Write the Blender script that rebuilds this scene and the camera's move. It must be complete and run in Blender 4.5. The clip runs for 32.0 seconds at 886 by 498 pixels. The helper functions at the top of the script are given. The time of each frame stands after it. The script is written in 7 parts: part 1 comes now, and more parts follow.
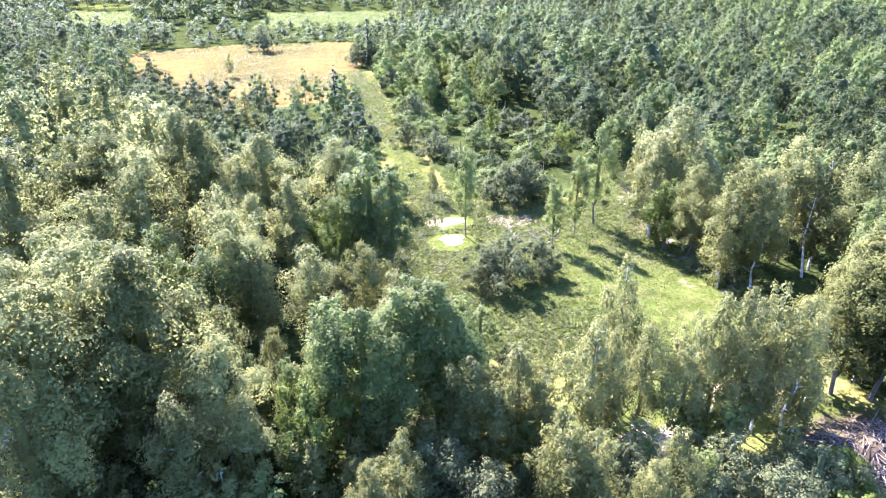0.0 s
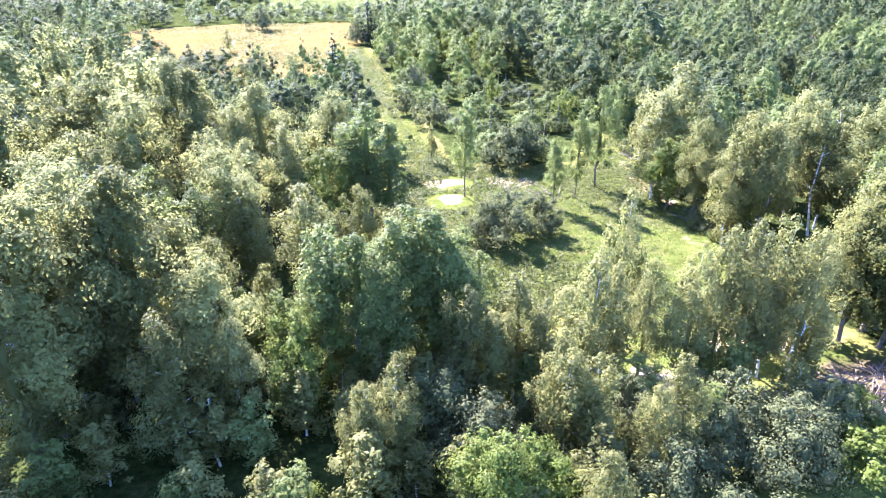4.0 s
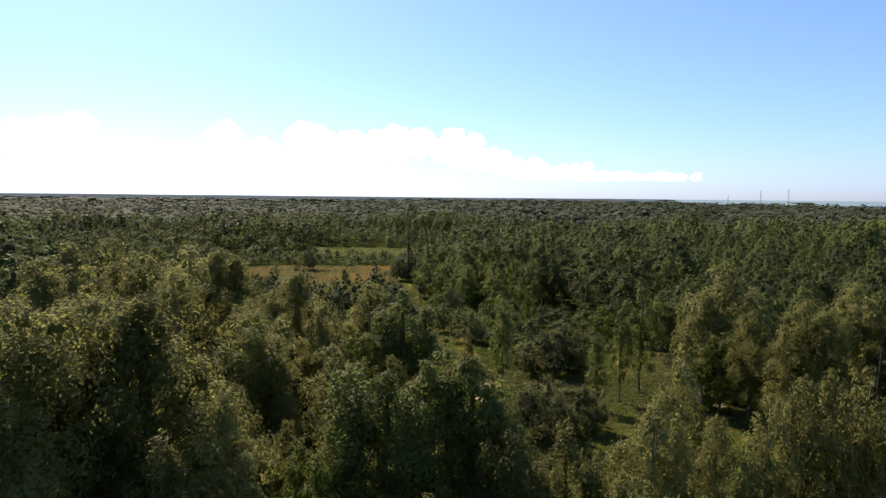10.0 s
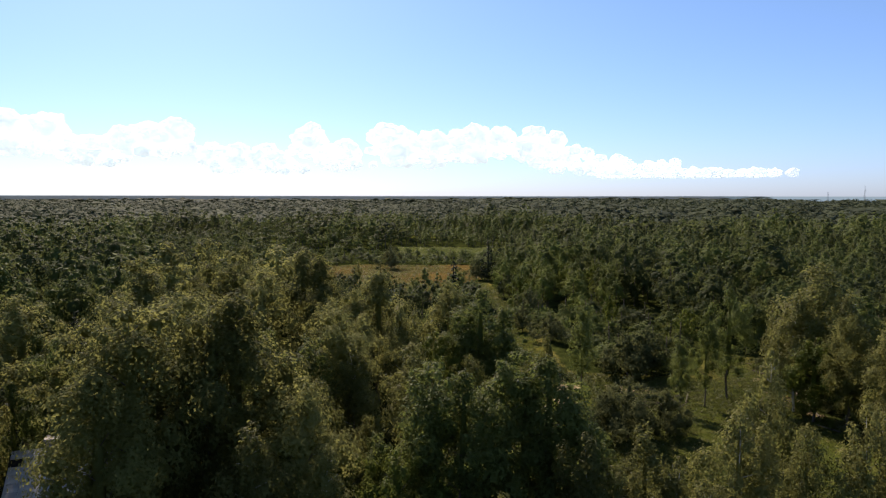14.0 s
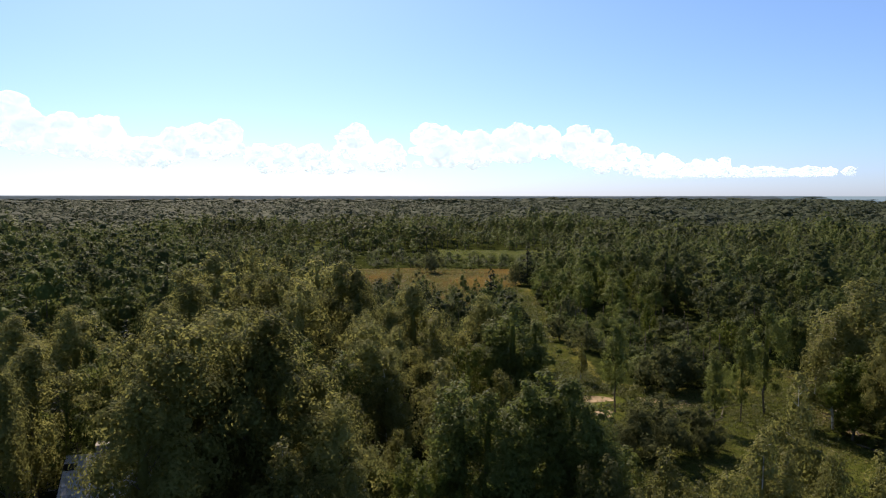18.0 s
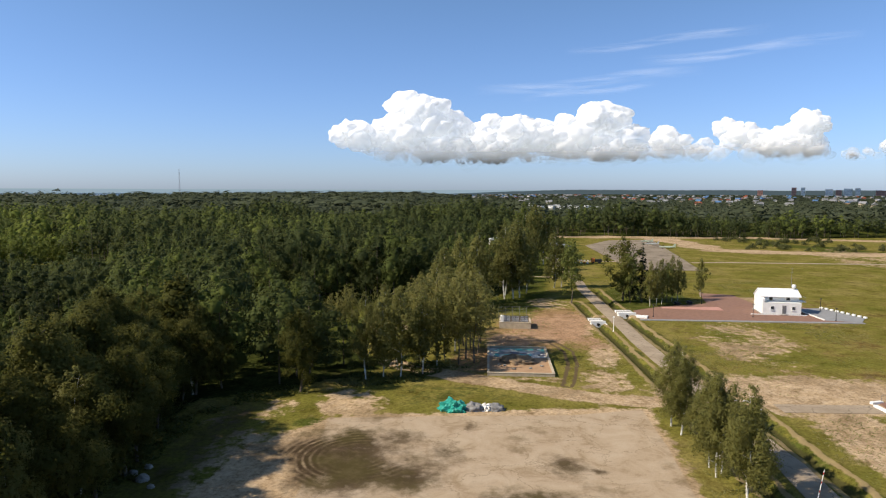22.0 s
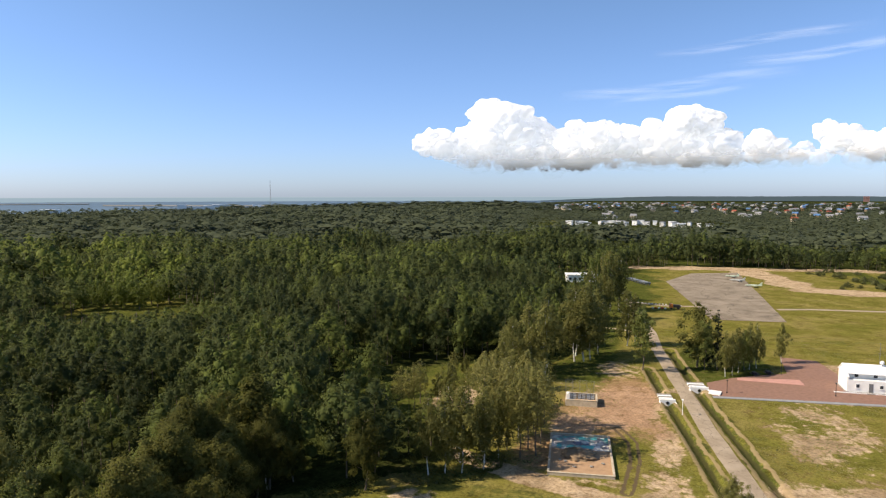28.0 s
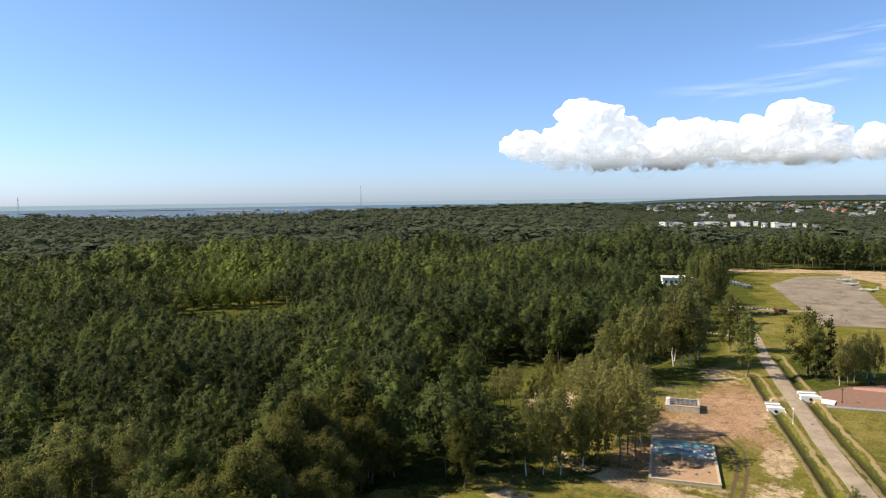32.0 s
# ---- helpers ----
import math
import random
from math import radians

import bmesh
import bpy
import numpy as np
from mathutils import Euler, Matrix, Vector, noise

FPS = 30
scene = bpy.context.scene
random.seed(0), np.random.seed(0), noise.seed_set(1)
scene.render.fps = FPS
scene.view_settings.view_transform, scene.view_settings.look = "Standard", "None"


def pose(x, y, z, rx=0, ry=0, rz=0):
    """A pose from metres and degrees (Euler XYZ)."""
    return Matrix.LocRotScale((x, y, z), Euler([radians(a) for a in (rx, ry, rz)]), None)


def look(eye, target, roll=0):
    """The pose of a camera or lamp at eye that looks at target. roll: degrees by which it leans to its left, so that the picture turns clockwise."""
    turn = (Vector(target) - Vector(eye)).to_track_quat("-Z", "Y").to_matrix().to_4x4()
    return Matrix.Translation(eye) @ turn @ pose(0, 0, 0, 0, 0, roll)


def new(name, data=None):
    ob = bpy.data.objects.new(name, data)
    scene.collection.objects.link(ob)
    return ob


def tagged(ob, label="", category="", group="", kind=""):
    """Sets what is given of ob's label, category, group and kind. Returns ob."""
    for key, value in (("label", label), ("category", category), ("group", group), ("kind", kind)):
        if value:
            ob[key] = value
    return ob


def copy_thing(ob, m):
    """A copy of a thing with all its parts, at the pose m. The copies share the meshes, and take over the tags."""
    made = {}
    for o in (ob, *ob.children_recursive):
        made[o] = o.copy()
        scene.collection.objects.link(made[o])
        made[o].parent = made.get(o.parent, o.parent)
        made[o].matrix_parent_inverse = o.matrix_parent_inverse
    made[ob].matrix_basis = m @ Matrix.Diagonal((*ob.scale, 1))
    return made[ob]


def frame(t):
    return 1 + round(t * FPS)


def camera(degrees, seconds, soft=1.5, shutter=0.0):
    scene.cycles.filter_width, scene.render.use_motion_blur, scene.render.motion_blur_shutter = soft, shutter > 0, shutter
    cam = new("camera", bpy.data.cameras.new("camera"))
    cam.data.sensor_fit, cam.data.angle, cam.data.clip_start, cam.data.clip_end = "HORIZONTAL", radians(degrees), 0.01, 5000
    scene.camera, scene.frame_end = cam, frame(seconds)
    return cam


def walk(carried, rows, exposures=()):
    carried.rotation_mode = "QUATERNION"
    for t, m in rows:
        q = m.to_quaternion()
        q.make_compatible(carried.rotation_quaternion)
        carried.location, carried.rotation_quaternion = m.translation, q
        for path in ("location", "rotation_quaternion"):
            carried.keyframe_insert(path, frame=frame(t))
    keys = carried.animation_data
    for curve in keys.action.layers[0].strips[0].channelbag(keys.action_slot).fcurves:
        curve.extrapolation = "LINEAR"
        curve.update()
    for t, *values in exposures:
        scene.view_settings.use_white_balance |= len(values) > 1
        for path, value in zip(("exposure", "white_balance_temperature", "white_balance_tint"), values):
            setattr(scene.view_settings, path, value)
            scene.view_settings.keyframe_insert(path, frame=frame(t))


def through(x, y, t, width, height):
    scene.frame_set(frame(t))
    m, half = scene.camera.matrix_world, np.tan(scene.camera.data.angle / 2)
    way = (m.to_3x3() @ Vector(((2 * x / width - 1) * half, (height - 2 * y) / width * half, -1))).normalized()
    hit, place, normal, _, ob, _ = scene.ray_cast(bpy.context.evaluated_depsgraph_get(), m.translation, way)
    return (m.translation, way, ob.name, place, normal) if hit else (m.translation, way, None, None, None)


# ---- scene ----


def shot(t, x, y, z, yaw, pitch, roll):
    """A row of the flight: seconds, place, and yaw (to the left of +y), pitch and roll in degrees."""
    turn = Euler((radians(90 + pitch), 0, radians(yaw))).to_matrix().to_4x4()
    return t, Matrix.Translation((x, y, z)) @ turn @ pose(0, 0, 0, 0, 0, roll)


FLIGHT = [
    (0, -3.77, 6.62, 39.61, -10.29, -26.11, -0.43),
    (0.5, -3.82, 6.58, 38.87, -10.37, -26.08, -0.19),
    (1, -3.76, 6.46, 38.26, -10.32, -26.11, -0.18),
    (1.5, -3.76, 6.33, 37.51, -10.34, -26.09, -0.09),
    (2, -3.75, 6.21, 36.88, -10.34, -26.15, -0.05),
    (2.5, -3.80, 6.06, 36.27, -10.37, -26.19, 0.03),
    (3, -3.82, 6.00, 35.63, -10.41, -26.23, 0.18),
    (3.5, -3.80, 5.92, 35.00, -10.38, -26.29, 0.12),
    (5.5, -4.04, 5.98, 32.04, -10.61, -26.30, 0.40),
    (6, -4.10, 5.86, 31.53, -10.64, -23.19, 0.47),
    (6.5, -4.25, 5.76, 30.80, -10.68, -16.07, 0.65),
    (7, -4.24, 5.72, 30.08, -10.56, -8.97, 0.68),
    (7.5, -4.20, 5.52, 29.04, -10.30, -4.05, 0.73),
    (8, -4.09, 5.50, 28.42, -9.87, -4.16, 0.65),
    (8.5, -4.16, 5.54, 27.76, -9.42, -4.22, 0.65),
    (9, -4.08, 5.42, 27.11, -8.79, -4.30, 0.67),
    (9.5, -4.16, 5.48, 26.40, -8.05, -4.31, 0.69),
    (10, -4.17, 5.37, 25.65, -7.27, -4.33, 0.57),
    (10.5, -4.08, 5.21, 24.95, -6.36, -4.39, 0.39),
    (11, -4.12, 5.09, 24.29, -5.45, -4.43, 0.43),
    (11.5, -4.06, 4.81, 23.63, -4.53, -4.44, 0.31),
    (12, -4.03, 5.04, 23.03, -3.60, -4.52, 0.42),
    (12.5, -4.13, 5.02, 22.62, -2.84, -4.51, 0.47),
    (13, -4.26, 4.97, 22.84, -2.16, -4.53, 0.36),
    (13.5, -4.07, 4.75, 24.15, -1.32, -4.47, 0.12),
    (14, -3.94, 4.90, 25.81, -0.44, -4.44, 0.09),
    (14.5, -3.77, 4.71, 27.25, 0.41, -4.49, 0.09),
    (16.5, -3.96, 4.46, 28.00, 2.18, -4.60, -0.18),
    (17, -3.50, 4.34, 27.85, 2.58, -4.53, -0.14),
    (17.5, -2.87, 4.06, 27.65, 3.00, -4.43, -0.06),
    (18, -2.77, 3.64, 27.52, 3.23, -4.47, 0.05),
    (18.5, -3.02, 3.28, 27.47, 3.25, -4.59, -0.07),
    (19, -2.95, 3.46, 27.46, -0.08, -4.78, -0.22),
    (19.1, -2.95, 3.69, 27.48, -4.90, -4.84, -0.16),
    (19.2, -2.95, 3.91, 27.50, -12.40, -4.91, -0.11),
    (19.3, -2.95, 4.14, 27.52, -22.60, -4.97, -0.05),
    (19.4, -2.95, 4.37, 27.54, -33.80, -5.04, 0.01),
    (19.5, -2.95, 4.60, 27.56, -44.90, -5.10, 0.06),
    (19.6, -2.95, 4.83, 27.58, -55.10, -5.09, 0.12),
    (19.7, -2.95, 5.05, 27.60, -63.00, -5.08, 0.18),
    (19.8, -2.95, 5.28, 27.62, -69.20, -5.08, 0.23),
    (19.9, -2.95, 5.51, 27.64, -73.80, -5.07, 0.29),
    (20, -2.96, 5.74, 27.66, -76.59, -5.06, 0.35),
    (20.5, -1.35, 6.12, 27.20, -81.57, -5.01, 0.37),
    (21, -0.39, 5.87, 27.19, -81.74, -4.97, 0.36),
    (21.5, 0.58, 5.51, 27.22, -81.21, -4.94, 0.35),
    (22, 1.81, 5.14, 27.23, -80.62, -5.00, 0.18),
    (22.5, 2.66, 4.65, 27.50, -80.24, -4.81, 0.13),
    (23, 2.02, 4.00, 28.50, -80.07, -4.75, 0.08),
    (23.5, 1.12, 3.54, 30.01, -79.64, -4.78, 0.09),
    (24, 0.51, 3.43, 31.16, -78.97, -4.92, -0.03),
    (24.5, 0.46, 3.36, 31.83, -78.17, -4.93, -0.11),
    (25, 0.81, 3.47, 32.87, -77.52, -4.88, -0.19),
    (25.5, 1.24, 3.29, 34.30, -76.82, -4.78, -0.37),
    (27.5, 1.24, 1.72, 40.18, -74.44, -4.49, -0.17),
    (28, 0.73, 1.77, 41.71, -73.61, -4.56, -0.10),
    (28.5, 0.06, 1.84, 42.62, -72.63, -4.56, -0.18),
    (29, -0.64, 2.04, 42.61, -71.51, -4.56, -0.22),
    (29.5, -1.01, 2.47, 42.10, -70.31, -4.70, -0.25),
    (30, -1.32, 3.00, 41.75, -69.17, -4.77, -0.40),
    (30.5, -1.41, 3.20, 41.62, -68.15, -4.71, -0.81),
    (31, -1.09, 3.34, 41.60, -67.36, -4.58, -0.90),
    (31.5, -0.79, 3.17, 41.54, -66.71, -4.38, -0.91),
    (32, -0.76, 2.94, 41.58, -66.22, -4.27, -0.77),
]
cam = camera(66.5, 32.0, soft=1.2)
walk(cam, [shot(*row) for row in FLIGHT],
     exposures=[(0, 3.55, 5400, 32), (5.5, 3.7, 5400, 32), (6.4, 3.7, 5650, 30), (7.0, 3.5, 6400, 20), (7.5, 2.18, 7000, 18), (8.0, 1.22, 7300, 18), (9.0, 0.8, 7450, 17), (10.5, 0.6, 7500, 17),
                (12, 0.43, 7500, 17), (18.8, 0.42, 7500, 16), (20.0, 0.4, 7450, 13), (24, 0.38, 7450, 11), (28, 0.62, 7750, 13), (32, 0.72, 7650, 11)])

# ---- world, sun ----
SUN_AZ, SUN_EL = radians(21.5), radians(40)          # left of +y, above the horizon
world = bpy.data.worlds.new("sky")
scene.world = world
world.use_nodes = True
wn, wl = world.node_tree.nodes, world.node_tree.links
sky = wn.new("ShaderNodeTexSky")
sky.sky_type, sky.sun_disc = "NISHITA", False
sky.sun_elevation, sky.sun_rotation = SUN_EL, -SUN_AZ
sky.air_density, sky.dust_density, sky.ozone_density = 1.0, 0.45, 3.0
wn["Background"].inputs["Strength"].default_value = 0.0915
# clear northern air: the sky's own light, bluer than the plain model, pale at the horizon
geo = wn.new("ShaderNodeTexCoord")
lift = wn.new("ShaderNodeSeparateXYZ")
hue = wn.new("ShaderNodeValToRGB")
for e, (p, c) in zip((*hue.color_ramp.elements, hue.color_ramp.elements.new(0.5)), ((0.0, (0.65, 0.89, 1.58, 1)), (0.1, (0.84, 1.01, 1.12, 1)), (0.4, (0.74, 1.0, 1.15, 1)))):
    e.position, e.color = p, c
air = wn.new("ShaderNodeMix")
air.data_type, air.blend_type = "RGBA", "MULTIPLY"
air.inputs[0].default_value = 1.0
wl.new(geo.outputs["Generated"], lift.inputs[0]), wl.new(lift.outputs[2], hue.inputs[0])
wl.new(sky.outputs[0], air.inputs[6]), wl.new(hue.outputs[0], air.inputs[7])
wl.new(air.outputs[2], wn["Background"].inputs["Color"])
sun = new("sun", bpy.data.lights.new("sun", "SUN"))
sun.data.energy, sun.data.angle, sun.data.color = 4.9, radians(0.53), (1.0, 0.94, 0.85)
sun_from = Vector((-math.sin(SUN_AZ) * math.cos(SUN_EL), math.cos(SUN_AZ) * math.cos(SUN_EL), math.sin(SUN_EL)))
sun.matrix_world = look(sun_from * 300, (0, 0, 0))

# ---- materials ----


def material(name, rough=0.8, metal=0.0):
    m = bpy.data.materials.new(name)
    m.use_nodes = True
    b = m.node_tree.nodes["Principled BSDF"]
    b.inputs["Roughness"].default_value, b.inputs["Metallic"].default_value = rough, metal
    b.inputs["Specular IOR Level"].default_value = 0.3
    return m, m.node_tree.nodes, m.node_tree.links, b


def noise_tex(n, l, scale, detail=4.0, rough=0.55, coords="Object", distortion=0.0):
    c = n.new("ShaderNodeTexCoord") if coords else None
    t = n.new("ShaderNodeTexNoise")
    t.inputs["Scale"].default_value, t.inputs["Detail"].default_value = scale, detail
    t.inputs["Roughness"].default_value, t.inputs["Distortion"].default_value = rough, distortion
    if c:
        l.new(c.outputs[coords], t.inputs["Vector"])
    return t


def ramp(n, l, source, stops):
    r = n.new("ShaderNodeValToRGB")
    while len(r.color_ramp.elements) < len(stops):
        r.color_ramp.elements.new(0.5)
    for e, (p, c) in zip(r.color_ramp.elements, stops):
        e.position, e.color = p, (*c, 1) if len(c) == 3 else c
    l.new(source, r.inputs[0])
    return r.outputs[0]


def blend(n, l, factor, a, b, how="MIX"):
    x = n.new("ShaderNodeMix")
    x.data_type, x.blend_type = "RGBA", how
    for socket, v in ((x.inputs[0], factor), (x.inputs[6], a), (x.inputs[7], b)):
        if isinstance(v, (int, float)):
            socket.default_value = v
        elif isinstance(v, tuple):
            socket.default_value = (*v, 1)
        else:
            l.new(v, socket)
    return x.outputs[2]


def calc(n, l, how, a, b=None, c=None):
    x = n.new("ShaderNodeMath")
    x.operation = how
    for socket, v in zip(x.inputs, (a, b, c)):
        if v is None:
            continue
        if isinstance(v, (int, float)):
            socket.default_value = v
        else:
            l.new(v, socket)
    return x.outputs[0]


def bump(n, l, b, height, strength=0.4, distance=0.05):
    x = n.new("ShaderNodeBump")
    x.inputs["Strength"].default_value, x.inputs["Distance"].default_value = strength, distance
    l.new(height, x.inputs["Height"])
    l.new(x.outputs[0], b.inputs["Normal"])


def plain(name, colour, rough=0.7, metal=0.0, vary=0.25, scale=3.0, relief=0.2):
    """Paint, metal, concrete or cloth of one colour with grain and stains."""
    if max(colour) < 0.69:                           # bright paints keep their full white
        colour = tuple(0.75 * k for k in colour)
    m, n, l, b = material(name, rough, metal)
    big, fine = noise_tex(n, l, scale, 5), noise_tex(n, l, scale * 14, 3)
    dark = tuple(c * (1 - vary) for c in colour)
    light = tuple(min(1, c * (1 + vary * 0.5)) for c in colour)
    c = ramp(n, l, big.outputs[0], [(0.3, dark), (0.55, colour), (0.75, light)])
    c = blend(n, l, calc(n, l, "MULTIPLY", fine.outputs[0], 0.35), c, tuple(k * 0.7 for k in colour))
    l.new(c, b.inputs["Base Color"])
    bump(n, l, b, fine.outputs[0], relief, 0.02)
    return m


def leafy(name, dark, mid, light, by_tint=False, through=0.42, gloss=0.25, rough=0.5, glow=(0.3, 0.36, 0.07), spread=0.2):
    """Foliage: diffuse leaves that let some light through; tone varies from leaf to leaf and from tree to tree."""
    m, n, l, b = material(name, rough)
    ripe = 0.92 if by_tint else 1.0                     # by tint: less red; the extra blue below is haze put into the colour
    dark, mid, light, glow = ((ripe * r, 0.9 * g, (1.22 if by_tint else 1.0) * k) for r, g, k in (dark, mid, light, glow))
    geo = n.new("ShaderNodeNewGeometry")
    if by_tint:
        a = n.new("ShaderNodeAttribute")
        a.attribute_name = "tint"
        own = a.outputs["Fac"]
    else:
        o = n.new("ShaderNodeObjectInfo")
        own = o.outputs["Random"]
    leaf = calc(n, l, "MULTIPLY_ADD", geo.outputs["Random Per Island"], spread, -spread / 2)
    c = ramp(n, l, calc(n, l, "ADD", calc(n, l, "MULTIPLY_ADD", own, 0.8, 0.1), leaf), [(0.05, dark), (0.5, mid), (0.95, light)])
    l.new(c, b.inputs["Base Color"])
    b.inputs["Specular IOR Level"].default_value = gloss
    t = n.new("ShaderNodeBsdfTranslucent")
    l.new(blend(n, l, 0.6, c, glow), t.inputs["Color"])
    s = n.new("ShaderNodeMixShader")
    s.inputs[0].default_value = 0.9 * through
    l.new(b.outputs[0], s.inputs[1]), l.new(t.outputs[0], s.inputs[2])
    l.new(s.outputs[0], n["Material Output"].inputs["Surface"])
    return m


LEAF = {
    "poplar": leafy("poplar_leaves", (0.056, 0.069, 0.02), (0.125, 0.143, 0.042), (0.21, 0.23, 0.07), through=0.52, gloss=0.04, rough=0.65, glow=(0.38, 0.41, 0.12)),
    "aspen": leafy("aspen_leaves", (0.055, 0.078, 0.02), (0.098, 0.128, 0.033), (0.14, 0.175, 0.047), through=0.5, gloss=0.06, glow=(0.25, 0.33, 0.075)),
    "birch": leafy("birch_leaves", (0.075, 0.083, 0.024), (0.125, 0.136, 0.038), (0.17, 0.182, 0.053), through=0.48, gloss=0.06, glow=(0.32, 0.36, 0.1)),
    "willow": leafy("willow_leaves", (0.07, 0.088, 0.032), (0.1, 0.12, 0.046), (0.13, 0.148, 0.06), through=0.36, gloss=0.03, rough=0.85, glow=(0.2, 0.235, 0.085)),
    "spruce": leafy("spruce_needles", (0.015, 0.022, 0.009), (0.022, 0.032, 0.0125), (0.032, 0.043, 0.016), through=0.12, gloss=0.08, glow=(0.0396, 0.066, 0.0198)),
    "lime": leafy("bright_leaves", (0.055, 0.082, 0.011), (0.078, 0.11, 0.016), (0.105, 0.14, 0.024), through=0.42, gloss=0.08, glow=(0.2, 0.26, 0.05)),
    "woods": leafy("wood_leaves", (0.027, 0.038, 0.011), (0.062, 0.082, 0.021), (0.18, 0.225, 0.032), by_tint=True, through=0.42, gloss=0.06, rough=0.65, glow=(0.2, 0.23, 0.06), spread=0.08),
    # far trees: bluer and greyer than wood_leaves, with haze put into the colour
    "hazed_woods": leafy("far_wood_leaves", (0.036, 0.047, 0.023), (0.058, 0.072, 0.031), (0.084, 0.1, 0.04), by_tint=True, through=0.12, gloss=0.05, rough=0.8, glow=(0.12, 0.17, 0.06), spread=0.04),
    "sallow": leafy("sallow_leaves", (0.12, 0.13, 0.036), (0.175, 0.185, 0.052), (0.22, 0.225, 0.07), through=0.4, gloss=0.08, glow=(0.3, 0.32, 0.09)),
    "alder": leafy("alder_leaves", (0.043, 0.052, 0.013), (0.08, 0.09, 0.023), (0.125, 0.135, 0.036), through=0.42, gloss=0.04, rough=0.7, glow=(0.19, 0.22, 0.045)),
}


def bark(name, colour, marks):
    m, n, l, b = material(name, 0.9)
    t = noise_tex(n, l, 1.0, 5)
    mp = n.new("ShaderNodeMapping")
    mp.inputs["Scale"].default_value = (3, 3, 7)
    l.new(n["Texture Coordinate"].outputs["Object"], mp.inputs[0]), l.new(mp.outputs[0], t.inputs["Vector"])
    l.new(ramp(n, l, t.outputs[0], [(0.36, marks), (0.46, colour), (0.8, tuple(c * 0.85 for c in colour))]), b.inputs["Base Color"])
    bump(n, l, b, t.outputs[0], 0.5, 0.03)
    return m


BARK = {"dark": bark("grey_bark", (0.13, 0.105, 0.08), (0.05, 0.04, 0.03)), "white": bark("birch_bark", (0.62, 0.6, 0.55), (0.07, 0.06, 0.05))}

# ---- plan helpers ----
rng = np.random.default_rng(7)


def inside(poly, x, y):
    """Signed distance in metres to a polygon, positive inside; x and y are arrays."""
    p = np.array(poly, float)
    q = np.roll(p, -1, 0)
    far = np.full(x.shape, 1e9)
    odd = np.zeros(x.shape, bool)
    for (ax, ay), (bx, by) in zip(p, q):
        dx, dy = bx - ax, by - ay
        k = np.clip(((x - ax) * dx + (y - ay) * dy) / (dx * dx + dy * dy + 1e-9), 0, 1)
        far = np.minimum(far, np.hypot(x - ax - k * dx, y - ay - k * dy))
        if ay != by:
            odd ^= ((ay > y) != (by > y)) & (x < (bx - ax) * (y - ay) / (by - ay) + ax)
    return np.where(odd, far, -far)


def near_line(line, x, y):
    """Distance in metres to a polyline."""
    far = np.full(x.shape, 1e9)
    for (ax, ay), (bx, by) in zip(line, line[1:]):
        dx, dy = bx - ax, by - ay
        k = np.clip(((x - ax) * dx + (y - ay) * dy) / (dx * dx + dy * dy), 0, 1)
        far = np.minimum(far, np.hypot(x - ax - k * dx, y - ay - k * dy))
    return far


def waves(x, y, seed, size):
    """Smooth noise of about -1 to 1 over the plan."""
    r = np.random.default_rng(seed)
    out = 0 * x
    for k in range(7):
        a, f = r.uniform(0, 6.28), r.uniform(0.5, 2.0) / size
        out = out + np.sin((x * np.cos(a) + y * np.sin(a)) * f * 6.28 + r.uniform(0, 6.28))
    return out / 3.5


BASE = [(38, 43), (55, 45), (70, 50), (81, 50), (87, 42), (95, 33), (104, 30), (111, 39), (124, 47), (136, 55), (149, 55), (160, 44), (162, 24), (190, 14), (215, 13), (250, 22), (300, 42), (322, 46), (345, 42), (350, 14), (400, 9), (418, -45), (402, -90), (440, -200), (420, -330), (-60, -330), (-50, -12), (12, -8), (22, 24)]
CLEARING = [(1, 84), (1.5, 77), (-1, 71.5), (5, 65), (13, 58.5), (24, 55), (32, 52), (38, 52), (44, 60), (46, 70), (41, 78), (40, 86), (44, 98), (46, 112), (39, 116), (35, 100), (27, 100), (16, 103), (13, 112), (9, 100)]
PATH = [(2, 80), (8, 92), (11, 103), (10.5, 122), (9, 145), (8, 170), (7, 205)]
FIELD = [(-66, 240), (-60, 254), (-30, 260), (8, 258), (10, 236), (8, 198), (2, 182), (-3, 170), (-20, 166), (-34, 174), (-50, 205)]
STRIP = [(-25, 300), (28, 297), (36, 345), (-25, 352)]
STRIP_FAR = [(-98, 306), (-78, 302), (-86, 372), (-116, 372)]
OPENINGS = (CLEARING, FIELD, STRIP, STRIP_FAR)
ROAD = [(44, -21.4), (62, -19.0), (72, -18.3), (100.8, -14.0), (126.8, -10.3), (152.7, -7.3), (190, -2.9), (210, -2.0), (236, 1.6), (267, 5.2), (280, 7.2)]
YARD = [(52, 37), (62, 38), (70, 35.5), (77, 33.5), (80, 24), (83, 15), (86, 3), (88, -7.5), (73, -7.5), (63, -8.3), (57, -9), (40, -10), (20, 0), (24, 24), (40, 34)]
SLAB = [(77.4, 31.5), (80.4, 17.7), (83.3, 2.5), (87.0, -6.0), (74.3, -7.2), (60.5, -7.8), (40, -9), (36, 18), (54.5, 27), (66, 29)]
TRACK = [(104, 30), (98.2, 19.4), (95, 10.7), (91.5, 2), (90, -6), (93, -24), (95, -40), (97, -70)]
APRON = [(240.5, -21.5), (342, -10), (380, -24), (390, -48), (300, -46), (242, -44.5)]
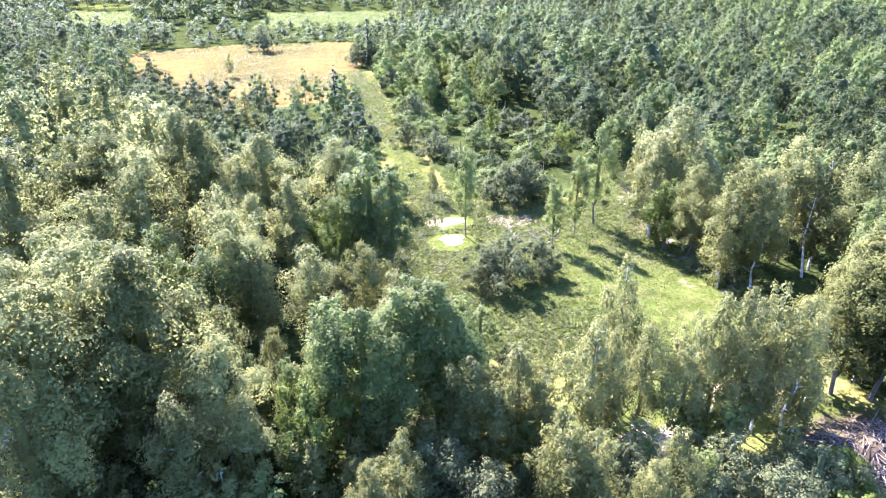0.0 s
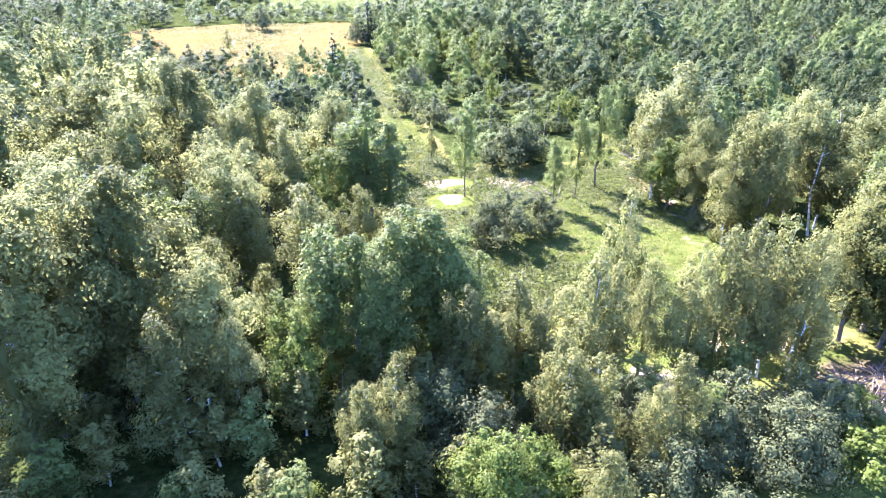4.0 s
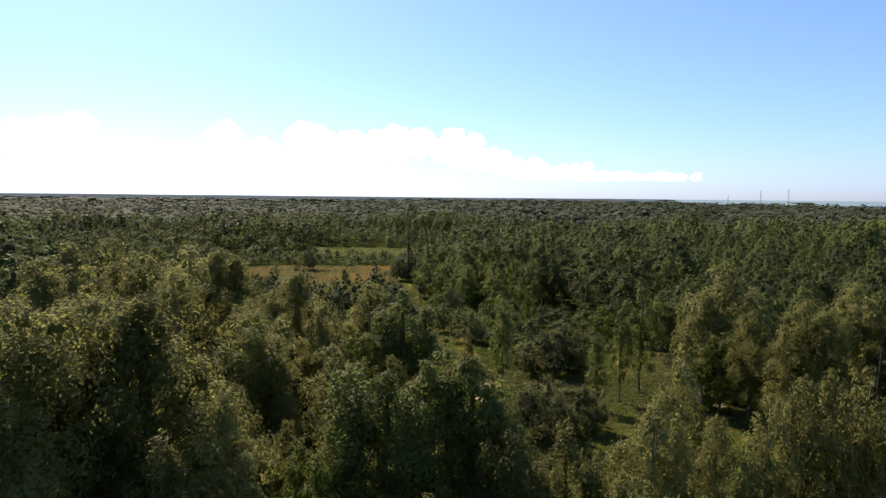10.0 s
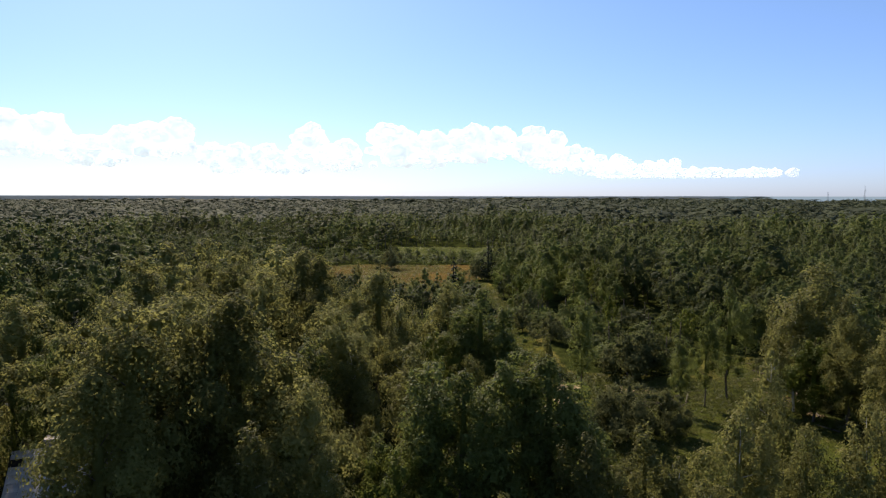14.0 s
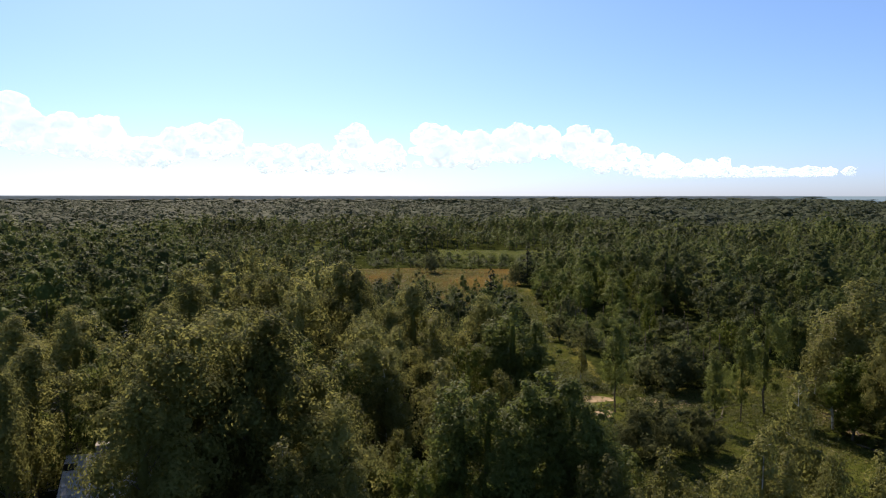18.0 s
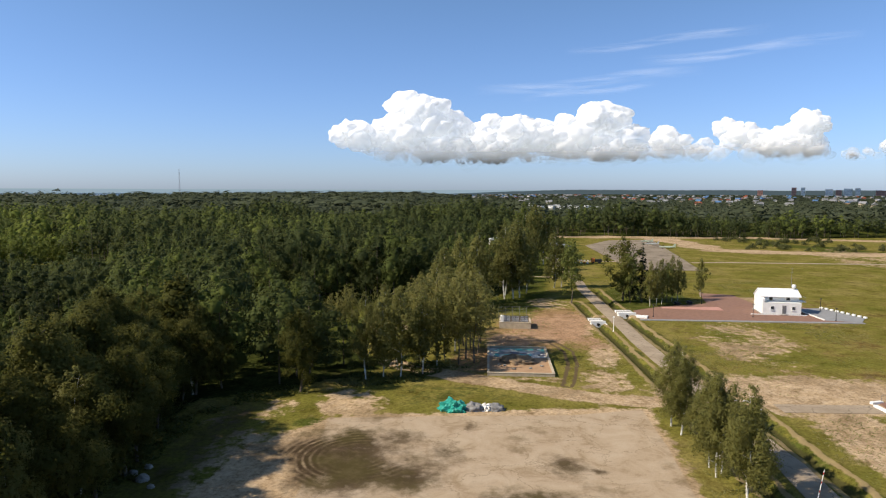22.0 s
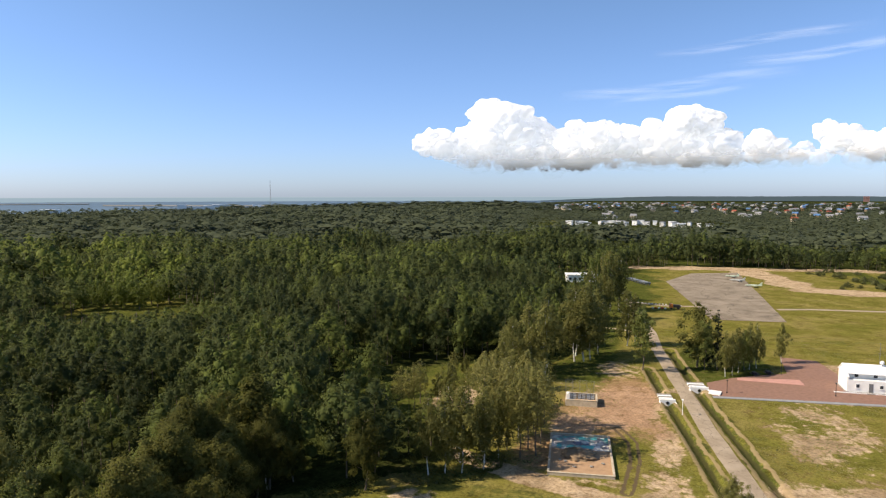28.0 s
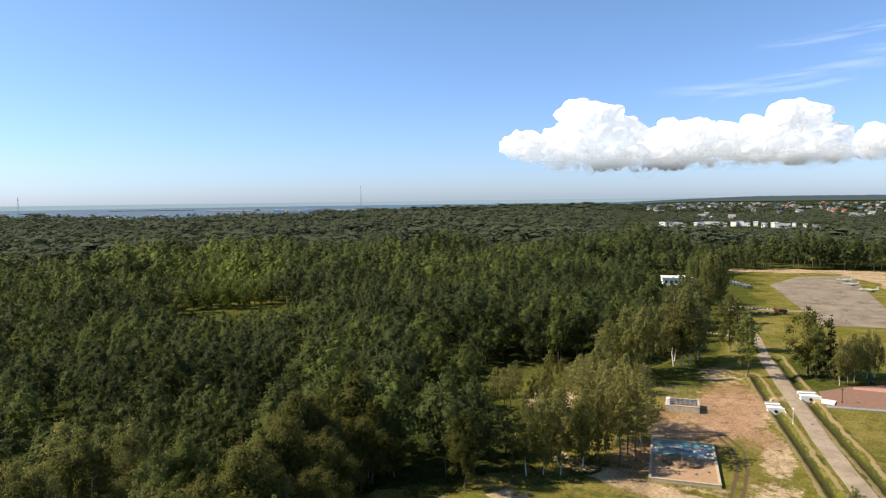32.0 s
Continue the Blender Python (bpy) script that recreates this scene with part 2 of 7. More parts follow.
PLAZA = [(158.5, -12.8), (148.3, -12.9), (152.6, -58), (169, -55.5), (171, -43), (187, -41), (189, -33), (172, -31.5), (164.5, -19)]
DITCH_L, DITCH_R = [(58, -15.4), (103.8, -9.6), (146, -3.2), (168, -0.4)], [(56, -23.6), (103.4, -17.4), (143, -11.4), (190, -6)]


def glade(x, y):
    """Small open places scattered through the woods."""
    return (waves(x, y, 77, 130) + 0.5 * waves(x, y, 78, 45) > 1.02) & (np.hypot(x, y) > 330) & (np.hypot(x, y) < 1500)


def smooth(d, soft):
    return np.clip(0.5 + d / (2 * soft), 0, 1)


def axis(parts, end):
    """Grid lines: stretches (from, to, step), then ever wider to -end and end."""
    out = []
    for a, b, s in parts:
        out += list(np.arange(a, b, s))
    out.append(parts[-1][1])
    step, v, hi = parts[-1][2], out[-1], []
    while v < end:
        step *= 1.35
        v += step
        hi.append(min(v, end))
    step, v, lo = parts[0][2], out[0], []
    while v > -end:
        step *= 1.35
        v -= step
        lo.append(max(v, -end))
    return np.array(lo[::-1] + out + hi)


def mesh_of(name, verts, faces_of, mats=(), tint=None, smooth_shade=False, attrs=()):
    """A mesh from an array of points and an array of faces that all have the same number of corners."""
    me = bpy.data.meshes.new(name)
    verts, faces = np.asarray(verts, np.float32), np.asarray(faces_of, np.int32)
    n, k = faces.shape
    me.vertices.add(len(verts)), me.loops.add(n * k), me.polygons.add(n)
    me.vertices.foreach_set("co", verts.ravel())
    me.loops.foreach_set("vertex_index", faces.ravel())
    me.polygons.foreach_set("loop_start", np.arange(0, n * k, k, dtype=np.int32))
    if smooth_shade:
        me.polygons.foreach_set("use_smooth", np.ones(n, bool))
    for m in mats:
        me.materials.append(m)
    for label, values in (*attrs, *((("tint", tint),) if tint is not None else ())):
        me.attributes.new(label, "FLOAT", "POINT").data.foreach_set("value", np.asarray(values, np.float32))
    me.update(calc_edges=True)
    return me


# ---- ground: one sheet to the horizon ----
gx = axis([(-150, -40, 5), (-40, 54, 1.3), (54, 126, 0.65), (126, 215, 1.3), (215, 460, 3)], 4850)
gy = axis([(-330, -70, 5), (-70, -26, 1.6), (-26, 6, 0.7), (6, 32, 0.85), (32, 130, 1.3), (130, 380, 4)], 4850)
X, Y = np.meshgrid(gx, gy)
base, clear = inside(BASE, X, Y), inside(CLEARING, X, Y)
path, field = near_line(PATH, X, Y), inside(FIELD, X, Y)
strips = np.maximum(inside(STRIP, X, Y), inside(STRIP_FAR, X, Y))
yard, track = inside(YARD, X, Y), near_line(TRACK, X, Y)
ditch = np.minimum(near_line(DITCH_L, X, Y), near_line(DITCH_R, X, Y))
road_gap = near_line(ROAD, X, Y)
Z = 0.18 * waves(X, Y, 3, 40) * (np.hypot(X, Y) < 600) * (1 - smooth(yard, 4)) * smooth(road_gap - 5, 2) * smooth(-inside(PLAZA, X, Y) - 3, 2) * smooth(-inside(APRON, X, Y) - 3, 2)
Z = Z * (1 - smooth(base, 3)) + 0.25 * Z * smooth(base, 3)
Z -= 0.8 * np.clip(1.1 - ditch / 0.85, 0, 1)
Z += 0.22 * np.exp(-((ditch - 1.6) / 0.5) ** 2) * (road_gap > 3)
heap = np.hypot((X - 39) / 7.5, (Y - 41.5) / 4.2)
Z += 2.0 * np.clip(1 - heap, 0, 1) ** 1.3
Z -= 0.15 * np.clip(1 - path / 2.5, 0, 1)
bare = np.maximum.reduce([smooth(yard, 2.0), smooth(2.3 - track, 1.2)])
for px, py, rx, ry, w in ((115, -3, 11, 3.2, 0.6), (100, -3, 8, 4, 0.58), (136, 5, 13, 8, 0.85), (122, 12.5, 9, 4, 0.8), (100, 8, 4, 6, 0.5), (97, -30, 9, 20, 0.8), (78, -30, 16, 5, 0.72), (150, -20, 2.5, 40, 0.5), (130, -30, 22, 10, 0.5), (165, 6, 12, 6, 0.55), (134, 37, 10, 6, 0.62), (176, -46, 8, 8, 0.7),
                         (84, 31, 6, 5, 0.7), (79, 38.5, 6, 3, 0.58), (67, 39, 7, 3.4, 0.56), (60, 38, 5, 3.4, 0.6), (75, 44, 4, 2.5, 0.45), (290, -120, 60, 20, 0.5), (12.6, 95, 2.7, 1.3, 1.0), (12.4, 88.8, 1.5, 1.7, 1.0), (22, 93.5, 4.5, 3, 0.5), (33, 51, 4, 2, 0.75), (42, 67, 2.5, 6, 0.42), (37.5, 74, 1.2, 6, 0.36), (22, 46, 5, 3, 0.6), (41, 92, 2, 12, 0.42), (-38, 49, 9, 6, 0.7)):
    bare = np.maximum(bare, w * np.clip(1.6 - np.hypot((X - px) / rx, (Y - py) / ry), 0, 1))
bare = np.maximum(bare, 0.95 * smooth(9 - near_line([(404, 0), (408, -50), (360, -62), (328, -70), (318, -100), (316, -160), (320, -260)], X, Y) + 3 * waves(X, Y, 96, 40), 4))
bare = np.maximum(bare, 0.9 * smooth(8 - near_line([(408, -50), (416, -110), (400, -190)], X, Y), 4))
slab = inside(SLAB, X, Y)
clay = np.zeros_like(X)
for px, py, rx, ry, w in ((141, 4, 17, 6, 0.95), (128, 9, 13, 9, 0.7), (124, 0, 9, 4, 0.6), (108, 17, 8, 4, 0.7), (172, -44, 9, 9, 0.6)):
    clay = np.maximum(clay, w * np.clip(1.6 - np.hypot((X - px) / rx, (Y - py) / ry), 0, 1))
rut = near_line([(96, 3.0), (100, 2.5), (108.5, 2.0), (116.3, 2.5), (120.1, 4.0), (122.5, 5.1)], X, Y)
grass = np.maximum.reduce([0.85 * smooth(16 - np.hypot((X - 24) / 1.4, Y - 42), 4), smooth(base, 3), smooth(clear, 3), smooth(4.5 - path, 2), smooth(field, 4), smooth(strips, 4), smooth(24 - np.hypot(X - 199, Y - 177), 6), smooth(24 - np.hypot(X - 284, Y - 390), 6), 0.9 * glade(X, Y)])
dry = np.maximum(smooth(field, 5), 0.4 * smooth(base, 3) * smooth(60 - np.abs(X - 140), 20) * smooth(-Y - 15, 5))
dry = np.maximum(dry, smooth(24 - np.hypot(X - 284, Y - 390), 6))
lush = np.maximum.reduce([0.6 * smooth(4.5 - path, 2) * (Y > 84), 0.6 * smooth(16 - np.hypot((X - 135) / 1.6, Y - 46), 4), 0.6 * smooth(16 - np.hypot((X - 24) / 1.4, Y - 42), 4), 0.6 * smooth(24 - np.hypot(X - 199, Y - 177), 6), smooth(clear, 3) * 0.7, smooth(strips, 4), 0.8 * glade(X, Y), 0.9 * smooth(9 - np.hypot((X - 178) / 2.6, (Y + 18) / 1.2), 2), 0.8 * smooth(base, 3) * smooth(Y - 6, 4) * smooth(X - 150, 8), 0.55 * smooth(2.4 - ditch, 1), 0.45 * smooth(9 - np.hypot((X - 88) / 0.7, (Y - 20) / 1.6), 3), 0.7 * smooth(X - 250 + 10 * waves(X, Y, 94, 30), 15) * smooth(Y + 8 + 5 * waves(X, Y, 93, 25), 8) * smooth(base, 3)])
mud = np.maximum.reduce([0.9 * smooth(8.0 - np.hypot((X - 66) / 0.95, (Y - 24.5) / 1.15) + 1.6 * waves(X, Y, 91, 9), 3), 0.8 * smooth(3.5 - np.hypot(X - 58, (Y - 6) / 1.4), 2), 0.7 * smooth(2 - np.hypot((X - 68) / 1.4, Y - 3.6), 1.5), 0.8 * smooth(0.9 - np.hypot((X - 67) / 0.7, Y - 0.4), 0.6), 0.7 * smooth(0.8 - np.hypot((X - 77.5) / 2.2, Y - 14.4), 0.5), smooth(4.6 - heap * 4.2, 1)])
mud = np.maximum(mud, 0.62 * smooth(3.4 - np.abs(Y - 41.5 - 0.1 * (X - 66)), 2) * smooth(14 - np.abs(X - 67), 5))      # leaf mould under the wood edge
mud = mud * smooth(base + 12, 3)
mud = mud * (1 - 0.45 * smooth(2.6 - np.hypot((X - 68) / 1.6, Y - 20.3), 1.5))
far, way = np.hypot(X - 66.7, Y - 24.3), np.degrees(np.arctan2(Y - 24.3, X - 66.7))
spun = smooth(far - 4.2, 1.2) * smooth(8.6 - far, 1.5) * smooth(75 - np.abs(way - 78), 25)
far, way = np.hypot(X - 64.0, Y - 14.5), np.degrees(np.arctan2(Y - 14.5, X - 64.0))
spun = np.maximum(spun, 0.7 * smooth(far - 5.2, 0.6) * smooth(8.2 - far, 0.8) * smooth(42 - np.abs(way - 60), 15))
weedy = np.maximum(0.75 * smooth(3.2 - np.hypot((X - 68) / 1.5, Y - 20.3), 1.5), 0.7 * smooth(2.2 - np.hypot(X - 75.5, (Y - 33.2) / 1.3), 1.5))
lush, bare = np.maximum(lush, weedy), bare * (1 - 0.8 * weedy)
fine = np.arange(X.size).reshape(X.shape)
quads = np.stack([fine[:-1, :-1], fine[:-1, 1:], fine[1:, 1:], fine[1:, :-1]], -1).reshape(-1, 4)

m_ground, n, l, b = material("ground_cover", 1.0)
b.inputs["Specular IOR Level"].default_value = 0.0


def layer(label):
    a = n.new("ShaderNodeAttribute")
    a.attribute_name = label
    return a.outputs["Fac"]


n1, n2, n3 = noise_tex(n, l, 0.09, 6, 0.62), noise_tex(n, l, 0.6, 6, 0.65), noise_tex(n, l, 5.0, 5, 0.6)


def edged(label, wobble=0.5, sharp=0.1):
    """A layer of the ground with a ragged edge."""
    k = calc(n, l, "ADD", layer(label), calc(n, l, "MULTIPLY", calc(n, l, "SUBTRACT", calc(n, l, "ADD", n1.outputs[0], calc(n, l, "MULTIPLY", n2.outputs[0], 0.9)), 0.95), wobble * 1.6))
    r = n.new("ShaderNodeMapRange")
    r.interpolation_type = "SMOOTHSTEP"
    r.inputs[1].default_value, r.inputs[2].default_value = 0.5 - sharp, 0.5 + sharp
    l.new(k, r.inputs[0])
    return r.outputs[0]


litter = ramp(n, l, n2.outputs[0], [(0.3, (0.018, 0.024, 0.008)), (0.55, (0.04, 0.05, 0.014)), (0.75, (0.07, 0.075, 0.024))])
meadow = ramp(n, l, n1.outputs[0], [(0.3, (0.13, 0.135, 0.028)), (0.48, (0.2, 0.175, 0.046)), (0.64, (0.29, 0.235, 0.085))])
meadow = blend(n, l, calc(n, l, "MULTIPLY", n3.outputs[0], 0.7), meadow, (0.085, 0.09, 0.02))
straw = ramp(n, l, n2.outputs[0], [(0.3, (0.1, 0.072, 0.023)), (0.5, (0.155, 0.1, 0.034)), (0.7, (0.12, 0.092, 0.031))])
green = ramp(n, l, n2.outputs[0], [(0.3, (0.055, 0.07, 0.014)), (0.52, (0.09, 0.1, 0.024)), (0.72, (0.155, 0.13, 0.05))])
green = blend(n, l, calc(n, l, "MULTIPLY", n3.outputs[0], 0.6), green, (0.035, 0.055, 0.011))
sand = ramp(n, l, n2.outputs[0], [(0.3, (0.32, 0.23, 0.14)), (0.5, (0.48, 0.365, 0.245)), (0.72, (0.58, 0.465, 0.335))])
sand = blend(n, l, calc(n, l, "MULTIPLY", n3.outputs[0], 0.45), sand, (0.27, 0.185, 0.105))
sand = blend(n, l, ramp(n, l, n1.outputs[0], [(0.5, (0, 0, 0)), (0.62, (0.55, 0.55, 0.55))]), sand, (0.24, 0.17, 0.1))
rings = n.new("ShaderNodeTexWave")
rings.wave_type, rings.rings_direction = "RINGS", "Z"
rings.inputs["Scale"].default_value, rings.inputs["Distortion"].default_value, rings.inputs["Detail"].default_value = 0.4, 2.2, 4
mp = n.new("ShaderNodeMapping")
mp.inputs["Location"].default_value = (-66.7, -24.3, 0)
l.new(n["Texture Coordinate"].outputs["Object"], mp.inputs[0]), l.new(mp.outputs[0], rings.inputs["Vector"])
soil = ramp(n, l, calc(n, l, "ADD", calc(n, l, "MULTIPLY", calc(n, l, "MULTIPLY", calc(n, l, "SUBTRACT", rings.outputs["Fac"], 0.55), calc(n, l, "MULTIPLY", layer("spun"), ramp(n, l, noise_tex(n, l, 0.45, 5, 0.65).outputs[0], [(0.36, (0, 0, 0)), (0.56, (1, 1, 1))]))), 0.5), calc(n, l, "MULTIPLY", n2.outputs[0], 0.8)), [(0.34, (0.06, 0.042, 0.026)), (0.52, (0.13, 0.094, 0.06)), (0.78, (0.33, 0.25, 0.165))])
c = blend(n, l, edged("grass", 0.5), litter, meadow)
c = blend(n, l, edged("dry", 0.5), c, straw)
c = blend(n, l, edged("lush", 0.6), c, green)
c = blend(n, l, edged("bare", 0.7), c, sand)
c = blend(n, l, calc(n, l, "MULTIPLY", edged("clay", 0.6, 0.25), 0.75), c, blend(n, l, n2.outputs[0], (0.24, 0.13, 0.075), (0.44, 0.28, 0.185)))
grit = noise_tex(n, l, 2.1, 8, 0.72)
clods = noise_tex(n, l, 0.28, 8, 0.72, distortion=0.6)
c = blend(n, l, 1.0, c, ramp(n, l, grit.outputs[0], [(0.34, (0.6, 0.56, 0.5)), (0.47, (1.0, 1.0, 1.0)), (0.64, (1.35, 1.34, 1.3))]), "MULTIPLY")
c = blend(n, l, 1.0, c, ramp(n, l, clods.outputs[0], [(0.34, (0.66, 0.62, 0.55)), (0.46, (1.02, 1.01, 1.0)), (0.62, (1.25, 1.24, 1.2))]), "MULTIPLY")
cracks = n.new("ShaderNodeTexVoronoi")
cracks.feature = "DISTANCE_TO_EDGE"
cracks.inputs["Scale"].default_value = 0.13
l.new(blend(n, l, 1.0, n["Texture Coordinate"].outputs["Object"], blend(n, l, 1.0, noise_tex(n, l, 0.35, 5, 0.65).outputs[1], (5.0, 5.0, 5.0), "MULTIPLY"), "ADD"), cracks.inputs["Vector"])
old = ramp(n, l, clods.outputs[0], [(0.34, (0.36, 0.27, 0.18)), (0.47, (0.49, 0.385, 0.275)), (0.62, (0.56, 0.455, 0.34))])
old = blend(n, l, calc(n, l, "MULTIPLY", n3.outputs[0], 0.35), old, (0.3, 0.22, 0.14))
old = blend(n, l, ramp(n, l, cracks.outputs["Distance"], [(0.0, (0.55, 0.55, 0.55)), (0.012, (0, 0, 0))]), old, (0.2, 0.15, 0.09))
old = blend(n, l, ramp(n, l, n1.outputs[0], [(0.57, (0, 0, 0)), (0.66, (0.75, 0.75, 0.75))]), old, (0.2, 0.145, 0.085))
firm = n.new("ShaderNodeMapRange")
firm.inputs[1].default_value, firm.inputs[2].default_value = -0.12, 0.12
l.new(calc(n, l, "ADD", layer("slab"), calc(n, l, "MULTIPLY_ADD", n3.outputs[0], 0.7, -0.35)), firm.inputs[0])
c = blend(n, l, firm.outputs[0], c, old)
soil = blend(n, l, ramp(n, l, n1.outputs[0], [(0.48, (0, 0, 0)), (0.6, (0.5, 0.5, 0.5))]), soil, (0.1, 0.088, 0.032))
c = blend(n, l, edged("mud", 1.0, 0.4), c, soil)


def band(label, middle, half, sway=0.0):
    """A strip at a distance from a line on the ground."""
    away = calc(n, l, "ABSOLUTE", calc(n, l, "SUBTRACT", calc(n, l, "ADD", layer(label), calc(n, l, "ADD", calc(n, l, "MULTIPLY_ADD", n2.outputs[0], 0.9, -0.45), calc(n, l, "MULTIPLY_ADD", n1.outputs[0], sway, -sway / 2))), middle))
    return ramp(n, l, calc(n, l, "DIVIDE", away, half), [(0.6, (1, 1, 1)), (1.0, (0, 0, 0))])


spoil = blend(n, l, n2.outputs[0], (0.5, 0.37, 0.23), (0.3, 0.22, 0.11))
c = blend(n, l, calc(n, l, "MULTIPLY", band("ditch", 1.4, 0.45, 2.4), 0.65), c, spoil)
c = blend(n, l, calc(n, l, "MULTIPLY", band("ditch", 0.0, 0.6), 0.85), c, (0.06, 0.058, 0.025))
c = blend(n, l, calc(n, l, "MULTIPLY", band("rut", 0.72, 0.34), 0.9), c, (0.13, 0.095, 0.06))
c = blend(n, l, 1.0, c, (0.75, 0.75, 0.75), "MULTIPLY")
l.new(c, b.inputs["Base Color"])
bump(n, l, b, calc(n, l, "ADD", n2.outputs[0], calc(n, l, "MULTIPLY", n3.outputs[0], 0.5)), 0.6, 0.1)
ground = new("ground", mesh_of("ground", np.stack([X, Y, Z], -1).reshape(-1, 3), quads, [m_ground], smooth_shade=True,
             attrs=[("grass", grass.ravel()), ("dry", dry.ravel()), ("lush", lush.ravel()), ("bare", bare.ravel()), ("clay", clay.ravel()), ("mud", mud.ravel()), ("ditch", ditch.ravel()), ("rut", rut.ravel()), ("spun", spun.ravel()), ("slab", np.clip(slab, -4, 4).ravel())]))
tagged(ground, "grassy and sandy ground with dark forest floor", "ground", kind="structure")


# ---- building blocks ----
def part(name, bm, mat, parent=None, label="", smooth_shade=False, share=None):
    """Links a bmesh as one mesh object, under a thing or a part where a parent is given."""
    if share is None:
        share = bpy.data.meshes.new(name)
        bm.normal_update()
        for f in bm.faces:
            f.smooth = smooth_shade
        bm.to_mesh(share)
        bm.free()
        share.materials.append(mat)
    ob = new(name, share)
    ob.parent = parent
    if label:
        ob["label"] = label
    return ob


def thing(name, at, label, category, group="", kind="", rz=0.0):
    ob = new(name)
    ob.empty_display_size = 0.3
    ob.matrix_world = pose(*at, 0, 0, rz)
    return tagged(ob, label, category, group, kind)


def box(bm, x0, y0, z0, x1, y1, z1, bevel=0.0):
    """Adds a box, with its edges rounded by bevel."""
    m = Matrix.Translation(((x0 + x1) / 2, (y0 + y1) / 2, (z0 + z1) / 2)) @ Matrix.Diagonal((abs(x1 - x0), abs(y1 - y0), abs(z1 - z0), 1))
    made = bmesh.ops.create_cube(bm, size=1, matrix=m)
    if bevel:
        vs = set(made["verts"])
        bmesh.ops.bevel(bm, geom=[e for e in bm.edges if e.verts[0] in vs and e.verts[1] in vs], offset=bevel, segments=1, affect="EDGES")
    return bm


def boxed(*a, bevel=0.0):
    return box(bmesh.new(), *a, bevel=bevel)


def prism(poly, z0, z1):
    """A slab with the given outline."""
    bm = bmesh.new()
    low = [bm.verts.new((x, y, z0)) for x, y in poly]
    high = [bm.verts.new((x, y, z1)) for x, y in poly]
    bm.faces.new(low[::-1]), bm.faces.new(high)
    for i in range(len(poly)):
        j = (i + 1) % len(poly)
        bm.faces.new((low[i], low[j], high[j], high[i]))
    bmesh.ops.recalc_face_normals(bm, faces=bm.faces)
    return bm


def pole(bm, a, b, r0, r1, sides=8):
    """A tapered bar from a to b."""
    a, b = Vector(a), Vector(b)
    m = Matrix.Translation((a + b) / 2) @ (b - a).to_track_quat("Z", "Y").to_matrix().to_4x4()
    bmesh.ops.create_cone(bm, cap_ends=True, segments=sides, radius1=r0, radius2=r1, depth=(b - a).length, matrix=m)
    return bm


def ribbon(line, half, z):
    """Left and right edge points of a band along a line."""
    out = []
    for i, (x, y) in enumerate(line):
        (ax, ay), (bx, by) = line[max(i - 1, 0)], line[min(i + 1, len(line) - 1)]
        d = math.hypot(bx - ax, by - ay)
        nx, ny = -(by - ay) / d, (bx - ax) / d
        out.append(((x + nx * half, y + ny * half, z), (x - nx * half, y - ny * half, z)))
    return out


M = {
    "concrete": plain("worn_concrete", (0.36, 0.34, 0.31), 0.9, scale=0.7, vary=0.3),
    "slab": plain("road_slab", (0.36, 0.34, 0.315), 0.92, scale=0.5, vary=0.28),
    "apron": plain("old_paving", (0.29, 0.27, 0.25), 0.92, scale=0.12, vary=0.4),
    "white": plain("white_paint", (0.8, 0.8, 0.78), 0.6, vary=0.1, scale=1.0),
    "roof": plain("white_roof_sheet", (0.78, 0.79, 0.8), 0.4, vary=0.06, scale=1.0),
    "brick": plain("red_paving", (0.32, 0.18, 0.13), 0.9, vary=0.22, scale=1.2),
    "pink": plain("pink_paving", (0.62, 0.33, 0.27), 0.85, vary=0.15, scale=1.0),
    "greyblock": plain("grey_paving", (0.33, 0.34, 0.35), 0.9, vary=0.2, scale=1.0),
    "beige": plain("beige_render", (0.62, 0.53, 0.4), 0.9, vary=0.25, scale=1.5),
    "clay": plain("clay_floor", (0.5, 0.32, 0.19), 0.95, vary=0.2, scale=1.0),
    "teal": plain("teal_tarpaulin", (0.02, 0.42, 0.34), 0.45, vary=0.3, scale=2.0),
    "gravel": plain("grey_gravel", (0.3, 0.3, 0.3), 0.95, vary=0.3, scale=2.5, relief=0.6),
    "glass": plain("window_glass", (0.05, 0.06, 0.07), 0.12, vary=0.1),
    "steel": plain("grey_steel", (0.32, 0.33, 0.34), 0.5, 0.6, vary=0.2),
    "dark": plain("dark_paint", (0.03, 0.03, 0.032), 0.6, vary=0.2),
    "soil": plain("dug_soil", (0.3, 0.21, 0.13), 0.95, vary=0.35, scale=1.5, relief=0.7),
    "blue": plain("blue_enamel", (0.02, 0.12, 0.5), 0.4, vary=0.1),
    "red": plain("red_enamel", (0.55, 0.03, 0.02), 0.4, vary=0.1),
    "orange": plain("orange_paint", (0.7, 0.2, 0.04), 0.5, vary=0.15),
    "plane": plain("pale_green_aircraft_paint", (0.5, 0.58, 0.46), 0.4, vary=0.15),
    "planegrey": plain("grey_aircraft_paint", (0.42, 0.45, 0.45), 0.4, vary=0.15),
}

# ---- trees ----


def unit(v):
    return v / (np.linalg.norm(v, axis=-1, keepdims=True) + 1e-9)


